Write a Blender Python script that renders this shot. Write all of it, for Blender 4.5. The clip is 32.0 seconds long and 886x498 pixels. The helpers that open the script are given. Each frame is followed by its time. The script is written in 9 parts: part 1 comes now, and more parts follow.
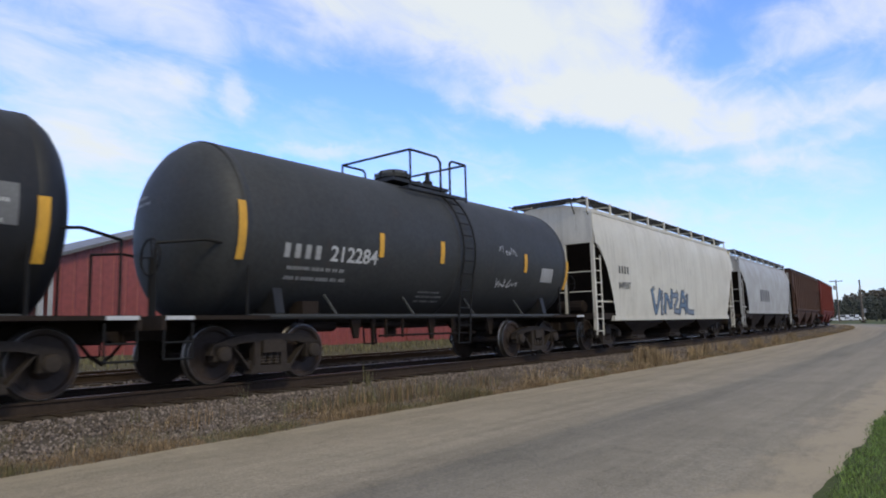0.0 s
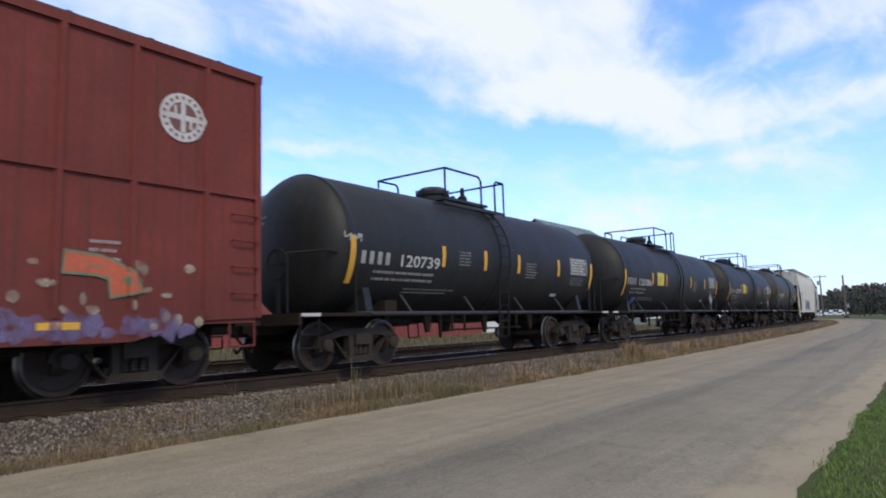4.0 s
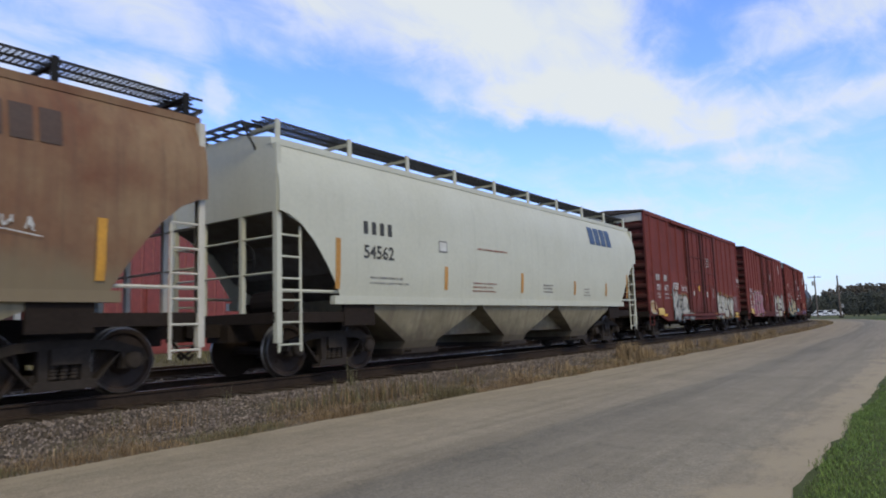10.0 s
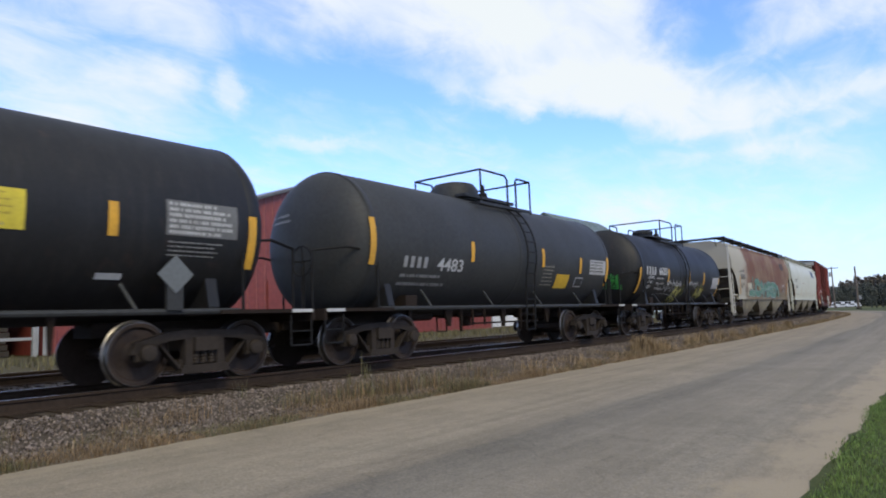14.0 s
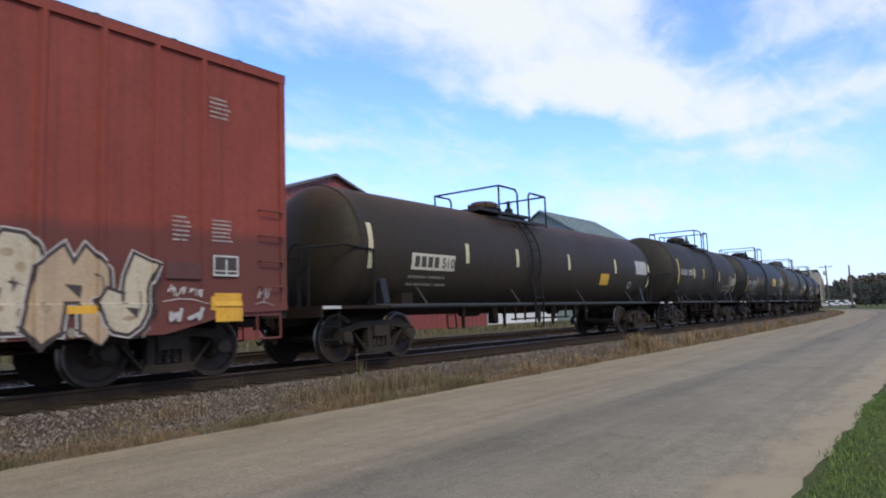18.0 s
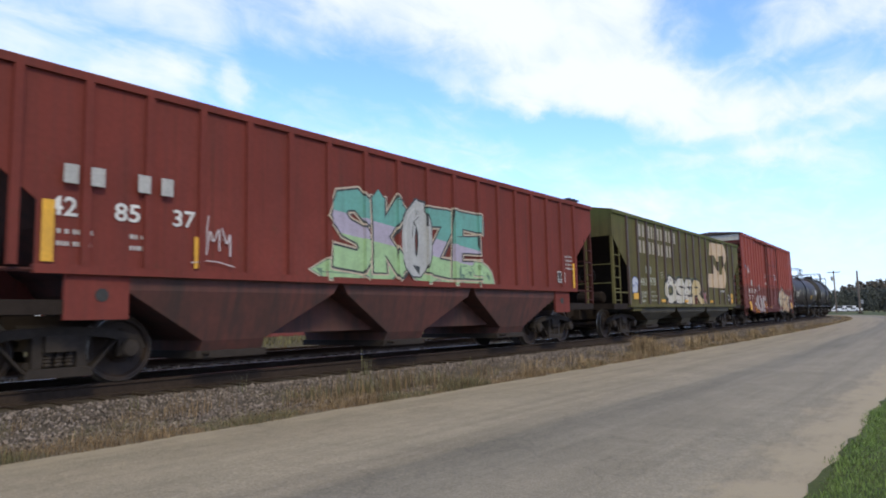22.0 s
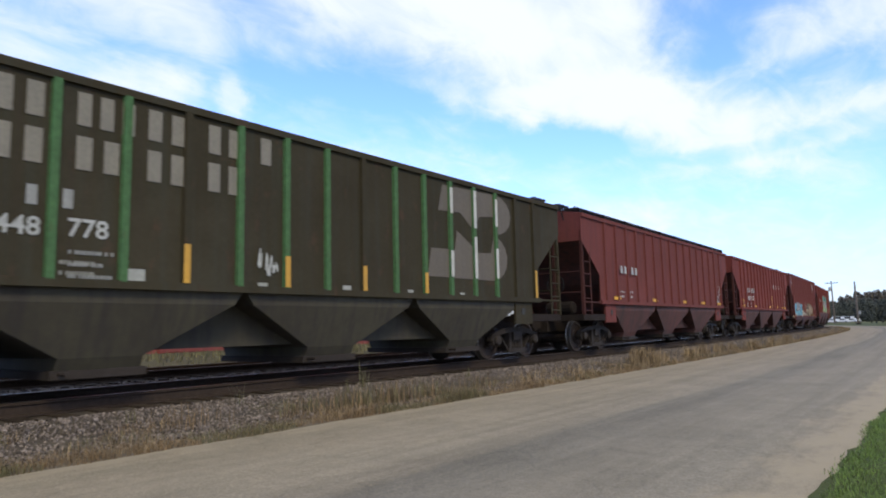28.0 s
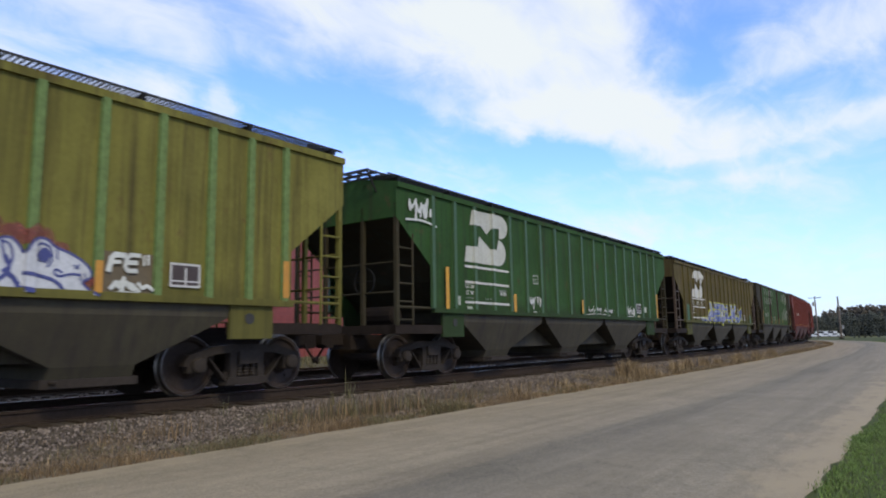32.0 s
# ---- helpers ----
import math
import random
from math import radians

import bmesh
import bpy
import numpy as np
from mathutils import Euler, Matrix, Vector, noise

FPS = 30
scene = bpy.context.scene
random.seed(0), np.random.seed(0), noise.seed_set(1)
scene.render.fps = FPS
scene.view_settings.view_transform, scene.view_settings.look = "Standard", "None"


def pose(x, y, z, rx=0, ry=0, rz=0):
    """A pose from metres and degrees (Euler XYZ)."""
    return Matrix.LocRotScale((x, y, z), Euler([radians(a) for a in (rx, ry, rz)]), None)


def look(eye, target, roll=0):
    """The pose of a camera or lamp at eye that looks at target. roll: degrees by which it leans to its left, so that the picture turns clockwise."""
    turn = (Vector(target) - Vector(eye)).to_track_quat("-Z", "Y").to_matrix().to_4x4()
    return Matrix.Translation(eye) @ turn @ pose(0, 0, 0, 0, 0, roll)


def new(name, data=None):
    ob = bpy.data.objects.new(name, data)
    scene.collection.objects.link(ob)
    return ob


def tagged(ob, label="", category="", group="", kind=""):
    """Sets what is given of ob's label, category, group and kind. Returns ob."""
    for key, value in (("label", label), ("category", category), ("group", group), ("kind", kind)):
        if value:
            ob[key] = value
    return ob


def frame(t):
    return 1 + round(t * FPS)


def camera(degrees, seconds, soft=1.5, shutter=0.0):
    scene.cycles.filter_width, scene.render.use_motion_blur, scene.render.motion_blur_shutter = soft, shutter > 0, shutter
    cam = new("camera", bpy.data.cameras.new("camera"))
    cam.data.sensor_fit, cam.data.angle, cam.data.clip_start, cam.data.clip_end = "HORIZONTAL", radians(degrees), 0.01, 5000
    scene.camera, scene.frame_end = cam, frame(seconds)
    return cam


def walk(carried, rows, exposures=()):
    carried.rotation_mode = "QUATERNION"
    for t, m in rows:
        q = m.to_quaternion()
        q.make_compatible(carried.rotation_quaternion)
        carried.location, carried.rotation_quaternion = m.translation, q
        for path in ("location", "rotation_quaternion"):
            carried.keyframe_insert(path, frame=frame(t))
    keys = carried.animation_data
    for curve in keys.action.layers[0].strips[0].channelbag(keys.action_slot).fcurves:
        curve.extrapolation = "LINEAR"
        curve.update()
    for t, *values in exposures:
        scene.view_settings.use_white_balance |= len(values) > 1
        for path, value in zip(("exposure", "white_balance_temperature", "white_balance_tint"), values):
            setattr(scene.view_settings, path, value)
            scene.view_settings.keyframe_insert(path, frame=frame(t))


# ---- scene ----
import itertools
from functools import lru_cache

cam = camera(67.2, 32.0, soft=1.9, shutter=0.12)
EYE = (10.085, 0.0, 0.786)
# seconds, yaw, pitch, roll of the hand-held camera
VIEW = [
    (0, 38.16, 6.73, 1.46), (0.5, 38.35, 6.58, 1.56), (1, 38.44, 6.41, 1.63), (1.5, 38.50, 6.36, 1.59), (2, 38.29, 6.38, 1.85),
    (2.5, 37.96, 6.37, 1.73), (4.5, 36.99, 6.43, 1.84), (5, 36.89, 6.38, 1.82), (5.5, 36.82, 6.43, 1.80), (6, 36.82, 6.53, 1.91),
    (6.5, 36.81, 6.58, 2.08), (7, 36.75, 6.66, 2.11), (7.5, 36.75, 6.67, 2.03), (8, 36.77, 6.63, 1.94), (8.5, 36.81, 6.61, 1.94),
    (9, 36.82, 6.64, 1.94), (9.5, 36.83, 6.60, 2.05), (10, 36.80, 6.57, 1.96), (10.5, 36.79, 6.60, 1.84), (11, 36.83, 6.66, 1.62),
    (11.5, 36.88, 6.71, 1.59), (12, 37.03, 6.74, 1.54), (12.5, 37.08, 6.66, 1.57), (13, 37.20, 6.47, 1.62), (13.5, 37.44, 6.27, 1.75),
    (14, 37.94, 6.01, 2.16), (14.5, 38.63, 5.70, 2.55), (15, 39.14, 5.42, 2.59), (15.5, 39.16, 5.40, 2.45), (17.5, 37.97, 5.73, 2.05),
    (18, 37.57, 5.80, 2.05), (18.5, 37.18, 5.85, 1.58), (19, 36.87, 5.95, 1.17), (19.5, 36.84, 5.95, 1.03), (20, 37.41, 5.98, 1.04),
    (20.5, 37.71, 5.87, 1.03), (21, 37.86, 5.82, 1.04), (21.5, 37.92, 5.72, 1.11), (22, 38.01, 5.84, 1.27), (22.5, 38.09, 6.01, 1.28),
    (23, 38.20, 6.23, 1.13), (23.5, 38.24, 6.40, 1.13), (24, 38.25, 6.53, 1.32), (24.5, 38.24, 6.62, 1.33), (25, 38.18, 6.64, 1.26),
    (25.5, 38.13, 6.67, 1.37), (27.5, 37.87, 6.73, 1.35), (28, 37.85, 6.79, 1.34), (28.5, 37.75, 6.95, 1.55), (29, 37.55, 7.15, 1.53),
    (29.5, 37.37, 7.32, 1.48), (30, 37.24, 7.54, 1.36), (30.5, 37.07, 7.69, 1.14), (31, 36.88, 7.73, 0.98), (31.5, 36.74, 7.77, 1.00),
    (32, 36.72, 7.76, 0.93),
]
walk(cam, [(t, pose(*EYE, 90 + p, r, y)) for t, y, p, r in VIEW], exposures=[(t, e, 6500, 4) for t, e in (
    (0, 0.82), (1, 0.88), (2, 0.97), (5, 0.96), (6, 1.09), (8, 1.14), (9, 1.00), (10, 0.75), (11, 0.88), (13, 0.95), (18, 0.95), (19, 0.97), (20, 1.09),
    (25, 1.09), (28, 1.09), (30, 1.08), (31, 0.82), (32, 0.92))])

# ---- sky and sun ----
SUN_AZ, SUN_EL = 118.0, 42.0


def build_sky():
    world = bpy.data.worlds.new("sky")
    scene.world = world
    world.use_nodes = True
    nt = world.node_tree
    nt.nodes.clear()
    n, l = nt.nodes.new, nt.links.new

    def math_node(op, a, b=None, clamp=False):
        m = n("ShaderNodeMath")
        m.operation, m.use_clamp = op, clamp
        for i, s in enumerate((a, b)):
            if s is None:
                continue
            if isinstance(s, (int, float)):
                m.inputs[i].default_value = s
            else:
                l(s, m.inputs[i])
        return m.outputs[0]

    sky = n("ShaderNodeTexSky")
    sky.sky_type, sky.sun_disc = "NISHITA", False
    sky.sun_elevation, sky.sun_rotation = radians(SUN_EL), radians(SUN_AZ)
    sky.air_density, sky.dust_density, sky.ozone_density = 1.0, 0.6, 1.4
    tc = n("ShaderNodeTexCoord")
    way = tc.outputs["Generated"]
    sep = n("ShaderNodeSeparateXYZ")
    l(way, sep.inputs[0])
    # clouds lie on a flat layer: project the direction on it
    up = math_node("MAXIMUM", sep.outputs[2], 0.03)
    px = math_node("DIVIDE", sep.outputs[0], math_node("ADD", up, 0.18))
    py = math_node("DIVIDE", sep.outputs[1], math_node("ADD", up, 0.18))
    flat = n("ShaderNodeCombineXYZ")
    l(px, flat.inputs[0]), l(py, flat.inputs[1])

    def fbm(scale, detail, rough, dist, off):
        mp = n("ShaderNodeMapping")
        mp.inputs["Location"].default_value = off
        mp.inputs["Rotation"].default_value = (0, 0, radians(-32))
        mp.inputs["Scale"].default_value = (1.0, 0.55, 1.0)
        l(flat.outputs[0], mp.inputs[0])
        t = n("ShaderNodeTexNoise")
        t.inputs["Scale"].default_value, t.inputs["Detail"].default_value = scale, detail
        t.inputs["Roughness"].default_value, t.inputs["Distortion"].default_value = rough, dist
        l(mp.outputs[0], t.inputs["Vector"])
        return t.outputs["Fac"]

    wisp = fbm(2.2, 7.0, 0.55, 0.5, (3.1, 1.7, 0.0))
    fine = fbm(7.0, 6.0, 0.6, 0.8, (0.4, 5.2, 0.0))
    # heading and height of the direction in degrees, stirred by noise so that the cloud edges fray
    stir = n("ShaderNodeTexNoise")
    stir.inputs["Scale"].default_value, stir.inputs["Detail"].default_value, stir.inputs["Roughness"].default_value = 6.0, 6.0, 0.58
    l(way, stir.inputs["Vector"])
    ss = n("ShaderNodeSeparateXYZ")
    l(stir.outputs["Color"], ss.inputs[0])
    deg = 180 / math.pi
    u = math_node("ADD", math_node("MULTIPLY", math_node("ARCTAN2", sep.outputs[0], sep.outputs[1]), deg), math_node("MULTIPLY", math_node("SUBTRACT", ss.outputs[0], 0.5), 15.0))
    v = math_node("ADD", math_node("MULTIPLY", math_node("ARCSINE", sep.outputs[2]), deg), math_node("MULTIPLY", math_node("SUBTRACT", ss.outputs[1], 0.5), 7.5))
    uv = n("ShaderNodeCombineXYZ")
    l(u, uv.inputs[0]), l(v, uv.inputs[1])

    def bank(az, el, wide, high, turn, amount):
        """A cloud bank, or with a negative amount a blue gap, round a direction: half width, half height and slope in degrees."""
        mp = n("ShaderNodeMapping")
        mp.vector_type = "TEXTURE"
        mp.inputs["Location"].default_value = (az, el, 0)
        mp.inputs["Rotation"].default_value = (0, 0, radians(-turn))
        mp.inputs["Scale"].default_value = (wide, high, 1)
        l(uv.outputs[0], mp.inputs[0])
        d = n("ShaderNodeVectorMath")
        d.operation = "LENGTH"
        l(mp.outputs[0], d.inputs[0])
        mr = n("ShaderNodeMapRange")
        mr.interpolation_type = "SMOOTHSTEP"
        mr.inputs["From Min"].default_value, mr.inputs["From Max"].default_value = 1.25, 0.25
        mr.inputs["To Min"].default_value, mr.inputs["To Max"].default_value = 0.0, amount
        l(d.outputs["Value"], mr.inputs["Value"])
        return mr.outputs[0]

    # the bank at 120 degrees is unseen, added behind the camera to whiten the skylight
    banks = [(-26.4, 25.5, 14.0, 8.8, 20, 0.80), (-24.8, 18.6, 14.6, 2.6, 6, 0.55), (-42.5, 26.5, 16.0, 3.6, 10, 0.5), (-15.3, 16.5, 6.3, 2.2, -12, 0.40),
             (-7.0, 15.0, 14.0, 2.1, -9, 0.50), (-68.2, 19.8, 11.2, 4.9, 20, 0.42), (-54.4, 19.7, 2.4, 1.9, 30, 0.50), (-60.5, 19.6, 4.4, 2.4, 10, 0.40),
             (-48.5, 14.8, 4.9, 1.0, 8, 0.40), (-67.6, 14.4, 7.3, 2.4, 10, 0.45), (-21.1, 8.7, 7.3, 1.5, 0, 0.40), (-10.7, 12.0, 4.4, 0.8, 0, 0.32),
             (-5.3, 21.3, 8.3, 2.9, -25, 0.36), (-60.6, 24.7, 14.6, 2.9, 10, 0.34), (-15.4, 21.5, 3.9, 4.3, 0, -0.34), (-45.6, 20.4, 12.0, 2.3, 17, -0.40),
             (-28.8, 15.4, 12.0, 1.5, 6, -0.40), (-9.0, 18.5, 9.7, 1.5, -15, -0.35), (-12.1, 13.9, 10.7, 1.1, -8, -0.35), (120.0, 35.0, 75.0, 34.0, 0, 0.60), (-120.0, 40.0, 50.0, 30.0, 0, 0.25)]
    total = None
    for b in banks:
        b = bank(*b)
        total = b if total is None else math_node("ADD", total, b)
    grain = math_node("ADD", math_node("MULTIPLY", math_node("SUBTRACT", wisp, 0.5), 1.15), math_node("MULTIPLY", math_node("SUBTRACT", fine, 0.5), 0.95))
    # cloud cover added overhead, above the view, to make the skylight less blue
    added_veil = n("ShaderNodeMapRange")
    added_veil.inputs["From Min"].default_value, added_veil.inputs["From Max"].default_value = 0.50, 0.85
    added_veil.inputs["To Min"].default_value, added_veil.inputs["To Max"].default_value = 0.17, 0.60
    l(sep.outputs[2], added_veil.inputs["Value"])
    cover = math_node("ADD", math_node("ADD", total, grain), added_veil.outputs[0])
    ramp = n("ShaderNodeMapRange")
    ramp.interpolation_type = "SMOOTHSTEP"
    ramp.inputs["From Min"].default_value, ramp.inputs["From Max"].default_value = -0.12, 1.0
    ramp.inputs["To Min"].default_value, ramp.inputs["To Max"].default_value = 0.0, 0.97
    l(cover, ramp.inputs["Value"])
    # pale haze towards the horizon
    haze = n("ShaderNodeMapRange")
    haze.inputs["From Min"].default_value, haze.inputs["From Max"].default_value = 0.0, 0.26
    haze.inputs["To Min"].default_value, haze.inputs["To Max"].default_value = 0.62, 0.0
    l(sep.outputs[2], haze.inputs["Value"])
    blue = n("ShaderNodeVectorMath")
    blue.operation = "MULTIPLY"
    blue.inputs[1].default_value = (0.096, 0.114, 0.196)
    l(sky.outputs[0], blue.inputs[0])
    hz = n("ShaderNodeMixRGB")
    hz.inputs[2].default_value = (0.325, 0.382, 0.49, 1)
    l(haze.outputs[0], hz.inputs[0]), l(blue.outputs[0], hz.inputs[1])
    mix = n("ShaderNodeMixRGB")
    mix.inputs[2].default_value = (0.475, 0.485, 0.505, 1)
    l(ramp.outputs[0], mix.inputs[0]), l(hz.outputs[0], mix.inputs[1])
    bg = n("ShaderNodeBackground")
    bg.inputs["Strength"].default_value = 1.0
    l(mix.outputs[0], bg.inputs[0])
    out = n("ShaderNodeOutputWorld")
    l(bg.outputs[0], out.inputs[0])


build_sky()
sun = new("sun", bpy.data.lights.new("sun", "SUN"))
sun.data.energy, sun.data.angle, sun.data.color = 1.15, radians(14), (1.0, 0.87, 0.66)
_a, _e = radians(SUN_AZ), radians(SUN_EL)
sun.matrix_basis = look((40 * math.sin(_a), 40 * math.cos(_a), 40), (40 * math.sin(_a) - math.sin(_a) * math.cos(_e), 40 * math.cos(_a) - math.cos(_a) * math.cos(_e), 40 - math.sin(_e)))


# ---- materials ----
def surface(name, base, second, rough=0.7, metal=0.0, scale=1.2, fine=14.0, streak=0.0, streak_col=None, bump=0.15, spread=0.5, per="", fine_amt=0.35, coat=0.0, spec=0.5, weather=0.0):
    """A painted or natural surface: large stains, fine grain and, where wanted, vertical streaks, at real size in object space."""
    m = bpy.data.materials.new(name)
    m.use_nodes = True
    nt = m.node_tree
    n, l = nt.nodes.new, nt.links.new
    bs = nt.nodes["Principled BSDF"]
    tc = n("ShaderNodeTexCoord")
    big = n("ShaderNodeTexNoise")
    big.inputs["Scale"].default_value, big.inputs["Detail"].default_value, big.inputs["Roughness"].default_value = scale, 6, 0.62
    l(tc.outputs["Object"], big.inputs["Vector"])
    small = n("ShaderNodeTexNoise")
    small.inputs["Scale"].default_value, small.inputs["Detail"].default_value = fine, 5
    l(tc.outputs["Object"], small.inputs["Vector"])
    r1 = n("ShaderNodeMapRange")
    r1.inputs["From Min"].default_value, r1.inputs["From Max"].default_value = 0.5 - spread / 2, 0.5 + spread / 2
    l(big.outputs["Fac"], r1.inputs["Value"])
    mix = n("ShaderNodeMixRGB")
    mix.inputs[1].default_value, mix.inputs[2].default_value = (*base, 1), (*second, 1)
    l(r1.outputs[0], mix.inputs[0])
    col = mix.outputs[0]
    if streak > 0:
        mp = n("ShaderNodeMapping")
        mp.inputs["Scale"].default_value = (3.0, 4.5, 0.22)
        l(tc.outputs["Object"], mp.inputs[0])
        st = n("ShaderNodeTexNoise")
        st.inputs["Scale"].default_value, st.inputs["Detail"].default_value = 1.6, 5
        l(mp.outputs[0], st.inputs["Vector"])
        rs = n("ShaderNodeMapRange")
        rs.inputs["From Min"].default_value, rs.inputs["From Max"].default_value = 0.45, 0.72
        rs.inputs["To Max"].default_value = streak
        l(st.outputs["Fac"], rs.inputs["Value"])
        ms = n("ShaderNodeMixRGB")
        ms.inputs[2].default_value = (*(streak_col or second), 1)
        l(rs.outputs[0], ms.inputs[0]), l(col, ms.inputs[1])
        col = ms.outputs[0]
    if weather > 0:
        # chalky fading, rust scuffs and narrow grime runs
        faded = tuple(min(0.8, v * 1.30 + 0.012) for v in base)
        for (sx, sy, sz), size, lo, hi, amt, tint in (((0.6, 0.6, 0.6), 0.9, 0.50, 0.74, 0.60, faded), ((2.2, 2.2, 1.4), 1.5, 0.60, 0.70, 0.55, (0.085, 0.042, 0.026)), ((5.0, 8.0, 0.16), 1.5, 0.53, 0.76, 0.75, (0.034, 0.024, 0.018))):
            mp2 = n("ShaderNodeMapping")
            mp2.inputs["Scale"].default_value, mp2.inputs["Location"].default_value = (sx, sy, sz), (3.7, 1.9, 5.3)
            l(tc.outputs["Object"], mp2.inputs[0])
            wn = n("ShaderNodeTexNoise")
            wn.inputs["Scale"].default_value, wn.inputs["Detail"].default_value, wn.inputs["Roughness"].default_value = size, 7, 0.64
            l(mp2.outputs[0], wn.inputs["Vector"])
            wr = n("ShaderNodeMapRange")
            wr.inputs["From Min"].default_value, wr.inputs["From Max"].default_value, wr.inputs["To Max"].default_value = lo, hi, amt * weather
            l(wn.outputs["Fac"], wr.inputs["Value"])
            wm = n("ShaderNodeMixRGB")
            wm.inputs[2].default_value = (*tint, 1)
            l(wr.outputs[0], wm.inputs[0]), l(col, wm.inputs[1])
            col = wm.outputs[0]
    if per:
        src = n("ShaderNodeObjectInfo").outputs["Random"] if per == "object" else n("ShaderNodeNewGeometry").outputs["Random Per Island"]
        rr = n("ShaderNodeMapRange")
        rr.inputs["To Min"].default_value, rr.inputs["To Max"].default_value = (0.38, 1.95) if per == "island" else (0.85, 1.18)
        l(src, rr.inputs["Value"])
        mul = n("ShaderNodeVectorMath")
        mul.operation = "SCALE"
        l(col, mul.inputs[0]), l(rr.outputs[0], mul.inputs["Scale"])
        col = mul.outputs[0]
    gr = n("ShaderNodeMapRange")
    gr.inputs["From Min"].default_value, gr.inputs["From Max"].default_value = 0.3, 0.7
    gr.inputs["To Min"].default_value, gr.inputs["To Max"].default_value = 1 - fine_amt / 2, 1 + fine_amt / 2
    l(small.outputs["Fac"], gr.inputs["Value"])
    sc = n("ShaderNodeVectorMath")
    sc.operation = "SCALE"
    l(col, sc.inputs[0]), l(gr.outputs[0], sc.inputs["Scale"])
    l(sc.outputs[0], bs.inputs["Base Color"])
    rg = n("ShaderNodeMapRange")
    rg.inputs["To Min"].default_value, rg.inputs["To Max"].default_value = max(0.05, rough - 0.12), min(1.0, rough + 0.12)
    l(big.outputs["Fac"], rg.inputs["Value"])
    l(rg.outputs[0], bs.inputs["Roughness"])
    bs.inputs["Metallic"].default_value = metal
    bs.inputs["Specular IOR Level"].default_value = spec
    if coat:
        bs.inputs["Coat Weight"].default_value, bs.inputs["Coat Roughness"].default_value = coat, 0.3
    if bump:
        bp = n("ShaderNodeBump")
        bp.inputs["Strength"].default_value, bp.inputs["Distance"].default_value = bump, 0.01
        l(small.outputs["Fac"], bp.inputs["Height"])
        l(bp.outputs[0], bs.inputs["Normal"])
    return m


@lru_cache(None)
def flat_paint(r, g, b):
    """Weathered sprayed or stencilled paint."""
    c = (r, g, b)
    return surface("paint", c, tuple(0.70 * v + 0.025 for v in c), 0.66, scale=2.5, fine=22, bump=0.04, fine_amt=0.22, streak=0.35, streak_col=tuple(0.6 * v + 0.02 for v in c), weather=0.30, spec=0.3)


@lru_cache(None)
def spray_paint(r, g, b):
    """Thin overspray: the same paint in a mist that lets the ground through."""
    m = surface("overspray", (r, g, b), tuple(0.75 * v + 0.02 for v in (r, g, b)), 0.7, scale=2.0, fine=25, bump=0.0, fine_amt=0.2, streak=0.3, streak_col=tuple(0.6 * v + 0.02 for v in (r, g, b)), spec=0.25)
    nt = m.node_tree
    tc = nt.nodes.new("ShaderNodeTexCoord")
    mist = nt.nodes.new("ShaderNodeTexNoise")
    mist.inputs["Scale"].default_value, mist.inputs["Detail"].default_value, mist.inputs["Roughness"].default_value = 3.0, 8, 0.7
    nt.links.new(tc.outputs["Object"], mist.inputs["Vector"])
    mr = nt.nodes.new("ShaderNodeMapRange")
    mr.inputs["From Min"].default_value, mr.inputs["From Max"].default_value = 0.32, 0.66
    mr.inputs["To Min"].default_value, mr.inputs["To Max"].default_value = 0.12, 0.80
    nt.links.new(mist.outputs["Fac"], mr.inputs["Value"])
    nt.links.new(mr.outputs[0], nt.nodes["Principled BSDF"].inputs["Alpha"])
    return m


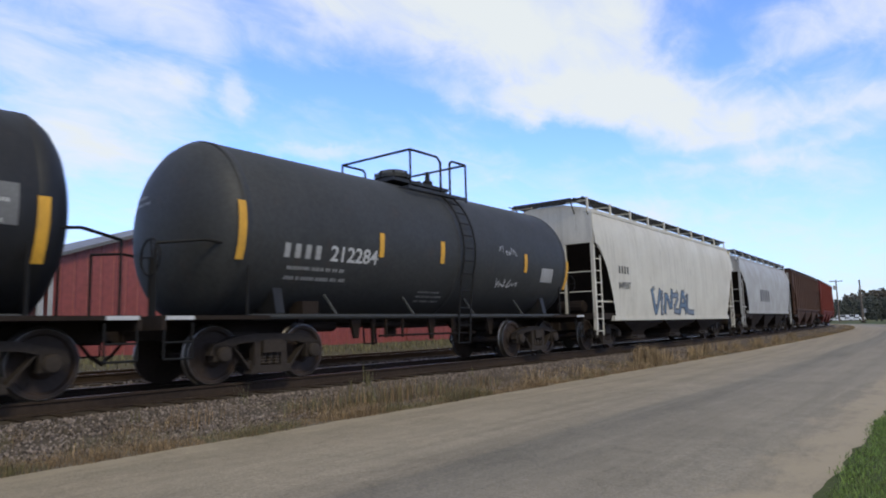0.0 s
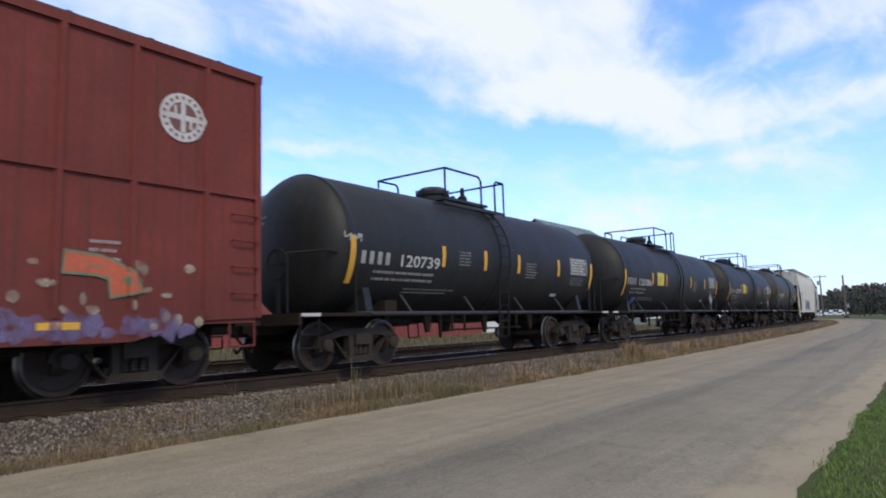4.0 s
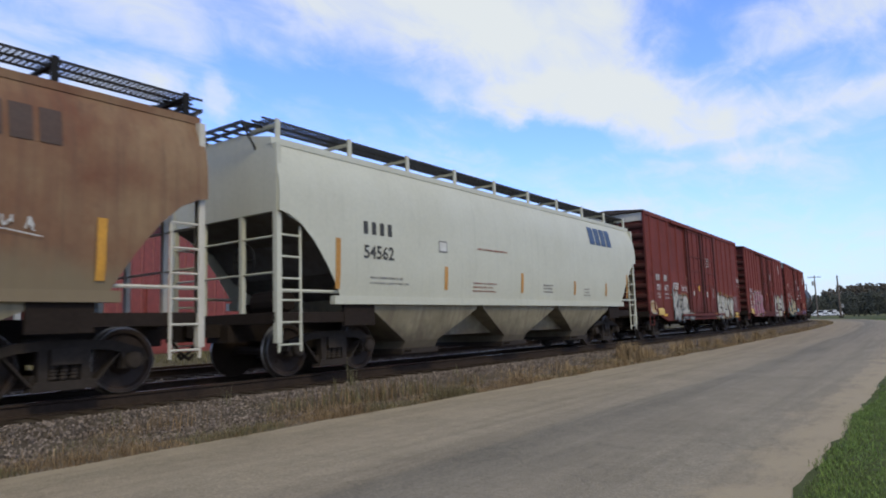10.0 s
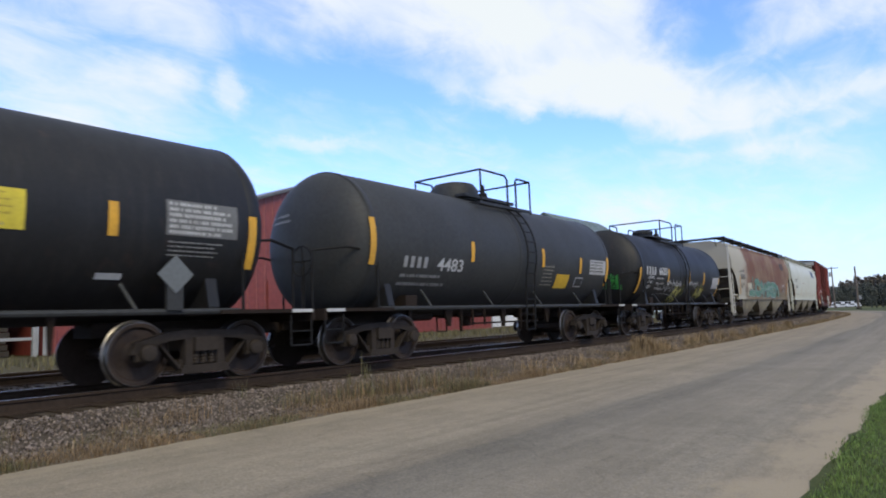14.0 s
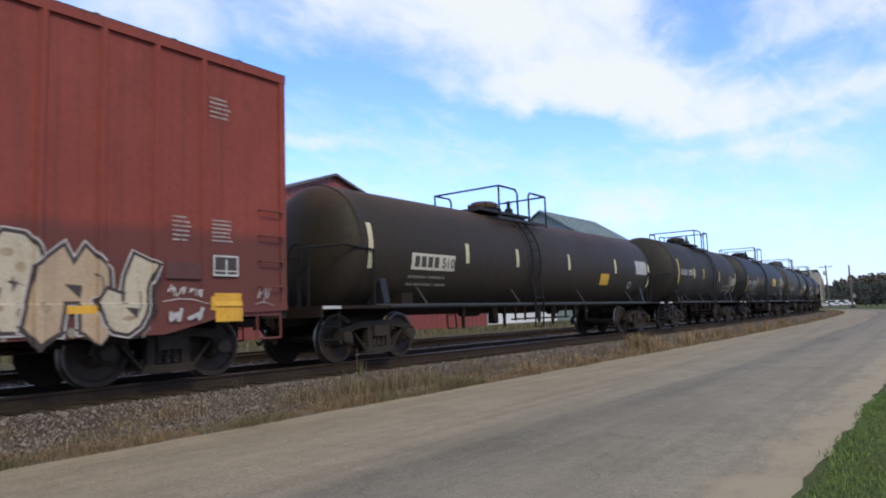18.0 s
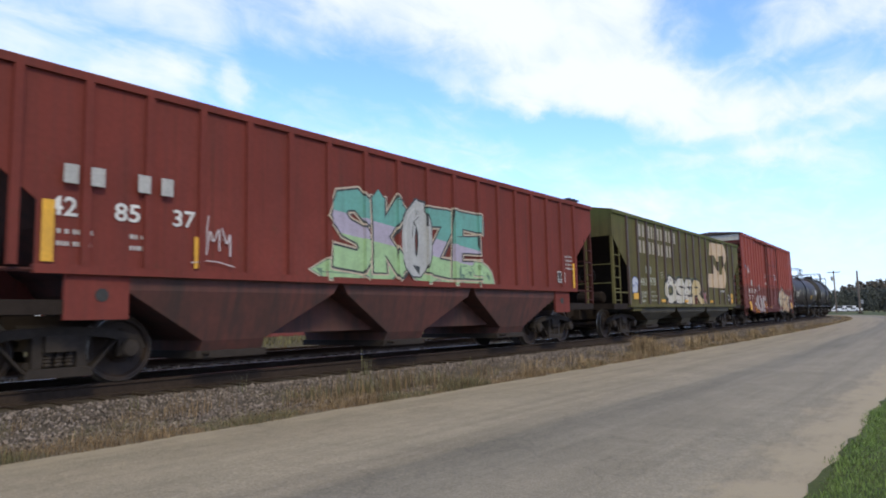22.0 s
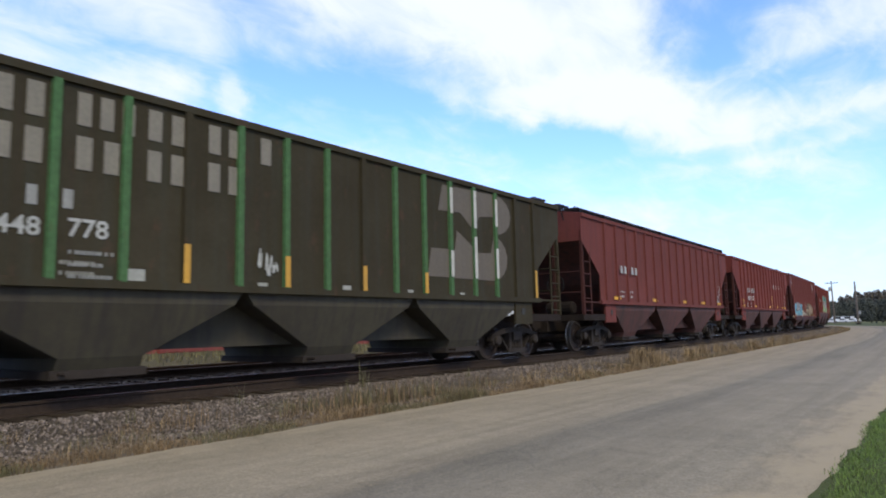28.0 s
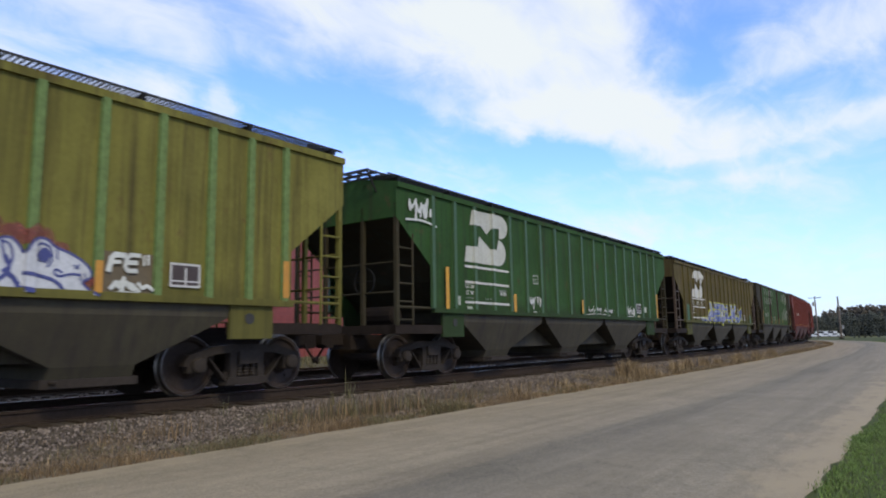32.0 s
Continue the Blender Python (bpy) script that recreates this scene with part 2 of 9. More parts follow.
MAT = dict(
    box_red=surface("boxcar_paint", (0.160, 0.037, 0.032), (0.114, 0.032, 0.028), 0.78, streak=0.7, streak_col=(0.10, 0.035, 0.03), scale=0.8, fine_amt=0.14, bump=0.05, spec=0.12, weather=0.65),
    # darker copy of the box car red: shade on the ends is in the colour
    box_red_dark=surface("boxcar_shaded_end_paint", (0.058, 0.018, 0.015), (0.034, 0.014, 0.012), 0.78, streak=0.5, streak_col=(0.04, 0.02, 0.02), fine_amt=0.14, bump=0.05, spec=0.12, weather=0.5),
    box_pink=surface("faded_boxcar_paint", (0.22, 0.054, 0.043), (0.175, 0.046, 0.038), 0.78, streak=0.5, streak_col=(0.14, 0.045, 0.04), scale=0.8, fine_amt=0.14, bump=0.05, spec=0.12, weather=0.5),
    hop_red=surface("hopper_red_paint", (0.148, 0.033, 0.025), (0.105, 0.028, 0.023), 0.78, streak=0.7, streak_col=(0.10, 0.03, 0.025), scale=0.7, fine_amt=0.14, bump=0.05, spec=0.12, weather=0.6),
    hop_maroon=surface("hopper_maroon_paint", (0.134, 0.037, 0.031), (0.106, 0.033, 0.028), 0.78, streak=0.5, streak_col=(0.07, 0.03, 0.028), scale=0.7, fine_amt=0.14, bump=0.05, spec=0.12, weather=0.5),
    hop_dark=surface("hopper_brown_paint", (0.075, 0.040, 0.028), (0.05, 0.030, 0.022), 0.78, streak=0.5, streak_col=(0.04, 0.025, 0.02), fine_amt=0.14, bump=0.05, spec=0.12, weather=0.6),
    hop_brown=surface("grimy_green_brown_paint", (0.098, 0.075, 0.026), (0.063, 0.056, 0.021), 0.78, streak_col=(0.042, 0.025, 0.014), scale=0.8, fine_amt=0.14, bump=0.05, spec=0.12, streak=0.9, weather=1.0),
    hop_olive=surface("olive_paint", (0.096, 0.087, 0.032), (0.069, 0.058, 0.026), 0.78, streak_col=(0.050, 0.046, 0.022), scale=0.8, fine_amt=0.14, bump=0.05, spec=0.12, streak=0.8, weather=0.9),
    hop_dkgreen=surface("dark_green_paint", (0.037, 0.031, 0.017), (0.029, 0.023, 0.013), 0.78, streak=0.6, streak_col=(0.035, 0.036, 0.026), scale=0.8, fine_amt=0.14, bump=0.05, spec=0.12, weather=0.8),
    hop_green=surface("green_paint", (0.030, 0.074, 0.020), (0.023, 0.050, 0.016), 0.78, streak_col=(0.022, 0.040, 0.016), scale=0.8, fine_amt=0.14, bump=0.05, streak=0.8, weather=1.0, spec=0.12),
    hop_yellow=surface("yellow_green_paint", (0.160, 0.146, 0.034), (0.110, 0.102, 0.027), 0.78, streak_col=(0.055, 0.045, 0.016), scale=0.8, fine_amt=0.14, bump=0.05, streak=0.7, spec=0.12, weather=1.0),
    rib_mid=surface("green_rib_paint", (0.036, 0.084, 0.023), (0.028, 0.060, 0.018), 0.55, streak=0.5, streak_col=(0.05, 0.08, 0.04), fine_amt=0.14, bump=0.05, weather=0.5),
    rib_lime=surface("light_green_rib_paint", (0.125, 0.19, 0.066), (0.105, 0.15, 0.055), 0.75, streak=0.5, streak_col=(0.10, 0.11, 0.04), spec=0.15, weather=0.5),
    rib_green=surface("green_rib_paint", (0.06, 0.13, 0.050), (0.045, 0.095, 0.040), 0.75, spec=0.15, streak=0.5, streak_col=(0.06, 0.09, 0.04), weather=0.5),
    rib_dark=surface("dirty_rib_paint", (0.055, 0.034, 0.018), (0.040, 0.020, 0.012), 0.6, streak=0.5, streak_col=(0.04, 0.03, 0.02), weather=0.5),
    white=surface("white_hopper_paint", (0.46, 0.46, 0.375), (0.41, 0.405, 0.325), 0.5, streak_col=(0.36, 0.33, 0.28), scale=0.6, fine_amt=0.07, bump=0.03, streak=0.08, weather=0.13),
    white_worn=surface("dirty_white_paint", (0.5, 0.48, 0.41), (0.4, 0.37, 0.31), 0.6, streak_col=(0.24, 0.19, 0.15), scale=0.7, fine_amt=0.07, bump=0.03, streak=0.22, weather=0.35),
    grey_end=surface("shaded_grey_paint", (0.34, 0.34, 0.33), (0.25, 0.24, 0.22), 0.6, streak_col=(0.15, 0.12, 0.10), fine_amt=0.07, bump=0.03, streak=0.3, weather=0.35),
    rusty=surface("rusted_cream_paint", (0.195, 0.122, 0.062), (0.122, 0.046, 0.020), 0.75, streak_col=(0.10, 0.046, 0.026), fine_amt=0.07, bump=0.03, scale=0.33, spread=0.16, streak=0.5, weather=0.5),
    tank_black=surface("tank_black_paint", (0.0095, 0.0095, 0.0098), (0.0075, 0.0075, 0.0078), 0.6, streak_col=(0.030, 0.028, 0.026), scale=0.7, bump=0.05, spec=0.34, streak=0.25, weather=0.3),
    tank_grey=surface("tank_grey_black_paint", (0.031, 0.032, 0.032), (0.024, 0.025, 0.025), 0.62, streak_col=(0.05, 0.045, 0.04), scale=0.7, bump=0.05, spec=0.28, streak=0.15, weather=0.25),
    tank_brown=surface("tank_grimy_paint", (0.022, 0.019, 0.015), (0.016, 0.014, 0.011), 0.68, streak_col=(0.05, 0.036, 0.026), scale=0.7, bump=0.05, spec=0.28, streak=0.15, weather=0.5),
    tank_rust=surface("tank_rusty_paint", (0.022, 0.020, 0.015), (0.029, 0.022, 0.016), 0.6, streak=0.5, streak_col=(0.040, 0.024, 0.018), scale=0.5, bump=0.05, spec=0.18, weather=0.2),
    under=surface("underframe_grime", (0.023, 0.016, 0.012), (0.015, 0.011, 0.009), 0.85, fine=20, bump=0.3, spec=0.15),
    truckmat=surface("cast_steel_grime", (0.036, 0.028, 0.022), (0.022, 0.017, 0.014), 0.8, fine=18, bump=0.3, spec=0.2),
    wheelmat=surface("wheel_steel", (0.044, 0.030, 0.023), (0.028, 0.020, 0.016), 0.65, fine=16, bump=0.1, spec=0.2, metal=0.0),
    tread=surface("polished_tread", (0.20, 0.185, 0.17), (0.12, 0.11, 0.10), 0.36, metal=0.9, bump=0.02),
    railtop=surface("worn_rail_head", (0.22, 0.21, 0.2), (0.14, 0.13, 0.125), 0.30, metal=0.9, bump=0.03),
    railside=surface("rusty_rail_web", (0.04, 0.028, 0.02), (0.026, 0.018, 0.014), 0.85, fine=20, spec=0.12),
    # pocket paints: dirty body colours, darkened further for the shade under the cars
    pocket_cream=surface("shaded_dirty_cream_pocket_paint", (0.30, 0.265, 0.175), (0.15, 0.125, 0.075), 0.75, streak=0.6, streak_col=(0.12, 0.09, 0.06), scale=1.1, bump=0.03, fine_amt=0.1),
    pocket_red=surface("shaded_dirty_red_pocket_paint", (0.105, 0.030, 0.021), (0.040, 0.020, 0.015), 0.8, streak=0.8, streak_col=(0.030, 0.018, 0.014), scale=1.1, bump=0.05, fine_amt=0.15),
    pocket_dark=surface("shaded_grimy_pocket_paint", (0.050, 0.043, 0.022), (0.027, 0.021, 0.012), 0.8, streak=0.7, streak_col=(0.018, 0.013, 0.010), scale=1.1, bump=0.05, fine_amt=0.15),
    # rust-stained slope paint, also darkened for the shade in the end bays
    end_slope=surface("shaded_stained_slope_paint", (0.120, 0.105, 0.085), (0.060, 0.050, 0.040), 0.8, streak=0.6, streak_col=(0.05, 0.03, 0.02), bump=0.03, fine_amt=0.1),
    pipe=surface("black_pipe_paint", (0.009, 0.009, 0.0095), (0.013, 0.012, 0.011), 0.65, bump=0.05, spec=0.15),
    galv=surface("dark_grating_steel", (0.045, 0.045, 0.045), (0.03, 0.028, 0.026), 0.55, metal=0.5, spec=0.3),
    roofmat=surface("dusty_roof_steel", (0.055, 0.038, 0.032), (0.036, 0.027, 0.024), 0.8),
    ballast=surface("ballast_stone", (0.092, 0.075, 0.056), (0.046, 0.037, 0.028), 0.95, scale=5, fine=40, bump=0.8, spread=0.4, spec=0.15),
    stone=surface("ballast_pieces", (0.150, 0.124, 0.104), (0.078, 0.060, 0.048), 0.92, scale=8, fine=50, bump=0.3, per="island", spec=0.2),
    tie=surface("creosoted_timber", (0.046, 0.033, 0.022), (0.026, 0.019, 0.013), 0.9, scale=3, fine=30, bump=0.5, per="object", spec=0.12),
    bank=surface("bank_grass_soil", (0.060, 0.055, 0.030), (0.085, 0.070, 0.040), 0.95, scale=0.9, fine=12, bump=0.5, spec=0.1),
    sand=surface("pale_road_sand", (0.262, 0.216, 0.148), (0.205, 0.170, 0.118), 0.95, scale=1.6, fine=45, bump=0.5, fine_amt=0.35),
    soil=surface("dry_verge_soil", (0.125, 0.098, 0.062), (0.08, 0.062, 0.04), 0.95, scale=2.0, fine=30, bump=0.6),
    lawn=surface("lawn_soil", (0.045, 0.062, 0.018), (0.062, 0.066, 0.025), 0.95, scale=0.8, fine=30, bump=0.5, spec=0.1),
    field=surface("meadow_ground", (0.075, 0.085, 0.03), (0.1, 0.09, 0.04), 0.95, scale=0.05, fine=3, bump=0.3, spec=0.1),
    drygrass=surface("dry_grass", (0.150, 0.100, 0.050), (0.100, 0.064, 0.032), 0.8, scale=1.5, bump=0, per="island"),
    palegrass=surface("pale_dry_grass", (0.245, 0.175, 0.092), (0.170, 0.118, 0.060), 0.8, scale=1.5, bump=0, per="island"),
    weed=surface("green_weed", (0.07, 0.07, 0.028), (0.095, 0.075, 0.034), 0.75, scale=1.5, bump=0, per="island"),
    greengrass=surface("green_grass", (0.080, 0.135, 0.022), (0.100, 0.145, 0.030), 0.7, scale=1.2, bump=0, per="island"),
    barn=surface("red_metal_siding", (0.190, 0.040, 0.030), (0.155, 0.035, 0.027), 0.5, streak=0.25, streak_col=(0.24, 0.05, 0.036), scale=0.25, fine=4, bump=0.02, weather=0.10),
    barn_roof=surface("dark_roof_sheet", (0.11, 0.10, 0.095), (0.075, 0.07, 0.068), 0.5, scale=0.3),
    pale_wall=surface("pale_metal_wall", (0.62, 0.63, 0.64), (0.52, 0.53, 0.54), 0.5, scale=0.3, fine=4),
    grey_roof=surface("grey_green_roof", (0.16, 0.20, 0.185), (0.13, 0.16, 0.15), 0.45, scale=0.3, fine=4),
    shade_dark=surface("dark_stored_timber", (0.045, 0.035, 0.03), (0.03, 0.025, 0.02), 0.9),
    trimwhite=surface("white_trim_paint", (0.32, 0.32, 0.32), (0.22, 0.22, 0.21), 0.6),
    polewood=surface("weathered_pole_wood", (0.13, 0.10, 0.08), (0.085, 0.07, 0.055), 0.9, fine=20),
    # both foliage colours are paled and greyed to carry the distance haze
    leaf_dark=surface("hazed_dark_foliage", (0.062, 0.066, 0.055), (0.052, 0.057, 0.047), 0.8, scale=0.05, fine=1.5, bump=0, spec=0.1),
    leaf_brown=surface("hazed_autumn_foliage", (0.085, 0.07, 0.055), (0.066, 0.062, 0.05), 0.8, scale=0.05, fine=1.5, bump=0, spec=0.1),
    carwhite=surface("white_car_paint", (0.72, 0.72, 0.72), (0.65, 0.65, 0.65), 0.35, bump=0),
    glassdark=surface("dark_car_glass", (0.02, 0.022, 0.025), (0.03, 0.03, 0.033), 0.12, bump=0),
    rubber=surface("tyre_rubber", (0.02, 0.02, 0.02), (0.03, 0.03, 0.03), 0.85),
)


def drift(m, axis, lo, hi, tint, amount, ragged=0.8, size=0.9):
    """Lays a second colour over a surface along one axis of the car, with a ragged edge: road grime thrown up from
    below, an old repaint, rust running down, a darker foot.
    """
    nt = m.node_tree
    n, l = nt.nodes.new, nt.links.new
    bs = nt.nodes["Principled BSDF"]
    src = bs.inputs["Base Color"].links[0].from_socket
    tc = n("ShaderNodeTexCoord")
    sep = n("ShaderNodeSeparateXYZ")
    l(tc.outputs["Object"], sep.inputs[0])
    nz = n("ShaderNodeTexNoise")
    nz.inputs["Scale"].default_value, nz.inputs["Detail"].default_value, nz.inputs["Roughness"].default_value = size, 8, 0.62
    l(tc.outputs["Object"], nz.inputs["Vector"])
    jag = n("ShaderNodeMath")
    jag.operation = "MULTIPLY_ADD"
    jag.inputs[1].default_value, jag.inputs[2].default_value = 2 * ragged, -ragged
    l(nz.outputs["Fac"], jag.inputs[0])
    add_ = n("ShaderNodeMath")
    l(sep.outputs[axis], add_.inputs[0]), l(jag.outputs[0], add_.inputs[1])
    mr = n("ShaderNodeMapRange")
    mr.interpolation_type = "SMOOTHSTEP"
    mr.inputs["From Min"].default_value, mr.inputs["From Max"].default_value, mr.inputs["To Max"].default_value = lo, hi, amount
    l(add_.outputs[0], mr.inputs["Value"])
    mx = n("ShaderNodeMixRGB")
    mx.inputs[2].default_value = (*tint, 1)
    l(mr.outputs[0], mx.inputs[0]), l(src, mx.inputs[1])
    l(mx.outputs[0], bs.inputs["Base Color"])
    return m


drift(MAT["rusty"], 2, 1.95, 1.45, (0.150, 0.125, 0.075), 0.75, 0.5)
drift(MAT["rusty"], 1, -4.9, -6.0, (0.33, 0.31, 0.25), 0.92, 1.2, 0.7)
drift(MAT["box_pink"], 2, 2.25, 2.0, (0.085, 0.040, 0.038), 0.72, 0.25, 0.5)
drift(MAT["box_red"], 2, 1.9, 0.9, (0.080, 0.026, 0.022), 0.55, 0.5)
drift(MAT["hop_brown"], 2, 1.9, 1.4, (0.052, 0.062, 0.020), 0.60, 0.5)
drift(MAT["hop_olive"], 2, 3.3, 4.3, (0.060, 0.082, 0.022), 0.55, 0.6)
drift(MAT["hop_green"], 2, 1.75, 1.30, (0.022, 0.030, 0.014), 0.7, 0.4)
drift(MAT["hop_yellow"], 2, 1.75, 1.30, (0.060, 0.055, 0.018), 0.6, 0.4)
# cream pockets darken towards the outlet
drift(MAT["pocket_cream"], 2, 0.95, 0.45, (0.055, 0.040, 0.026), 0.75, 0.5, 1.6)
drift(MAT["tank_rust"], 2, 2.8, 3.6, (0.060, 0.030, 0.018), 0.75, 0.45, 1.2)


def asphalt():
    """Old dusty road surface: pale traffic dust, darker worn lanes and patches along its length, coarse grain."""
    m = surface("old_asphalt", (0.230, 0.196, 0.146), (0.192, 0.167, 0.126), 0.9, scale=0.9, fine=60, bump=0.55, fine_amt=0.42, spec=0.15)
    nt = m.node_tree
    n, l = nt.nodes.new, nt.links.new
    bs = nt.nodes["Principled BSDF"]
    src = bs.inputs["Base Color"].links[0].from_socket
    uv = n("ShaderNodeUVMap")
    uv.uv_map = "along"
    mp = n("ShaderNodeMapping")
    mp.inputs["Scale"].default_value = (1.0, 0.09, 1.0)
    l(uv.outputs[0], mp.inputs[0])
    w = n("ShaderNodeTexNoise")
    w.inputs["Scale"].default_value, w.inputs["Detail"].default_value, w.inputs["Distortion"].default_value = 0.9, 5, 0.6
    l(mp.outputs[0], w.inputs["Vector"])
    sep = n("ShaderNodeSeparateXYZ")
    l(uv.outputs[0], sep.inputs[0])
    wob = n("ShaderNodeMath")
    wob.operation = "MULTIPLY_ADD"
    wob.inputs[1].default_value, wob.inputs[2].default_value = 0.8, -0.4
    l(w.outputs["Fac"], wob.inputs[0])
    off = n("ShaderNodeMath")
    l(sep.outputs[0], off.inputs[0]), l(wob.outputs[0], off.inputs[1])
    ramp = n("ShaderNodeValToRGB")
    els = ramp.color_ramp.elements
    els[0].position, els[0].color = 0.0, (1.12, 1.08, 1.0, 1)
    els[1].position, els[1].color = 1.0, (1.10, 1.06, 1.0, 1)
    for p, c in ((0.16, (1.10, 1.06, 1.0, 1)), (0.40, (1.04, 1.02, 0.99, 1)), (0.52, (0.97, 0.96, 0.96, 1)), (0.545, (0.72, 0.74, 0.78, 1)), (0.64, (0.78, 0.80, 0.84, 1)), (0.72, (0.90, 0.91, 0.93, 1)), (0.88, (0.93, 0.94, 0.95, 1))):
        e = els.new(p)
        e.color = c
    dv = n("ShaderNodeMapRange")
    dv.inputs["From Max"].default_value = 5.9
    l(off.outputs[0], dv.inputs["Value"])
    l(dv.outputs[0], ramp.inputs[0])
    mul = n("ShaderNodeMixRGB")
    mul.blend_type, mul.inputs[0].default_value = "MULTIPLY", 1.0
    l(src, mul.inputs[1]), l(ramp.outputs[0], mul.inputs[2])
    # patches and blotches at two sizes
    for size, lo, hi in ((0.7, 0.91, 1.08), (5.0, 0.92, 1.07), (24.0, 0.88, 1.12)):
        bl = n("ShaderNodeTexNoise")
        bl.inputs["Scale"].default_value, bl.inputs["Detail"].default_value, bl.inputs["Roughness"].default_value = size, 7, 0.65
        l(uv.outputs[0], bl.inputs["Vector"])
        br = n("ShaderNodeMapRange")
        br.inputs["From Min"].default_value, br.inputs["From Max"].default_value = 0.32, 0.68
        br.inputs["To Min"].default_value, br.inputs["To Max"].default_value = lo, hi
        l(bl.outputs["Fac"], br.inputs["Value"])
        bm_ = n("ShaderNodeVectorMath")
        bm_.operation = "SCALE"
        l(mul.outputs[0], bm_.inputs[0]), l(br.outputs[0], bm_.inputs["Scale"])
        mul = bm_
    # dark cracks
    vo = n("ShaderNodeTexVoronoi")
    vo.feature = "DISTANCE_TO_EDGE"
    vo.inputs["Scale"].default_value = 0.55
    wv = n("ShaderNodeTexNoise")
    wv.inputs["Scale"].default_value, wv.inputs["Detail"].default_value = 1.5, 6
    l(uv.outputs[0], wv.inputs["Vector"])
    ad = n("ShaderNodeVectorMath")
    l(uv.outputs[0], ad.inputs[0]), l(wv.outputs["Color"], ad.inputs[1])
    l(ad.outputs[0], vo.inputs["Vector"])
    cr = n("ShaderNodeMapRange")
    cr.inputs["From Max"].default_value = 0.012
    cr.inputs["To Min"].default_value, cr.inputs["To Max"].default_value = 0.86, 1.0
    l(vo.outputs["Distance"], cr.inputs["Value"])
    m2 = n("ShaderNodeVectorMath")
    m2.operation = "SCALE"
    l(mul.outputs[0], m2.inputs[0]), l(cr.outputs[0], m2.inputs["Scale"])
    # long faint wheel tracks and drag marks
    mp3 = n("ShaderNodeMapping")
    mp3.inputs["Scale"].default_value = (3.2, 0.10, 1.0)
    l(uv.outputs[0], mp3.inputs[0])
    tr = n("ShaderNodeTexNoise")
    tr.inputs["Scale"].default_value, tr.inputs["Detail"].default_value, tr.inputs["Roughness"].default_value, tr.inputs["Distortion"].default_value = 1.0, 7, 0.62, 0.8
    l(mp3.outputs[0], tr.inputs["Vector"])
    tm = n("ShaderNodeMapRange")
    tm.inputs["From Min"].default_value, tm.inputs["From Max"].default_value, tm.inputs["To Min"].default_value, tm.inputs["To Max"].default_value = 0.34, 0.64, 0.88, 1.12
    l(tr.outputs["Fac"], tm.inputs["Value"])
    m3 = n("ShaderNodeVectorMath")
    m3.operation = "SCALE"
    l(m2.outputs[0], m3.inputs[0]), l(tm.outputs[0], m3.inputs["Scale"])
    # sand lies on both edges in a ragged drift
    mp4 = n("ShaderNodeMapping")
    mp4.inputs["Scale"].default_value = (1.0, 0.45, 1.0)
    l(uv.outputs[0], mp4.inputs[0])
    rag = n("ShaderNodeTexNoise")
    rag.inputs["Scale"].default_value, rag.inputs["Detail"].default_value, rag.inputs["Roughness"].default_value = 2.6, 9, 0.68
    l(mp4.outputs[0], rag.inputs["Vector"])
    jag = n("ShaderNodeMath")
    jag.operation = "MULTIPLY_ADD"
    jag.inputs[1].default_value, jag.inputs[2].default_value = 2.2, -1.1
    l(rag.outputs["Fac"], jag.inputs[0])
    across = n("ShaderNodeMath")
    l(sep.outputs[0], across.inputs[0]), l(jag.outputs[0], across.inputs[1])
    col = m3.outputs[0]
    for lo, hi, amt in ((5.30, 5.85, 0.9), (0.55, 0.0, 0.75)):
        dr = n("ShaderNodeMapRange")
        dr.interpolation_type = "SMOOTHSTEP"
        dr.inputs["From Min"].default_value, dr.inputs["From Max"].default_value, dr.inputs["To Max"].default_value = lo, hi, amt
        l(across.outputs[0], dr.inputs["Value"])
        sm = n("ShaderNodeMixRGB")
        sm.inputs[2].default_value = (0.290, 0.240, 0.165, 1)
        l(dr.outputs[0], sm.inputs[0]), l(col, sm.inputs[1])
        col = sm.outputs[0]
    l(col, bs.inputs["Base Color"])
    return m


MAT["asphalt"] = asphalt()


# ---- small building kit ----
def link_mesh(name, mesh, parent=None):
    ob = new(name, mesh)
    if parent is not None:
        ob.parent = parent
    return ob


def to_mesh(bm, mats, name="mesh", smooth=False):
    me = bpy.data.meshes.new(name)
    bm.normal_update()
    bm.to_mesh(me)
    bm.free()
    for m in (mats if isinstance(mats, (list, tuple)) else [mats]):
        me.materials.append(m)
    if smooth:
        for p in me.polygons:
            p.use_smooth = True
        me.set_sharp_from_angle(angle=radians(38))
    return me


def part(name, bm, mats, parent, label="", at=None, smooth=False):
    """Links a bmesh, or a finished mesh, as one mesh object under a thing or a part."""
    me = bm if isinstance(bm, bpy.types.Mesh) else to_mesh(bm, mats, name, smooth)
    ob = link_mesh(name, me, parent)
    if at is not None:
        ob.matrix_basis = at if isinstance(at, Matrix) else Matrix.Translation(at)
    if label:
        ob["label"] = label
    return ob


def thing(name, label, category, group="", kind="", at=(0, 0, 0)):
    ob = new(name)
    ob.matrix_basis = at if isinstance(at, Matrix) else Matrix.Translation(at)
    return tagged(ob, label, category, group, kind)


def BM():
    return bmesh.new()


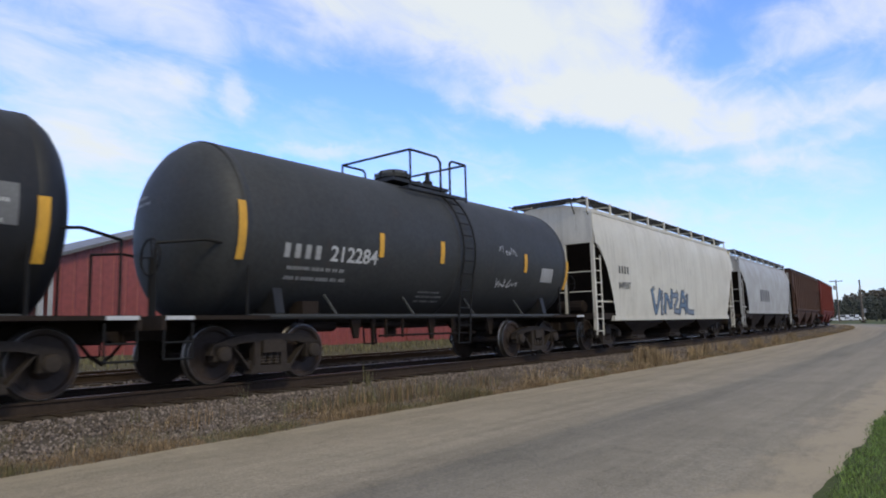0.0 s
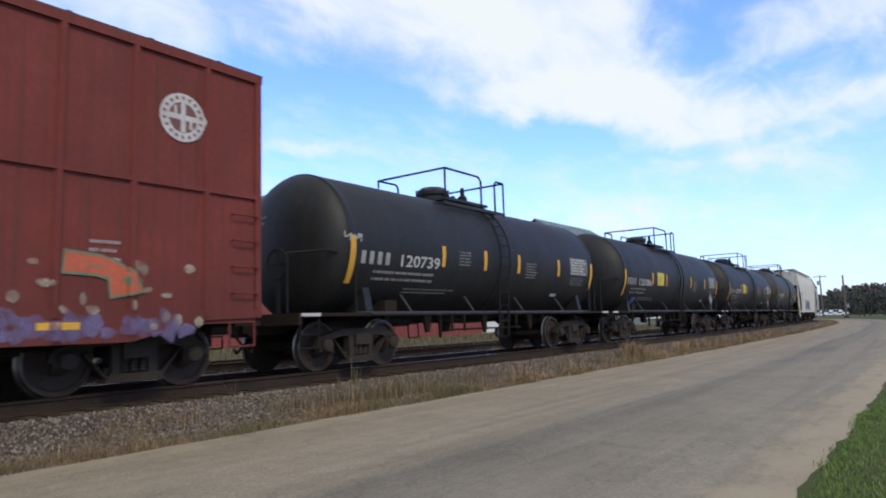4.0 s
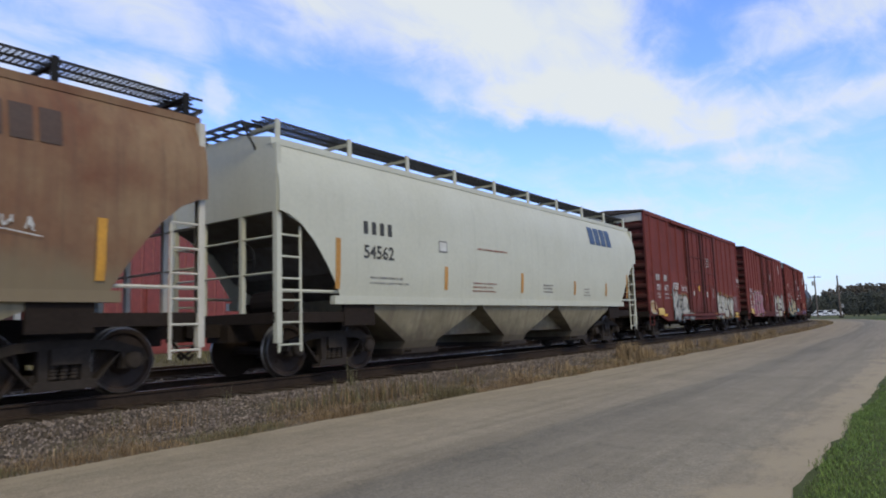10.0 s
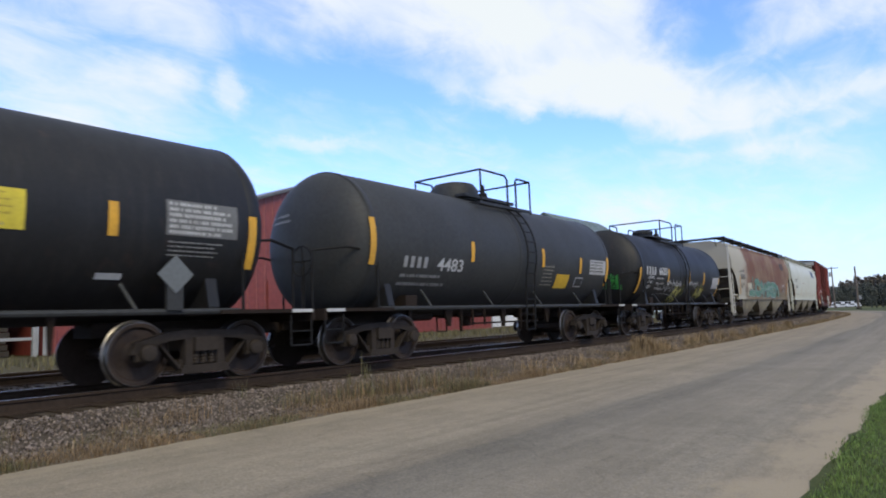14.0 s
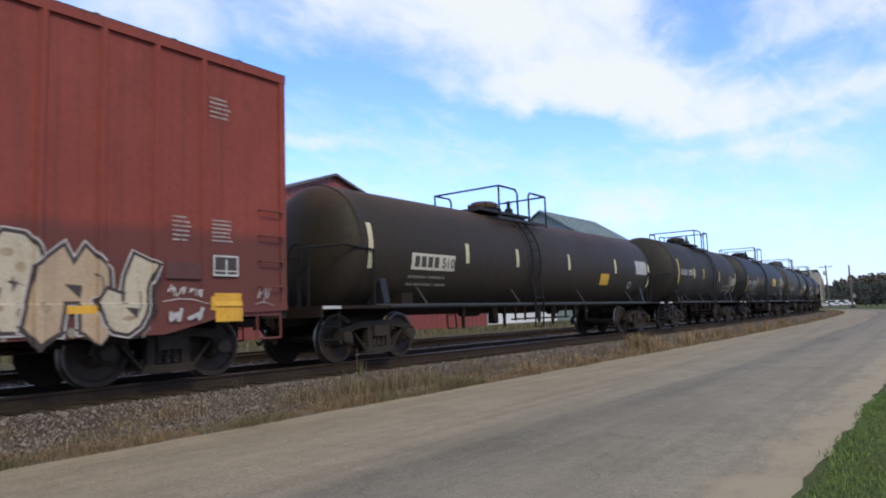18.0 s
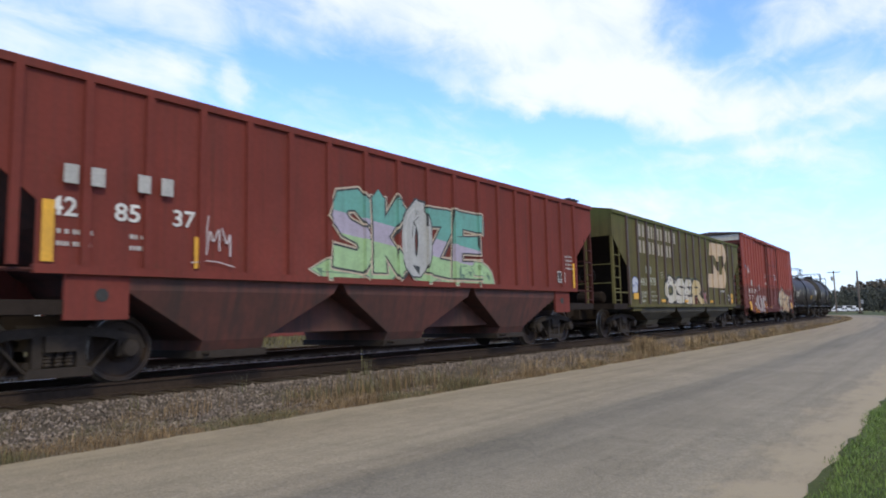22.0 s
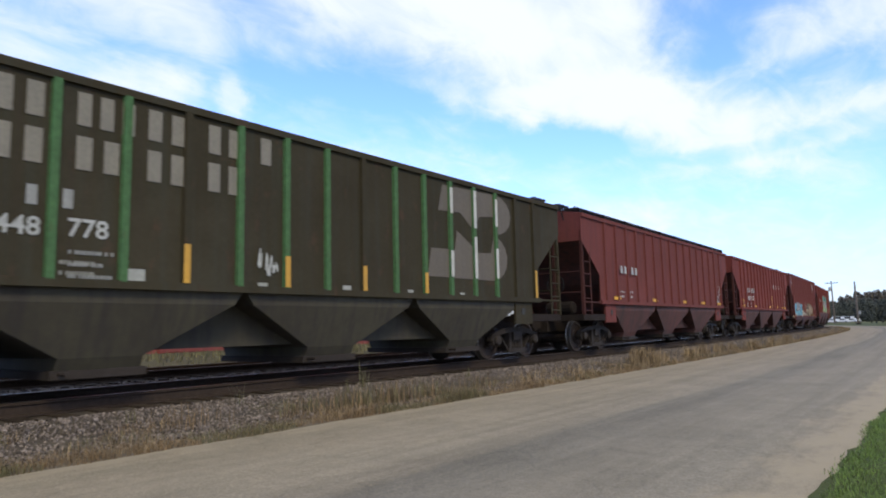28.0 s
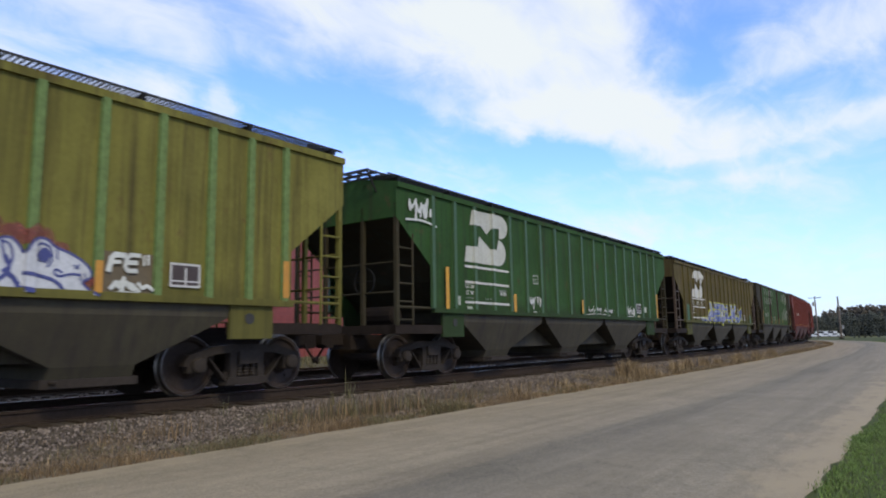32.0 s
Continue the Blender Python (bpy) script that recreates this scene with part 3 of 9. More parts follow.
def box(bm, x0, x1, y0, y1, z0, z1, mi=0):
    v = [bm.verts.new(p) for p in ((x0, y0, z0), (x1, y0, z0), (x1, y1, z0), (x0, y1, z0), (x0, y0, z1), (x1, y0, z1), (x1, y1, z1), (x0, y1, z1))]
    for q in ((3, 2, 1, 0), (4, 5, 6, 7), (0, 1, 5, 4), (1, 2, 6, 5), (2, 3, 7, 6), (3, 0, 4, 7)):
        bm.faces.new([v[i] for i in q]).material_index = mi
    return bm


def bevel_box(bm, x0, x1, y0, y1, z0, z1, b=0.015):
    """A box with chamfered upright edges."""
    pts = [(x0 + b, y0), (x1 - b, y0), (x1, y0 + b), (x1, y1 - b), (x1 - b, y1), (x0 + b, y1), (x0, y1 - b), (x0, y0 + b)]
    lo = [bm.verts.new((x, y, z0)) for x, y in pts]
    hi = [bm.verts.new((x, y, z1)) for x, y in pts]
    bm.faces.new(lo[::-1]), bm.faces.new(hi)
    for i in range(8):
        bm.faces.new((lo[i], lo[(i + 1) % 8], hi[(i + 1) % 8], hi[i]))
    return bm


def prism_x(bm, pts, x0, x1, mi=0):
    """Extrudes an outline given as (y, z) from x0 to x1."""
    a = [bm.verts.new((x0, y, z)) for y, z in pts]
    b = [bm.verts.new((x1, y, z)) for y, z in pts]
    n = len(pts)
    fs = [bm.faces.new(a[::-1]), bm.faces.new(b)] + [bm.faces.new((a[i], a[(i + 1) % n], b[(i + 1) % n], b[i])) for i in range(n)]
    for f in fs:
        f.material_index = mi
    return bm


def prism_y(bm, pts, y0, y1, mi=0):
    """Extrudes an outline given as (x, z) from y0 to y1."""
    a = [bm.verts.new((x, y0, z)) for x, z in pts]
    b = [bm.verts.new((x, y1, z)) for x, z in pts]
    n = len(pts)
    fs = [bm.faces.new(a), bm.faces.new(b[::-1])] + [bm.faces.new((a[(i + 1) % n], a[i], b[i], b[(i + 1) % n])) for i in range(n)]
    for f in fs:
        f.material_index = mi
    return bm


def rod(bm, p, q, r, n=6, mi=0):
    p, q = Vector(p), Vector(q)
    d = (q - p).normalized()
    u = d.cross(Vector((0, 0, 1)) if abs(d.z) < 0.9 else Vector((1, 0, 0))).normalized()
    w = d.cross(u)
    ra = [bm.verts.new(p + r * (math.cos(2 * math.pi * i / n) * u + math.sin(2 * math.pi * i / n) * w)) for i in range(n)]
    rb = [bm.verts.new(q + r * (math.cos(2 * math.pi * i / n) * u + math.sin(2 * math.pi * i / n) * w)) for i in range(n)]
    fs = [bm.faces.new(ra), bm.faces.new(rb[::-1])] + [bm.faces.new((ra[(i + 1) % n], ra[i], rb[i], rb[(i + 1) % n])) for i in range(n)]
    for f in fs:
        f.material_index = mi
    return bm


def bent(bm, pts, r, n=6):
    for a, b in zip(pts, pts[1:]):
        rod(bm, a, b, r, n)
    return bm


def lathe_x(bm, prof, n=28, mis=None):
    """Turns a profile of (x, radius) about the x axis."""
    rings = [[bm.verts.new((x, r * math.cos(2 * math.pi * i / n), r * math.sin(2 * math.pi * i / n))) for i in range(n)] for x, r in prof]
    for k, (a, b) in enumerate(zip(rings, rings[1:])):
        for i in range(n):
            f = bm.faces.new((a[i], a[(i + 1) % n], b[(i + 1) % n], b[i]))
            f.material_index = mis[k] if mis else 0
    bm.faces.new(rings[0][::-1]), bm.faces.new(rings[-1])
    return bm


def lathe_z(bm, prof, cx=0, cy=0, n=20):
    rings = [[bm.verts.new((cx + r * math.cos(2 * math.pi * i / n), cy + r * math.sin(2 * math.pi * i / n), z)) for i in range(n)] for z, r in prof]
    for a, b in zip(rings, rings[1:]):
        for i in range(n):
            bm.faces.new((a[i], a[(i + 1) % n], b[(i + 1) % n], b[i]))
    bm.faces.new(rings[0][::-1]), bm.faces.new(rings[-1])
    return bm


# ---- the line of the track: straight past the camera, then bending away ----
STEP = 1.0
S0, S1 = -420.0, 620.0


def bend(s):
    if s < 8:
        return 0.0
    if s < 78:
        return 1 / 950
    return 1 / 950 + 1 / 300 if s < 170 else 0.0


LINE = []
_x, _y, _h = 0.0, 0.0, 0.0
for _i in range(int(S1 / STEP) + 1):
    LINE.append((_x, _y, _h))
    _k = bend(_i * STEP + STEP / 2)
    _m = _h + _k * STEP / 2
    _x, _y, _h = _x - math.sin(_m) * STEP, _y + math.cos(_m) * STEP, _h + _k * STEP


def line(s):
    """Place and heading of the main track at the distance s along it."""
    if s <= 0:
        return 0.0, s, 0.0
    i = min(int(s / STEP), len(LINE) - 2)
    f = s / STEP - i
    return tuple(a + (b - a) * f for a, b in zip(LINE[i], LINE[i + 1]))


def beside(s, off, z=0.0):
    """A point off metres to the right of the track's middle."""
    x, y, h = line(s)
    return Vector((x + off * math.cos(h), y + off * math.sin(h), z))


STATIONS = [-420, -250, -150, -90, -50] + [float(i) for i in range(-30, 30, 2)] + [30.0 + 3 * i for i in range(50)] + [185.0 + 15 * i for i in range(28)]


def strip(bm, prof, stations=STATIONS, mi=0, uv=None, wobble=None):
    """Sweeps an open profile of (offset, z) along the track."""
    rows = []
    for s in stations:
        row = []
        for j, (o, z) in enumerate(prof):
            dx, dz = wobble(s, j) if wobble else (0, 0)
            row.append(bm.verts.new(beside(s, o + dx, z + dz)))
        rows.append(row)
    layer = bm.loops.layers.uv.new("along") if uv else None
    for k, (a, b) in enumerate(zip(rows, rows[1:])):
        for j in range(len(prof) - 1):
            f = bm.faces.new((a[j], a[j + 1], b[j + 1], b[j]))
            f.material_index = mi
            if layer:
                for lp, (o, s) in zip(f.loops, ((prof[j][0], stations[k]), (prof[j + 1][0], stations[k]), (prof[j + 1][0], stations[k + 1]), (prof[j][0], stations[k + 1]))):
                    lp[layer].uv = (o - uv, s)
    return bm


rng = random.Random(7)
ROAD_Z = -0.42


def setting():
    # ground to the horizon
    bm = BM()
    rings = [60, 200, 600, 1500, 4000]
    c = bm.verts.new((0, 60, -0.55))
    prev = None
    for r in rings:
        ring = [bm.verts.new((r * math.cos(2 * math.pi * i / 48), 60 + r * math.sin(2 * math.pi * i / 48), -0.55)) for i in range(48)]
        for i in range(48):
            if prev is None:
                bm.faces.new((c, ring[i], ring[(i + 1) % 48]))
            else:
                bm.faces.new((prev[i], ring[i], ring[(i + 1) % 48], prev[(i + 1) % 48]))
        prev = ring
    tagged(part("ground", bm, MAT["field"], None), "wide flat meadow ground around the railway", "ground", kind="structure")

    near = [s for s in STATIONS if -60 < s < 500]
    # ballast bed of both tracks
    def lumpy(s, j):
        return (0.06 * noise.noise((s * 0.7, j * 3.1, 0)), 0.03 * noise.noise((s * 1.3, j * 5.7, 4.0)))
    bm = strip(BM(), [(-9.2, -0.5), (-8.2, -0.34), (-6.9, -0.20), (-5.2, -0.19), (-3.5, -0.21), (-2.6, -0.30), (-1.7, -0.21), (0, -0.19), (1.55, -0.20), (2.05, -0.29), (2.7, -0.42), (3.0, -0.5)], near, wobble=lumpy)
    tagged(part("ballast_bed", bm, MAT["ballast"], None), "grey crushed stone ballast bed under the two tracks", "ballast", kind="structure")
    # verge between ballast and road
    def rough_edge(s, j):
        return (0.10 * noise.noise((s * 0.45, 9.0, j)), 0.03 * noise.noise((s * 0.9, 2.0, j)))
    bm = strip(BM(), [(2.25, -0.385), (2.6, -0.375), (3.0, -0.395), (3.42, -0.425)], near, wobble=rough_edge)
    tagged(part("verge", bm, MAT["soil"], None), "dry earth verge between ballast and road", "verge", kind="structure")
    # low grassy bank beyond the second track
    bm = strip(BM(), [(-8.7, -0.47), (-10.2, -0.30), (-12.5, -0.15), (-30.0, -0.12), (-75.0, -0.12)], [s for s in near if s < 120], wobble=lambda s, j: (0.15 * noise.noise((s * 0.4, 3.0, j)), 0.05 * noise.noise((s * 0.8, 5.0, j))))
    tagged(part("grass_bank", bm, MAT["bank"], None), "low grassy bank beyond the second track", "bank", kind="structure")
    # road
    def road_edge(s, j):
        return ((0.10 * noise.noise((s * 0.3, 1.0, j)) + 0.06 * noise.noise((s * 1.9, 3.0, j))) if j in (0, 8) else 0, 0.008 * noise.noise((s * 0.4, j, 7)))
    bm = strip(BM(), [(3.22 + i * (9.12 - 3.22) / 8 + (0.3 if i == 8 else 0), ROAD_Z + 0.028 * math.sin(math.pi * i / 8)) for i in range(9)], near, uv=3.22, wobble=road_edge)
    tagged(part("road", bm, MAT["asphalt"], None), "old dusty grey asphalt road without markings", "road", kind="structure")
    # sandy broken edge and lawn on the camera's side
    def lawn_rim(s, j):
        return (0.12 * noise.noise((s * 0.7, 16.0, 0)) + 0.08 * noise.noise((s * 3.1, 18.0, 0)) if j == 0 else 0, 0.02 * noise.noise((s, j, 1)) if j else 0)

    def lawn_edge(s, j):
        return (0.15 * noise.noise((s * 0.6, 6.0, 0)) + 0.11 * noise.noise((s * 1.9, 8.0, 0)) + 0.07 * noise.noise((s * 5.3, 2.0, 0)) if j == 0 else 0, 0.02 * noise.noise((s, j, 1)) if j else 0)
    dense = sorted(set(near) | {i * 0.25 for i in range(-40, 240)})
    bm = strip(BM(), [(9.36, ROAD_Z + 0.002), (9.75, ROAD_Z - 0.004)], dense, wobble=lawn_edge)
    tagged(part("road_shoulder", bm, MAT["sand"], None), "pale sandy broken road edge", "road edge", kind="structure")
    bm = strip(BM(), [(9.15, ROAD_Z + 0.008), (9.6, ROAD_Z + 0.03), (11.0, ROAD_Z + 0.02), (16.0, ROAD_Z), (40.0, -0.5)], dense, wobble=lawn_rim)
    tagged(part("lawn", bm, MAT["lawn"], None), "short green lawn beside the road", "lawn", kind="structure")

    # rails: 132 lb section
    half = [(-0.075, -0.18), (-0.075, -0.165), (-0.012, -0.145), (-0.012, -0.045), (-0.037, -0.035), (-0.037, -0.006), (-0.030, 0.0)]
    sec = half + [(-x, z) for x, z in half[::-1]]
    rail_st = [s for s in STATIONS if -60 < s < 460]
    for mid, nm in ((0.0, "main"), (-5.2, "siding")):
        track = thing("track", "steel rails on dark timber ties" if nm == "main" else "second steel track beside the main line", "railway track", "railway tracks", "structure")
        for side in (-0.755, 0.755):
            bm = strip(BM(), [(mid + side + x, z) for x, z in sec], rail_st)
            bm.faces.ensure_lookup_table()
            nseg = len(sec) - 1
            for i, f in enumerate(bm.faces):
                f.material_index = 1 if i % nseg == len(half) - 1 else 0
            part("rail", bm, [MAT["railside"], MAT["railtop"]], track)


setting()


def plank_wall(bm, x, y0, y1, z0, ztop, step=0.6, depth=0.03):
    """Ribbed metal sheet in the plane x: pans and raised ribs, with the top edge given by ztop(y)."""
    y = y0
    pts = []
    while y < y1 - 1e-6:
        e = min(y + step, y1)
        pts += [(y, x), (y + step * 0.72, x), (y + step * 0.80, x + depth), (y + step * 0.92, x + depth)]
        y = e
    pts = [(min(a, y1), b) for a, b in pts] + [(y1, x)]
    lo = [bm.verts.new((b, a, z0)) for a, b in pts]
    hi = [bm.verts.new((b, a, ztop(a))) for a, b in pts]
    for i in range(len(pts) - 1):
        if pts[i + 1][0] - pts[i][0] > 1e-5:
            bm.faces.new((lo[i], lo[i + 1], hi[i + 1], hi[i]))
    return bm


def red_barn():
    """Large red metal warehouse, gable end towards the track, with an open lean-to at its side."""
    b = thing("red_warehouse", "large red metal warehouse with a shallow gable roof", "warehouse")
    X, Y0, Y1, EAVE, PEAK, Z0 = -22.0, 12.5, 48.0, 4.3, 10.3, -0.14
    mid = (Y0 + Y1) / 2
    top = lambda y: EAVE + (PEAK - EAVE) * (1 - abs(y - mid) / (mid - Y0))
    bm = BM()
    plank_wall(bm, X, Y0, mid, Z0, top)
    plank_wall(bm, X, mid, Y1, Z0, top)
    part("front_wall", bm, MAT["barn"], b)
    bm = BM()
    box(bm, X - 45, X - 0.02, Y0, Y0 + 0.1, Z0, EAVE - 0.1)
    part("side_wall", bm, MAT["barn"], b)
    bm = BM()
    box(bm, X - 45, X - 0.02, Y1 - 0.1, Y1, Z0, EAVE - 0.1)
    part("side_wall", bm, MAT["barn"], b)
    bm = BM()
    box(bm, X - 45.1, X - 45, Y0, Y1, Z0, EAVE - 0.1)
    part("back_wall", bm, MAT["barn"], b)
    for a, c in ((Y0 - 0.35, mid), (Y1 + 0.35, mid)):
        bm = BM()
        za, zc = top(a) if Y0 < a < Y1 else EAVE - 0.12, PEAK + 0.02
        pts = [(a, za), (c, zc), (c, zc + 0.16), (a, za + 0.16)]
        prism_x(bm, pts if a < c else pts[::-1], X - 45.4, X + 0.35)
        part("roof_slope", bm, MAT["barn_roof"], b)
    for y in (18.0, 24.5, 36.5):
        bm = BM()
        box(bm, X + 0.035, X + 0.09, y, y + 3.6, Z0 + 0.02, Z0 + 3.6)
        door = part("roller_door", bm, MAT["barn"], b)
        for k in range(6):
            bm = BM()
            box(bm, X + 0.092, X + 0.11, y + 0.05, y + 3.55, Z0 + 0.08 + k * 0.58, Z0 + 0.62 + k * 0.58)
            part("slat", bm, MAT["barn"], door)
    for y in (Y0 - 0.02, Y1 - 0.18):
        bm = BM()
        box(bm, X + 0.032, X + 0.06, y, y + 0.2, Z0, EAVE)
        part("corner_trim", bm, MAT["trimwhite"], b)
    # lean-to
    s = thing("open_shed", "open shed with white fascia and posts, full of dark timber", "shed")
    bm = BM()
    prism_x(bm, [(6.2, 2.75), (12.3, 3.95), (12.3, 4.1), (6.2, 2.9)], X - 30, X + 0.3)
    part("roof", bm, MAT["grey_roof"], s)
    bm = BM()
    prism_x(bm, [(6.1, 2.45), (12.3, 3.65), (12.3, 4.12), (6.1, 2.92)], X + 0.31, X + 0.38)
    part("fascia", bm, MAT["trimwhite"], s)
    for y in (6.4, 9.2, 12.0):
        bm = BM()
        bevel_box(bm, X + 0.05, X + 0.28, y, y + 0.23, -0.55, 2.5 + (y - 6.1) * 0.195)
        part("post", bm, MAT["trimwhite"], s)
    bm = BM()
    box(bm, X + 0.1, X + 0.2, 6.4, 12.2, 0.55, 0.68)
    part("rail", bm, MAT["trimwhite"], s)
    bm = BM()
    box(bm, X - 29, X - 28.8, 6.2, 12.3, -0.55, 3.0)
    part("back_wall", bm, MAT["shade_dark"], s)
    for k in range(5):
        w = thing("timber_stack", "dark stack of stored boards under the shed roof", "timber stack", "timber stacks", at=(X - 2.5 - k * 4.5, 9.2, -0.12))
        for j in range(6):
            bm = BM()
            box(bm, -1.6, 1.6, -2.2 + 0.05 * (j % 2), 2.3 - 0.07 * (j % 3), j * 0.27, j * 0.27 + 0.23)
            part("board_pack", bm, MAT["shade_dark"], w)


def ridged_shed(name, label, X, Y0, Y1, eave, ridge, deep, wall, doors):
    """A metal shed, ridge along the track, under a sheet roof with standing seams."""
    b = thing(name, label, "warehouse")
    bm = BM()
    plank_wall(bm, X, Y0, Y1, -0.55, lambda y: eave)
    part("front_wall", bm, wall, b)
    for y in (Y0, Y1 - 0.1):
        bm = BM()
        prism_y(bm, [(X - deep, -0.55), (X - 0.02, -0.55), (X - 0.02, eave - 0.1), (X - deep / 2, ridge - 0.1), (X - deep, eave - 0.1)], y, y + 0.1)
        part("end_wall", bm, wall, b)
    for near in (True, False):
        bm = BM()
        a, c = (X + 0.4, X - deep / 2) if near else (X - deep / 2, X - deep - 0.4)
        za, zc = (eave - 0.25, ridge) if near else (ridge, eave - 0.25)
        prism_y(bm, [(c, zc), (a, za), (a, za + 0.18), (c, zc + 0.18)], Y0 - 0.4, Y1 + 0.4)
        if near:
            for k in range(int(Y1 - Y0)):
                prism_y(bm, [(c, zc + 0.18), (a, za + 0.18), (a, za + 0.24), (c, zc + 0.24)], Y0 + k, Y0 + k + 0.06)
        part("roof_slope", bm, MAT["grey_roof"], b)
    for y, h in doors:
        bm = BM()
        box(bm, X + 0.04, X + 0.09, y, y + 4.0, -0.5, h)
        door = part("roller_door", bm, MAT["grey_roof"], b)
        n = int((h + 0.5) / 0.66)
        for k in range(n):
            bm = BM()
            box(bm, X + 0.092, X + 0.11, y + 0.05, y + 3.95, -0.45 + k * 0.66, 0.16 + k * 0.66)
            part("slat", bm, MAT["grey_roof"], door)


def far_sheds():
    ridged_shed("white_warehouse", "low white metal warehouse with a grey-green roof", -26.0, 52.0, 74.0, 4.2, 5.8, 12.0, MAT["pale_wall"], [(68.0, 3.4)])
    ridged_shed("grey_warehouse", "tall grey-green sheet metal warehouse with a ridged roof", -26.0, 80.0, 97.0, 9.6, 14.6, 16.0, MAT["grey_roof"], [(82.0, 4.6), (90.0, 4.6)])


red_barn()
far_sheds()


def far_place(az, d, z=-0.55):
    """A point d metres from the camera, az degrees left of straight along the track."""
    return Vector((EYE[0] - d * math.sin(radians(az)), d * math.cos(radians(az)), z))


def utility_pole():
    p = thing("utility_pole", "weathered wooden utility pole with crossarm and transformer", "utility pole", at=far_place(7.56, 200))
    bm = BM()
    lathe_z(bm, [(0, 0.20), (3, 0.19), (8, 0.16), (11.1, 0.13)], n=10)
    part("post", bm, MAT["polewood"], p)
    bm = BM()
    box(bm, -1.5, 1.5, -0.10, 0.02, 10.55, 10.72)
    for x in (-1.4, -0.8, 0.8, 1.4):
        lathe_z(bm, [(10.72, 0.04), (10.8, 0.06), (10.9, 0.03)], x, -0.04, 6)
    part("crossarm", bm, MAT["polewood"], p)
    bm = BM()
    lathe_z(bm, [(8.5, 0.26), (8.55, 0.29), (9.5, 0.29), (9.56, 0.22), (9.7, 0.06)], -0.45, -0.15, 10)
    part("transformer", bm, MAT["grey_end"], p)
    q = thing("bare_pole", "plain wooden pole standing by the road bend", "pole", at=far_place(6.09, 170))
    bm = BM()
    lathe_z(bm, [(0, 0.22), (4, 0.2), (9.35, 0.15)], n=10)
    part("post", bm, MAT["polewood"], q)
    bm = BM()
    lathe_z(bm, [(0.02, 0.5), (0.3, 0.46), (0.5, 0.3)], n=10)
    part("base_mound", bm, MAT["under"], q)
    g = thing("road_sign", "small white road sign on a post at the bend", "road sign", at=far_place(5.92, 150))
    bm = BM()
    rod(bm, (0, 0, 0), (0, 0, 2.9), 0.05)
    part("post", bm, MAT["galv"], g)
    bm = BM()
    bevel_box(bm, -0.2, 0.2, -0.06, -0.03, 2.15, 2.85)
    part("sign_plate", bm, MAT["trimwhite"], g)


utility_pole()


def parked_car(az, d, ln, van, col):
    c = thing("parked_van" if van else "parked_car", "white van parked far down the road" if van else "pale car parked far down the road", "van" if van else "car", "parked vehicles", at=Matrix.Translation(far_place(az, d)) @ pose(0, 0, 0, 0, 0, 70 + az * 3))
    hgt = 2.3 if van else 1.45
    bm = BM()
    hl = ln / 2
    if van:
        pts = [(-hl, 0.35), (hl, 0.35), (hl, 1.0), (hl - 0.9, 1.15), (hl - 1.6, hgt), (-hl, hgt)]
    else:
        pts = [(-hl, 0.32), (hl, 0.32), (hl, 0.75), (hl - 1.2, 0.9), (hl - 2.0, hgt), (-hl + 0.9, hgt), (-hl + 0.15, 0.95)]
    prism_x(bm, pts, -0.88, 0.88)
    part("body", bm, col, c)
    for x in (-0.89, 0.89):
        bm = BM()
        prism_x(bm, [(-hl + 1.1, hgt * 0.62), (hl - 1.65, hgt * 0.62), (hl - 2.1, hgt - 0.12), (-hl + 1.1, hgt - 0.12)], min(x, x * 1.01), max(x, x * 1.01))
        part("side_window", bm, MAT["glassdark"], c)
    for x, y in itertools.product((-0.82, 0.82), (-hl + 0.8, hl - 0.8)):
        bm = BM()
        lathe_x(bm, [(-0.1, 0.28), (-0.1, 0.33), (0.1, 0.33), (0.1, 0.28)], 12)
        part("wheel", bm, MAT["rubber"], c, at=(x, y, 0.33))


for az, d, ln, van in ((7.75, 295, 4.6, 0), (7.45, 312, 5.6, 1), (7.12, 300, 4.6, 0), (6.85, 318, 5.8, 1), (6.55, 296, 4.5, 0), (6.30, 320, 4.7, 0)):
    parked_car(az, d, ln, van, MAT["carwhite"])


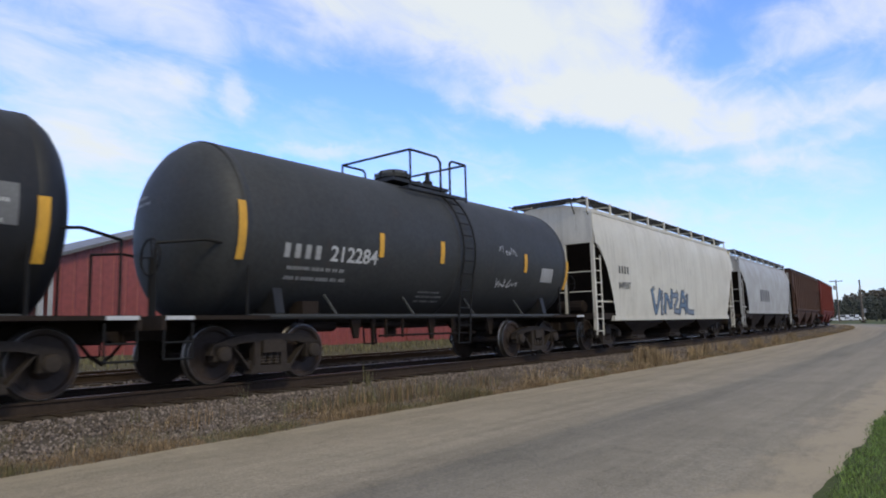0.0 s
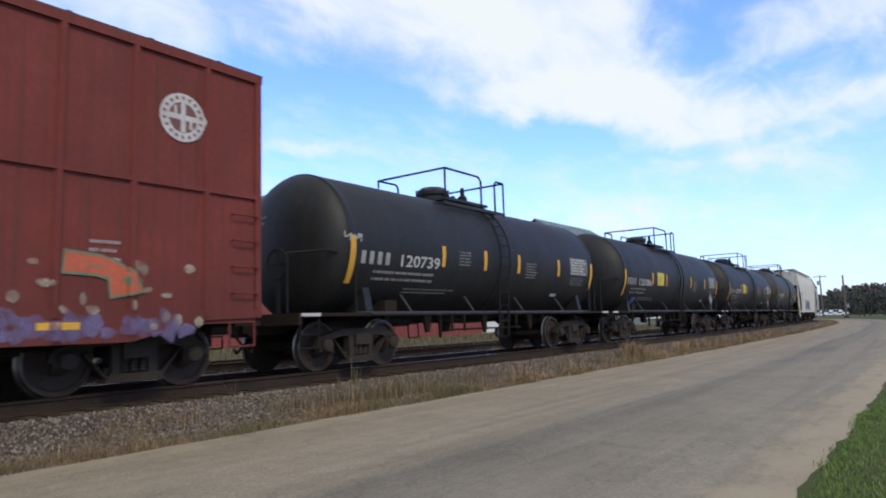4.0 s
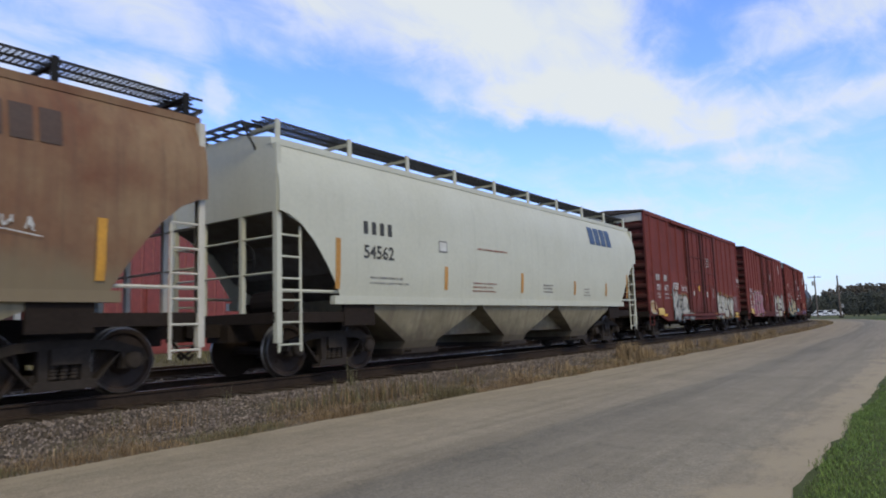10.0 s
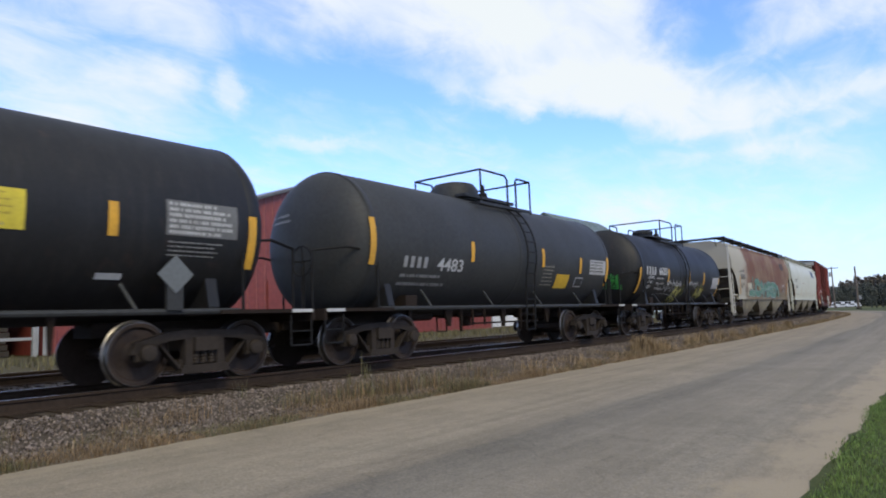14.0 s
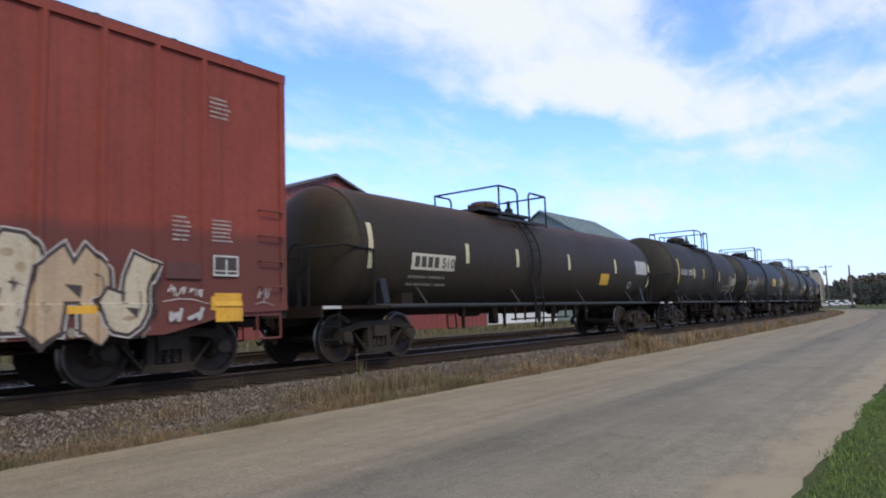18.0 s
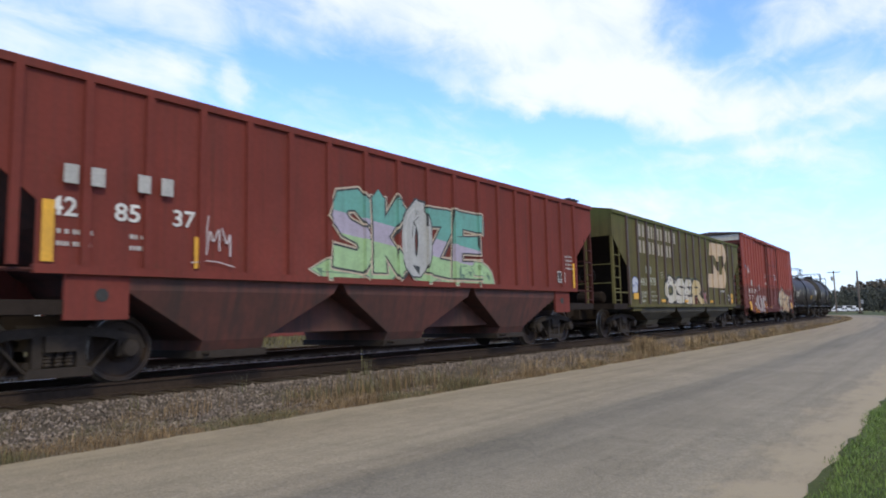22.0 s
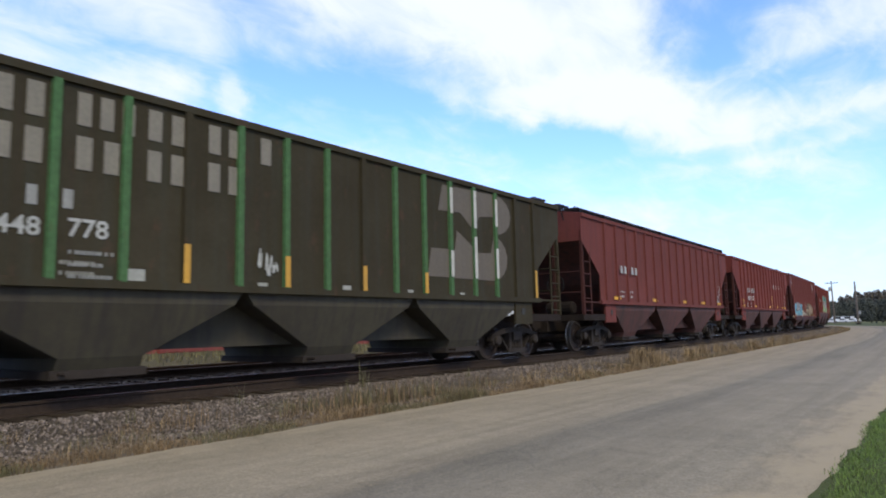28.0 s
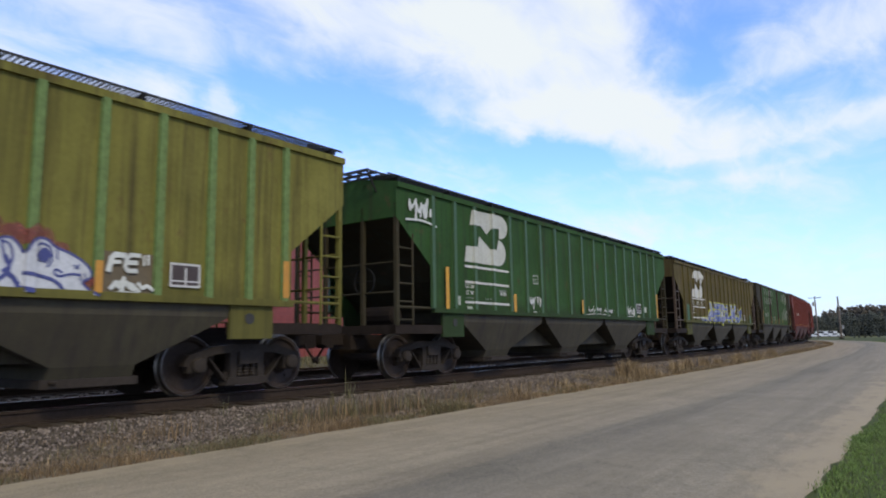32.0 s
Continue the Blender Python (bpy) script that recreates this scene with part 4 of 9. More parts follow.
def woods(name, label, mat, az0, az1, d, n, h0, h1, seed, kind="stuff"):
    """Far woodland: trunks under crowns of many small leaf clumps with gaps and an uneven skyline."""
    r = random.Random(seed)
    verts, faces = [], []

    def clump(c, s):
        k = len(verts)
        q = Euler((r.uniform(0, 6), r.uniform(0, 6), r.uniform(0, 6))).to_matrix()
        for p in ((1, 0, 0.2), (-0.5, 0.85, 0), (-0.5, -0.85, -0.2), (0.1, 0.1, 0.9), (0, -0.1, -0.8)):
            verts.append(tuple(c + q @ Vector(p) * s * r.uniform(0.7, 1.25)))
        faces.extend(((k, k + 1, k + 3), (k + 1, k + 2, k + 3), (k + 2, k, k + 3), (k + 1, k, k + 4), (k + 2, k + 1, k + 4), (k, k + 2, k + 4)))

    for i in range(n):
        az = az0 + (az1 - az0) * (i + r.random()) / n
        dd = d * r.uniform(0.9, 1.15)
        base = far_place(az, dd)
        f = (az - az0) / (az1 - az0)
        h = (h0 + (h1 - h0) * f) * r.uniform(0.90, 1.06) * (0.93 + 0.14 * noise.noise((az * 2.3, seed, 0)))
        k = len(verts)
        for z, w in ((0, 0.25), (h * 0.6, 0.12)):
            for a in range(4):
                verts.append((base.x + w * math.cos(a * 1.57), base.y + w * math.sin(a * 1.57), base.z + z))
        for a in range(4):
            faces.append((k + a, k + (a + 1) % 4, k + 4 + (a + 1) % 4, k + 4 + a))
        wide = h * r.uniform(0.26, 0.38)
        for j in range(60):
            z = r.uniform(0.04, 1.0)
            rad = wide * math.sqrt(max(0.02, 1 - ((z - 0.5) / 0.54) ** 2)) * r.uniform(0.3, 1.05)
            a = r.uniform(0, 6.28)
            clump(base + Vector((rad * math.cos(a), rad * math.sin(a), z * h)), h * r.uniform(0.045, 0.085))
    me = bpy.data.meshes.new(name)
    me.from_pydata(verts, [], faces)
    me.materials.append(mat)
    tagged(part(name, me, None, None), label, "trees", kind=kind)


woods("far_woods", "dark green woodland beyond the road bend", MAT["leaf_dark"], 14.0, -6.0, 350, 230, 9.3, 10.4, 3)
woods("hillside_woods", "brownish autumn woodland on a low hillside", MAT["leaf_brown"], 7.0, -12.0, 420, 230, 14, 26, 5)
woods("roadside_bushes", "dark green bushes at the edge of the far lawn", MAT["leaf_dark"], 5.4, -3.0, 230, 26, 1.4, 2.6, 9)
woods("distant_trees", "distant trees behind the sheds", MAT["leaf_dark"], 80.0, 60.0, 160, 50, 10, 9, 11)


# ---- marks on the cars ----
# a side maps (y, z, off) in the car's space to a point off metres proud of its skin
def flat_side(x):
    return lambda y, z, off: Vector((x + off, y, z))


def tank_side(R, zc):
    def f(y, z, off):
        a = math.asin(max(-0.99, min(0.99, (z - zc) / R)))
        return Vector(((R + off) * math.cos(a), y, zc + (R + off) * math.sin(a)))
    return f


def curved_side(prof):
    def f(y, z, off):
        for (z0, w0), (z1, w1) in zip(prof, prof[1:]):
            if z <= z1:
                break
        t = (z - z0) / (z1 - z0)
        return Vector((w0 + (w1 - w0) * t + off, y, z))
    return f


def patch(bm, side, y0, y1, z0, z1, off=0.008, mi=0, lean=0.0):
    """A painted rectangle on the skin."""
    n = max(1, int(abs(z1 - z0) / 0.08))
    rows = [[bm.verts.new(side(y + lean * (z - z0), z, off)) for y in (y0, y1)] for z in (z0 + (z1 - z0) * i / n for i in range(n + 1))]
    for a, b in zip(rows, rows[1:]):
        bm.faces.new((a[0], a[1], b[1], b[0])).material_index = mi
    return bm


def marks(car, name, side, rects, col, off=0.008, label="", ribs=()):
    """Painted rectangles: a part each, but for the lines that make up one frame or cross."""
    groups = [rects] if name in ("stencil_frame", "emblem_cross") else [[q] for q in rects]
    for g in groups:
        bm = BM()
        if ribs:
            for y0, y1, z0, z1 in g:
                bm.faces.new([bm.verts.new(p) for p in ((off, y0, z0), (off, y1, z0), (off, y1, z1), (off, y0, z1))])
            lay_on(bm, side, ribs)
        else:
            for q in g:
                patch(bm, side, *q, off=off)
        made = part(name, bm, flat_paint(*col), car, label)
    return made


def bars(car, side, y, z, w, rows, h=0.055, gap=0.05, col=(0.5, 0.48, 0.44), seed=1, name="small_lettering"):
    """Lines of stencilling too small to read: a row of short bars each."""
    r = random.Random(seed)
    bm = BM()
    h, gap = h * 0.72, gap + h * 0.28
    for k in range(rows):
        yy, zz = y, z - k * (h + gap)
        end = y + w * r.uniform(0.75, 1.0)
        while yy < end - 0.03:
            ln = min(r.uniform(0.5, 0.9) * h, end - yy)
            patch(bm, side, yy, yy + ln, zz - h, zz)
            yy += ln + h * (0.28 if r.random() < 0.8 else 0.9)
    return part(name, bm, flat_paint(*(0.7 * v for v in col)), car)


def blocks(car, side, y, z, h, n, col=(0.55, 0.53, 0.50), pitch=0.95, wide=0.50, gaps=(), name="reporting_mark"):
    """A company mark as plain solid bars, one a character."""
    for i in range(n):
        bm = BM()
        yy = y + h * pitch * i + h * sum(g for k, g in gaps if i >= k)
        patch(bm, side, yy, yy + h * wide, z, z + h)
        made = part(name, bm, flat_paint(*(0.66 * v for v in col)), car)
    return made


@lru_cache(None)
def glyphs(text):
    cu = bpy.data.curves.new("t", "FONT")
    cu.body, cu.size, cu.resolution_u, cu.offset = text, 1.0, 3, 0.018
    ob = bpy.data.objects.new("t", cu)
    scene.collection.objects.link(ob)
    bpy.context.view_layer.update()
    me = bpy.data.meshes.new_from_object(ob)
    vs = [tuple(v.co) for v in me.vertices]
    fs = [tuple(p.vertices) for p in me.polygons]
    bpy.data.objects.remove(ob)
    bpy.data.meshes.remove(me)
    xs = [v[0] for v in vs]
    ys = [v[1] for v in vs]
    return vs, fs, min(xs), max(xs), min(ys), max(ys)


def lettering(car, side, text, y, z, h, col=(0.55, 0.53, 0.50), width=None, off=0.012, name="lettering"):
    """Readable characters, h high from z, starting at y."""
    vs, fs, x0, x1, y0, y1 = glyphs(text)
    k = h / (y1 - y0)
    kx = width / (x1 - x0) if width else k * 1.05
    bm = BM()
    pv = [bm.verts.new(side(y + (a - x0) * kx, z + (b - y0) * k, off)) for a, b, _ in vs]
    for f in fs:
        try:
            bm.faces.new([pv[i] for i in f])
        except ValueError:
            pass
    return part(name, bm, flat_paint(*col), car)


# hand-drawn letterforms in the unit square, one or more brush lines each
FORMS = {
    "A": (((0.0, 0.0), (0.38, 1.0), (0.62, 1.0), (1.0, 0.0)), ((0.2, 0.34), (0.8, 0.34))),
    "B": (((0.12, 0.0), (0.12, 1.0), (0.7, 1.0), (0.86, 0.78), (0.66, 0.54), (0.14, 0.52)), ((0.6, 0.53), (0.94, 0.3), (0.76, 0.02), (0.12, 0.0))),
    "C": (((0.92, 0.7), (0.7, 0.96), (0.3, 0.98), (0.06, 0.66), (0.06, 0.32), (0.3, 0.02), (0.72, 0.02), (0.96, 0.26)),),
    "D": (((0.1, 0.0), (0.1, 1.0), (0.55, 1.0), (0.92, 0.72), (0.92, 0.28), (0.55, 0.0), (0.1, 0.0)),),
    "E": (((0.95, 0.98), (0.12, 1.0), (0.1, 0.0), (0.96, 0.02)), ((0.12, 0.5), (0.78, 0.53))),
    "F": (((0.95, 0.98), (0.12, 1.0), (0.1, 0.0)), ((0.12, 0.5), (0.78, 0.53))),
    "G": (((0.92, 0.78), (0.6, 1.0), (0.2, 0.9), (0.05, 0.5), (0.2, 0.08), (0.6, 0.0), (0.92, 0.2), (0.92, 0.46), (0.55, 0.46)),),
    "H": (((0.1, 0.0), (0.12, 1.0)), ((0.88, 0.0), (0.9, 1.0)), ((0.12, 0.48), (0.88, 0.5))),
    "I": (((0.5, 0.0), (0.46, 0.62)), ((0.5, 0.86), (0.5, 0.98))),
    "J": (((0.05, 0.3), (0.2, 0.05), (0.55, 0.0), (0.8, 0.3), (0.75, 0.7), (0.95, 1.0)),),
    "K": (((0.12, 0.0), (0.12, 1.0)), ((0.95, 1.0), (0.2, 0.48), (0.96, 0.0))),
    "L": (((0.14, 1.0), (0.08, 0.04), (0.96, 0.0)),),
    "M": (((0.02, 0.0), (0.14, 0.98), (0.5, 0.4), (0.86, 0.98), (0.98, 0.0)),),
    "N": (((0.08, 0.0), (0.12, 1.0), (0.86, 0.02), (0.94, 1.0)),),
    "O": (((0.5, 1.0), (0.14, 0.84), (0.05, 0.5), (0.14, 0.16), (0.5, 0.0), (0.86, 0.16), (0.95, 0.5), (0.86, 0.84), (0.5, 1.0)),),
    "P": (((0.12, 0.0), (0.12, 1.0), (0.7, 1.0), (0.92, 0.76), (0.7, 0.5), (0.14, 0.48)),),
    "R": (((0.1, 0.0), (0.1, 1.0), (0.72, 1.0), (0.9, 0.77), (0.7, 0.53), (0.12, 0.5)), ((0.45, 0.5), (0.96, 0.0))),
    "S": (((0.92, 0.82), (0.6, 1.0), (0.2, 0.94), (0.08, 0.72), (0.3, 0.54), (0.74, 0.44), (0.92, 0.24), (0.7, 0.03), (0.06, 0.08)),),
    "T": (((0.0, 0.94), (1.0, 1.0)), ((0.5, 0.97), (0.46, 0.0))),
    "U": (((0.08, 1.0), (0.1, 0.25), (0.35, 0.0), (0.68, 0.02), (0.9, 0.28), (0.94, 1.0)),),
    "V": (((0.04, 1.0), (0.42, 0.0), (0.58, 0.02), (0.96, 1.0)),),
    "W": (((0.0, 1.0), (0.2, 0.0), (0.5, 0.7), (0.78, 0.0), (1.0, 1.0)),),
    "X": (((0.04, 1.0), (0.96, 0.0)), ((0.94, 1.0), (0.04, 0.0))),
    "Y": (((0.04, 1.0), (0.48, 0.48), (0.44, 0.0)), ((0.96, 1.0), (0.48, 0.48))),
    "Z": (((0.06, 0.96), (0.92, 1.0), (0.08, 0.06), (0.96, 0.0)),),
    "<": (((1.0, 0.2), (0.35, 0.35), (0.0, 0.0), (0.9, 0.0)),),
    ">": (((0.0, 0.9), (0.55, 0.8), (1.0, 0.1), (0.7, 0.0)),),
}


def rounded(pts):
    """Cuts the corners of a run of points once, so that strokes bend softly."""
    out = [pts[0]]
    for (a, b), (c, d) in zip(pts, pts[1:]):
        out += [(a * 0.75 + c * 0.25, b * 0.75 + d * 0.25), (a * 0.25 + c * 0.75, b * 0.25 + d * 0.75)]
    return out + [pts[-1]]


def ribbon(bm, pts, w, off, mi, flare=0.0):
    """One even brush line as a flat strip in (off, y, z), mitred at its bends; flare widens it towards the ends."""
    run = [Vector(pts[0])]
    for p in pts[1:]:
        p = Vector(p)
        d = p - run[-1]
        if d.length < 1e-4:
            continue
        a = run[-1].copy()
        k = max(1, int(d.length / 0.14))
        run += [a + d * (i + 1) / k for i in range(k)]
    if len(run) < 2:
        return
    closed = (run[0] - run[-1]).length < 1e-3
    if not closed:
        run[0] = run[0] + (run[0] - run[1]).normalized() * w * 0.42
        run[-1] = run[-1] + (run[-1] - run[-2]).normalized() * w * 0.42
    n = len(run)
    rows = []
    for i, p in enumerate(run):
        a = run[i - 1] if i else (run[-2] if closed else None)
        b = run[i + 1] if i < n - 1 else (run[1] if closed else None)
        da = (p - a).normalized() if a is not None else (b - p).normalized()
        db = (b - p).normalized() if b is not None else da
        t = da + db
        t = t.normalized() if t.length > 0.3 else da
        nrm = Vector((-t.y, t.x))
        wide = w / 2 / max(0.62, nrm.dot(Vector((-da.y, da.x)))) * (1 + flare * (2 * abs(i / (n - 1) - 0.5)) ** 2)
        o = off + 0.0006 * i / n
        rows.append([bm.verts.new((o, p.x + nrm.x * wide * k, p.y + nrm.y * wide * k)) for k in (-1, 0, 1)])
    for u, v in zip(rows, rows[1:]):
        for k in (0, 1):
            f = bm.faces.new((u[k], v[k], v[k + 1], u[k + 1]))
            f.material_index = mi
            if f.calc_area() < 1e-7:
                bm.faces.remove(f)


def blot(bm, y, z, a, b, off, mi, r, n=10):
    """A round uneven spray dab."""
    vs = [bm.verts.new((off, y + a * math.cos(6.2832 * i / n) * r.uniform(0.8, 1.15), z + b * math.sin(6.2832 * i / n) * r.uniform(0.8, 1.15))) for i in range(n)]
    bm.faces.new(vs).material_index = mi


def lay_on(bm, side, ribs=(), half=0.05, high=0.06):
    """Takes flat spray work on to the skin of the car, over the ribs that it crosses."""
    ys = [v.co.y for v in bm.verts]
    for rib in ribs:
        if not min(ys) < rib < max(ys):
            continue
        for y in (rib - half - 0.012, rib - half, rib + half, rib + half + 0.012):
            bmesh.ops.bisect_plane(bm, geom=bm.verts[:] + bm.edges[:] + bm.faces[:], plane_co=(0, y, 0), plane_no=(0, 1, 0))
    for z in (1.095, 1.115):
        bmesh.ops.bisect_plane(bm, geom=bm.verts[:] + bm.edges[:] + bm.faces[:], plane_co=(0, 0, z), plane_no=(0, 0, 1))
    for v in bm.verts:
        up = 0.0
        for rib in ribs:
            if abs(v.co.y - rib) < half + 0.002:
                up = high
        v.co = side(v.co.y, v.co.z, v.co.x + up)
    bm.normal_update()
    bmesh.ops.reverse_faces(bm, faces=[f for f in bm.faces if f.normal.x < 0 and abs(f.normal.x) > abs(f.normal.y)])


def graffiti(car, side, letters, fills, edges, halo=None, spread=0.22, brush=0.20, soft=1, zones=(), shine=None, drop=None, ribs=(), seed=1, label="", dabs=(), bubbles=None, rib_half=0.05, splash=1.0):
    """A sprayed piece. letters: (form, y0, y1, z0, z1, fill number); edges: (colour, width) from the inside out; drop: colour of the
    letters' shadow block; halo: soft ground; zones: heights where the fill passes to the next colour; dabs: (y0, y1, z0, z1, colour, count, size) of loose spray."""
    r = random.Random(seed)
    mats, seen = [], {}

    def mi(col, spray=False):
        key = (col, spray)
        if key not in seen:
            seen[key] = len(mats)
            mats.append(spray_paint(*col) if spray else flat_paint(*col))
        return seen[key]

    bm = BM()
    pieces = []
    runs = []
    for form, y0, y1, z0, z1, f in letters:
        w = min(y1 - y0, z1 - z0)
        t = brush * (0.5 * w + 0.5 * (z1 - z0))
        sl = r.uniform(-0.06, 0.06)
        lines = []
        for line_ in FORMS[form]:
            pts = [(y0 + t / 2 + (y1 - y0 - t) * (a + sl * (b - 0.5)), z0 + t / 2 + (z1 - z0 - t) * b) for a, b in line_]
            for _ in range(soft):
                pts = rounded(pts)
            lines.append(pts)
        runs.append((lines, t, f))
    off = 0.004
    if halo:
        k = mi(halo, True)
        for lines, t, f in runs:
            for pts in lines:
                ribbon(bm, pts, t + spread, off, k)
                off += 0.0002
                for a, b in pts[::2]:
                    for _ in range(int(2 * splash + r.random())):
                        blot(bm, a + r.gauss(0, spread * 0.8), b + r.gauss(0, spread * 0.6), r.uniform(0.05, 0.16), r.uniform(0.05, 0.13), off, k, r)
                        off += 0.00002
    for y0, y1, z0, z1, col, n, size in dabs:
        k = mi(col, True)
        for _ in range(n):
            blot(bm, r.uniform(y0, y1), r.uniform(z0, z1), size * r.uniform(0.5, 1.3), size * r.uniform(0.5, 1.2), off, k, r)
            off += 0.00003
    if bubbles:
        for _ in range(9):
            p = r.choice(r.choice(runs)[0])
            a, b = r.choice(p)
            blot(bm, a, max(q[1] for q in p) + 0.02, 0.15, 0.15, off, mi(bubbles), random.Random(1), 16)
            off += 0.0002
    off = max(off, 0.010)
    if drop:
        for lines, t, f in runs:
            for pts in lines:
                for k in (1, 2):
                    ribbon(bm, [(a + 0.05 * k, b - 0.03 * k) for a, b in pts], t + 0.02, off, mi(drop))
                    off += 0.0004
    total = sum(w for _, w in edges)
    if bm.faces:
        pieces.append(("overspray", bm))
    for lines, t, f in runs:
        bm = BM()
        pieces.append(("graffiti_letter", bm))
        wide = t + 2 * total
        for col, w in edges[::-1]:
            for pts in lines:
                ribbon(bm, pts, wide, off, mi(col), 0.10)
                off += 0.0003
            wide -= 2 * w
        for pts in lines:
            ribbon(bm, pts, t, off, mi(fills[f % len(fills)]), 0.10)
            off += 0.0003
        if len(fills) > 1 and not zones:
            for pts in lines:
                for a, b in pts[1::3]:
                    if r.random() < 0.5:
                        blot(bm, a + r.uniform(-0.2, 0.2) * t, b + r.uniform(-0.2, 0.2) * t, t * r.uniform(0.15, 0.3), t * r.uniform(0.12, 0.28), off + 0.0003, mi(fills[(f + 1) % len(fills)], True), r)
            off += 0.0005
        ink = mi(edges[0][0])
        for pts in lines:
            # pointed tips on some stroke ends
            for tip, back in ((pts[0], pts[1]), (pts[-1], pts[-2])):
                if brush < 0.24 or r.random() < 0.45:
                    continue
                d = Vector((tip[0] - back[0], tip[1] - back[1])).normalized()
                q = Vector((-d.y, d.x))
                e = Vector(tip) + d * t * 0.3
                for grow, m, o in ((1.0 + 0.9 * edges[0][1] / t, ink, off - 0.0004), (0.82, mi(fills[f % len(fills)]), off + 0.0003)):
                    tri = [e + q * t * 0.72 * grow, e - q * t * 0.72 * grow, e + d * t * r.uniform(0.55, 0.8) * grow]
                    bm.faces.new([bm.verts.new((o, v.x, v.y)) for v in tri]).material_index = m
            # thin dark lines inside the fill
            if brush >= 0.28 and len(pts) > 3:
                a = r.randrange(0, max(1, len(pts) - 3))
                k = r.choice((-0.26, 0.22, 0.3))
                ribbon(bm, [(y + k * t, z - 0.1 * t) for y, z in pts[a:a + r.randrange(2, 5)]], 0.018, off + 0.0005, ink)
                y, z = pts[len(pts) // 2]
                bm.faces.new([bm.verts.new((off + 0.0009, y + t * u, z + t * v)) for u, v in ((-0.45, 0.1), (0.1, -0.42), (0.16, 0.05))]).material_index = ink
        off += 0.0012
        if shine:
            for pts in lines:
                m = max(1, len(pts) // 3)
                ribbon(bm, [(a - t * 0.22, b + t * 0.2) for a, b in pts[:m + 1]], t * 0.10, off + 0.0004, mi(shine))
                blot(bm, pts[-1][0], pts[-1][1], t * 0.16, t * 0.16, off + 0.0008, mi(shine, True), r)
            off += 0.0010
        # cuts where the strokes of a letter meet
        for pts in lines[1:]:
            a, b = pts[0]
            ribbon(bm, [(a - t * 0.2, b + t * 0.5), (a + t * 0.45, b + t * 0.55)], 0.022, off, mi(edges[0][0]))
        off += 0.0004
    made = None
    for name, bm in pieces:
        if zones and name == "graffiti_letter":
            for z in zones:
                bmesh.ops.bisect_plane(bm, geom=bm.verts[:] + bm.edges[:] + bm.faces[:], plane_co=(0, 0, z), plane_no=(0, 0.10, 1))
            first = mi(fills[0])
            order = [mi(c) for c in fills]
            for f in bm.faces:
                if f.material_index == first:
                    c = f.calc_center_median()
                    f.material_index = order[sum(c.z + 0.10 * c.y > z for z in zones)]
        lay_on(bm, side, ribs, rib_half)
        ob = part(name, bm, mats, car if made is None else made, label if made is None else "")
        if name == "overspray":
            ob["kind"] = "stuff"
        made = made or ob
    return made


def scrawl(car, side, y0, y1, z0, z1, n, col, seed=1, w=0.035, text=""):
    """A quick one-colour tag: a slanted line of looping pen strokes, or hand-drawn letters where they can be read."""
    r = random.Random(seed)
    bm = BM()
    h = z1 - z0
    step = (y1 - y0) / (len(text) or n)
    off = 0.037
    for i in range(len(text) or n):
        if text:
            lines = FORMS[text[i]]
        else:
            # one looping figure of the pen: up and down with backward swings
            m = r.randrange(4, 8)
            lines = [[(min(1.15, max(-0.1, (q + 0.5) / m + r.uniform(-0.45, 0.45))), (r.uniform(0.65, 1.05) if q % 2 == i % 2 else r.uniform(-0.05, 0.4))) for q in range(m)]]
        lo, up = r.uniform(0.0, 0.18), r.uniform(0.72, 1.0)
        for line_ in lines:
            pts = [(y0 + step * (i + 0.04 + 0.86 * a + 0.16 * b + r.uniform(-0.05, 0.05)), z0 + h * (lo + (up - lo) * b)) for a, b in line_]
            ribbon(bm, rounded(rounded(pts)) if not text else rounded(pts), w * (0.72 if text else 0.85) * r.uniform(0.7, 1.2), off, 0)
            off += 0.0005
    if not text and r.random() < 0.6:
        ribbon(bm, rounded([(y0 - 0.05, z0 - 0.02), ((y0 + y1) / 2, z0 + 0.03), (y1 + 0.05, z0 - 0.05)]), w * 0.5, off, 0)
    lay_on(bm, side)
    return part("tag", bm, flat_paint(*col), car)


def chalk_fish(car, side, y, z):
    """Faint pale fish drawn on the paint: a round body with two eyes, a fin and a tail."""
    pale = flat_paint(0.25, 0.155, 0.14)
    bm = BM()
    body = [(y - 0.05 + 0.19 * math.cos(a) , z + 0.04 + (0.14 + 0.02 * math.sin(3 * a)) * math.sin(a)) for a in (2 * math.pi * i / 18 for i in range(18))]
    for run in (body, [(y + 0.08, z - 0.02), (y + 0.36, z + 0.10), (y + 0.29, z - 0.02), (y + 0.25, z - 0.29), (y + 0.14, z - 0.10)], [(y - 0.12, z + 0.16), (y + 0.07, z + 0.15), (y + 0.02, z + 0.26), (y - 0.04, z + 0.22)]):
        bm.faces.new([bm.verts.new((0.006, a, b)) for a, b in run])
    bm.normal_update()
    bmesh.ops.triangulate(bm, faces=bm.faces[:])
    lay_on(bm, side)
    part("chalk_drawing", bm, pale, car, "faint pale chalked fish")
    r = random.Random(5)
    bm = BM()
    for dy in (-0.12, 0.01):
        blot(bm, y + dy, z + 0.11, 0.03, 0.04, 0.009, 0, r, 8)
    ribbon(bm, [(y - 0.24, z - 0.0), (y - 0.1, z - 0.03), (y + 0.02, z - 0.01)], 0.014, 0.009, 0)
    lay_on(bm, side)
    part("chalk_line", bm, flat_paint(0.10, 0.035, 0.03), car)


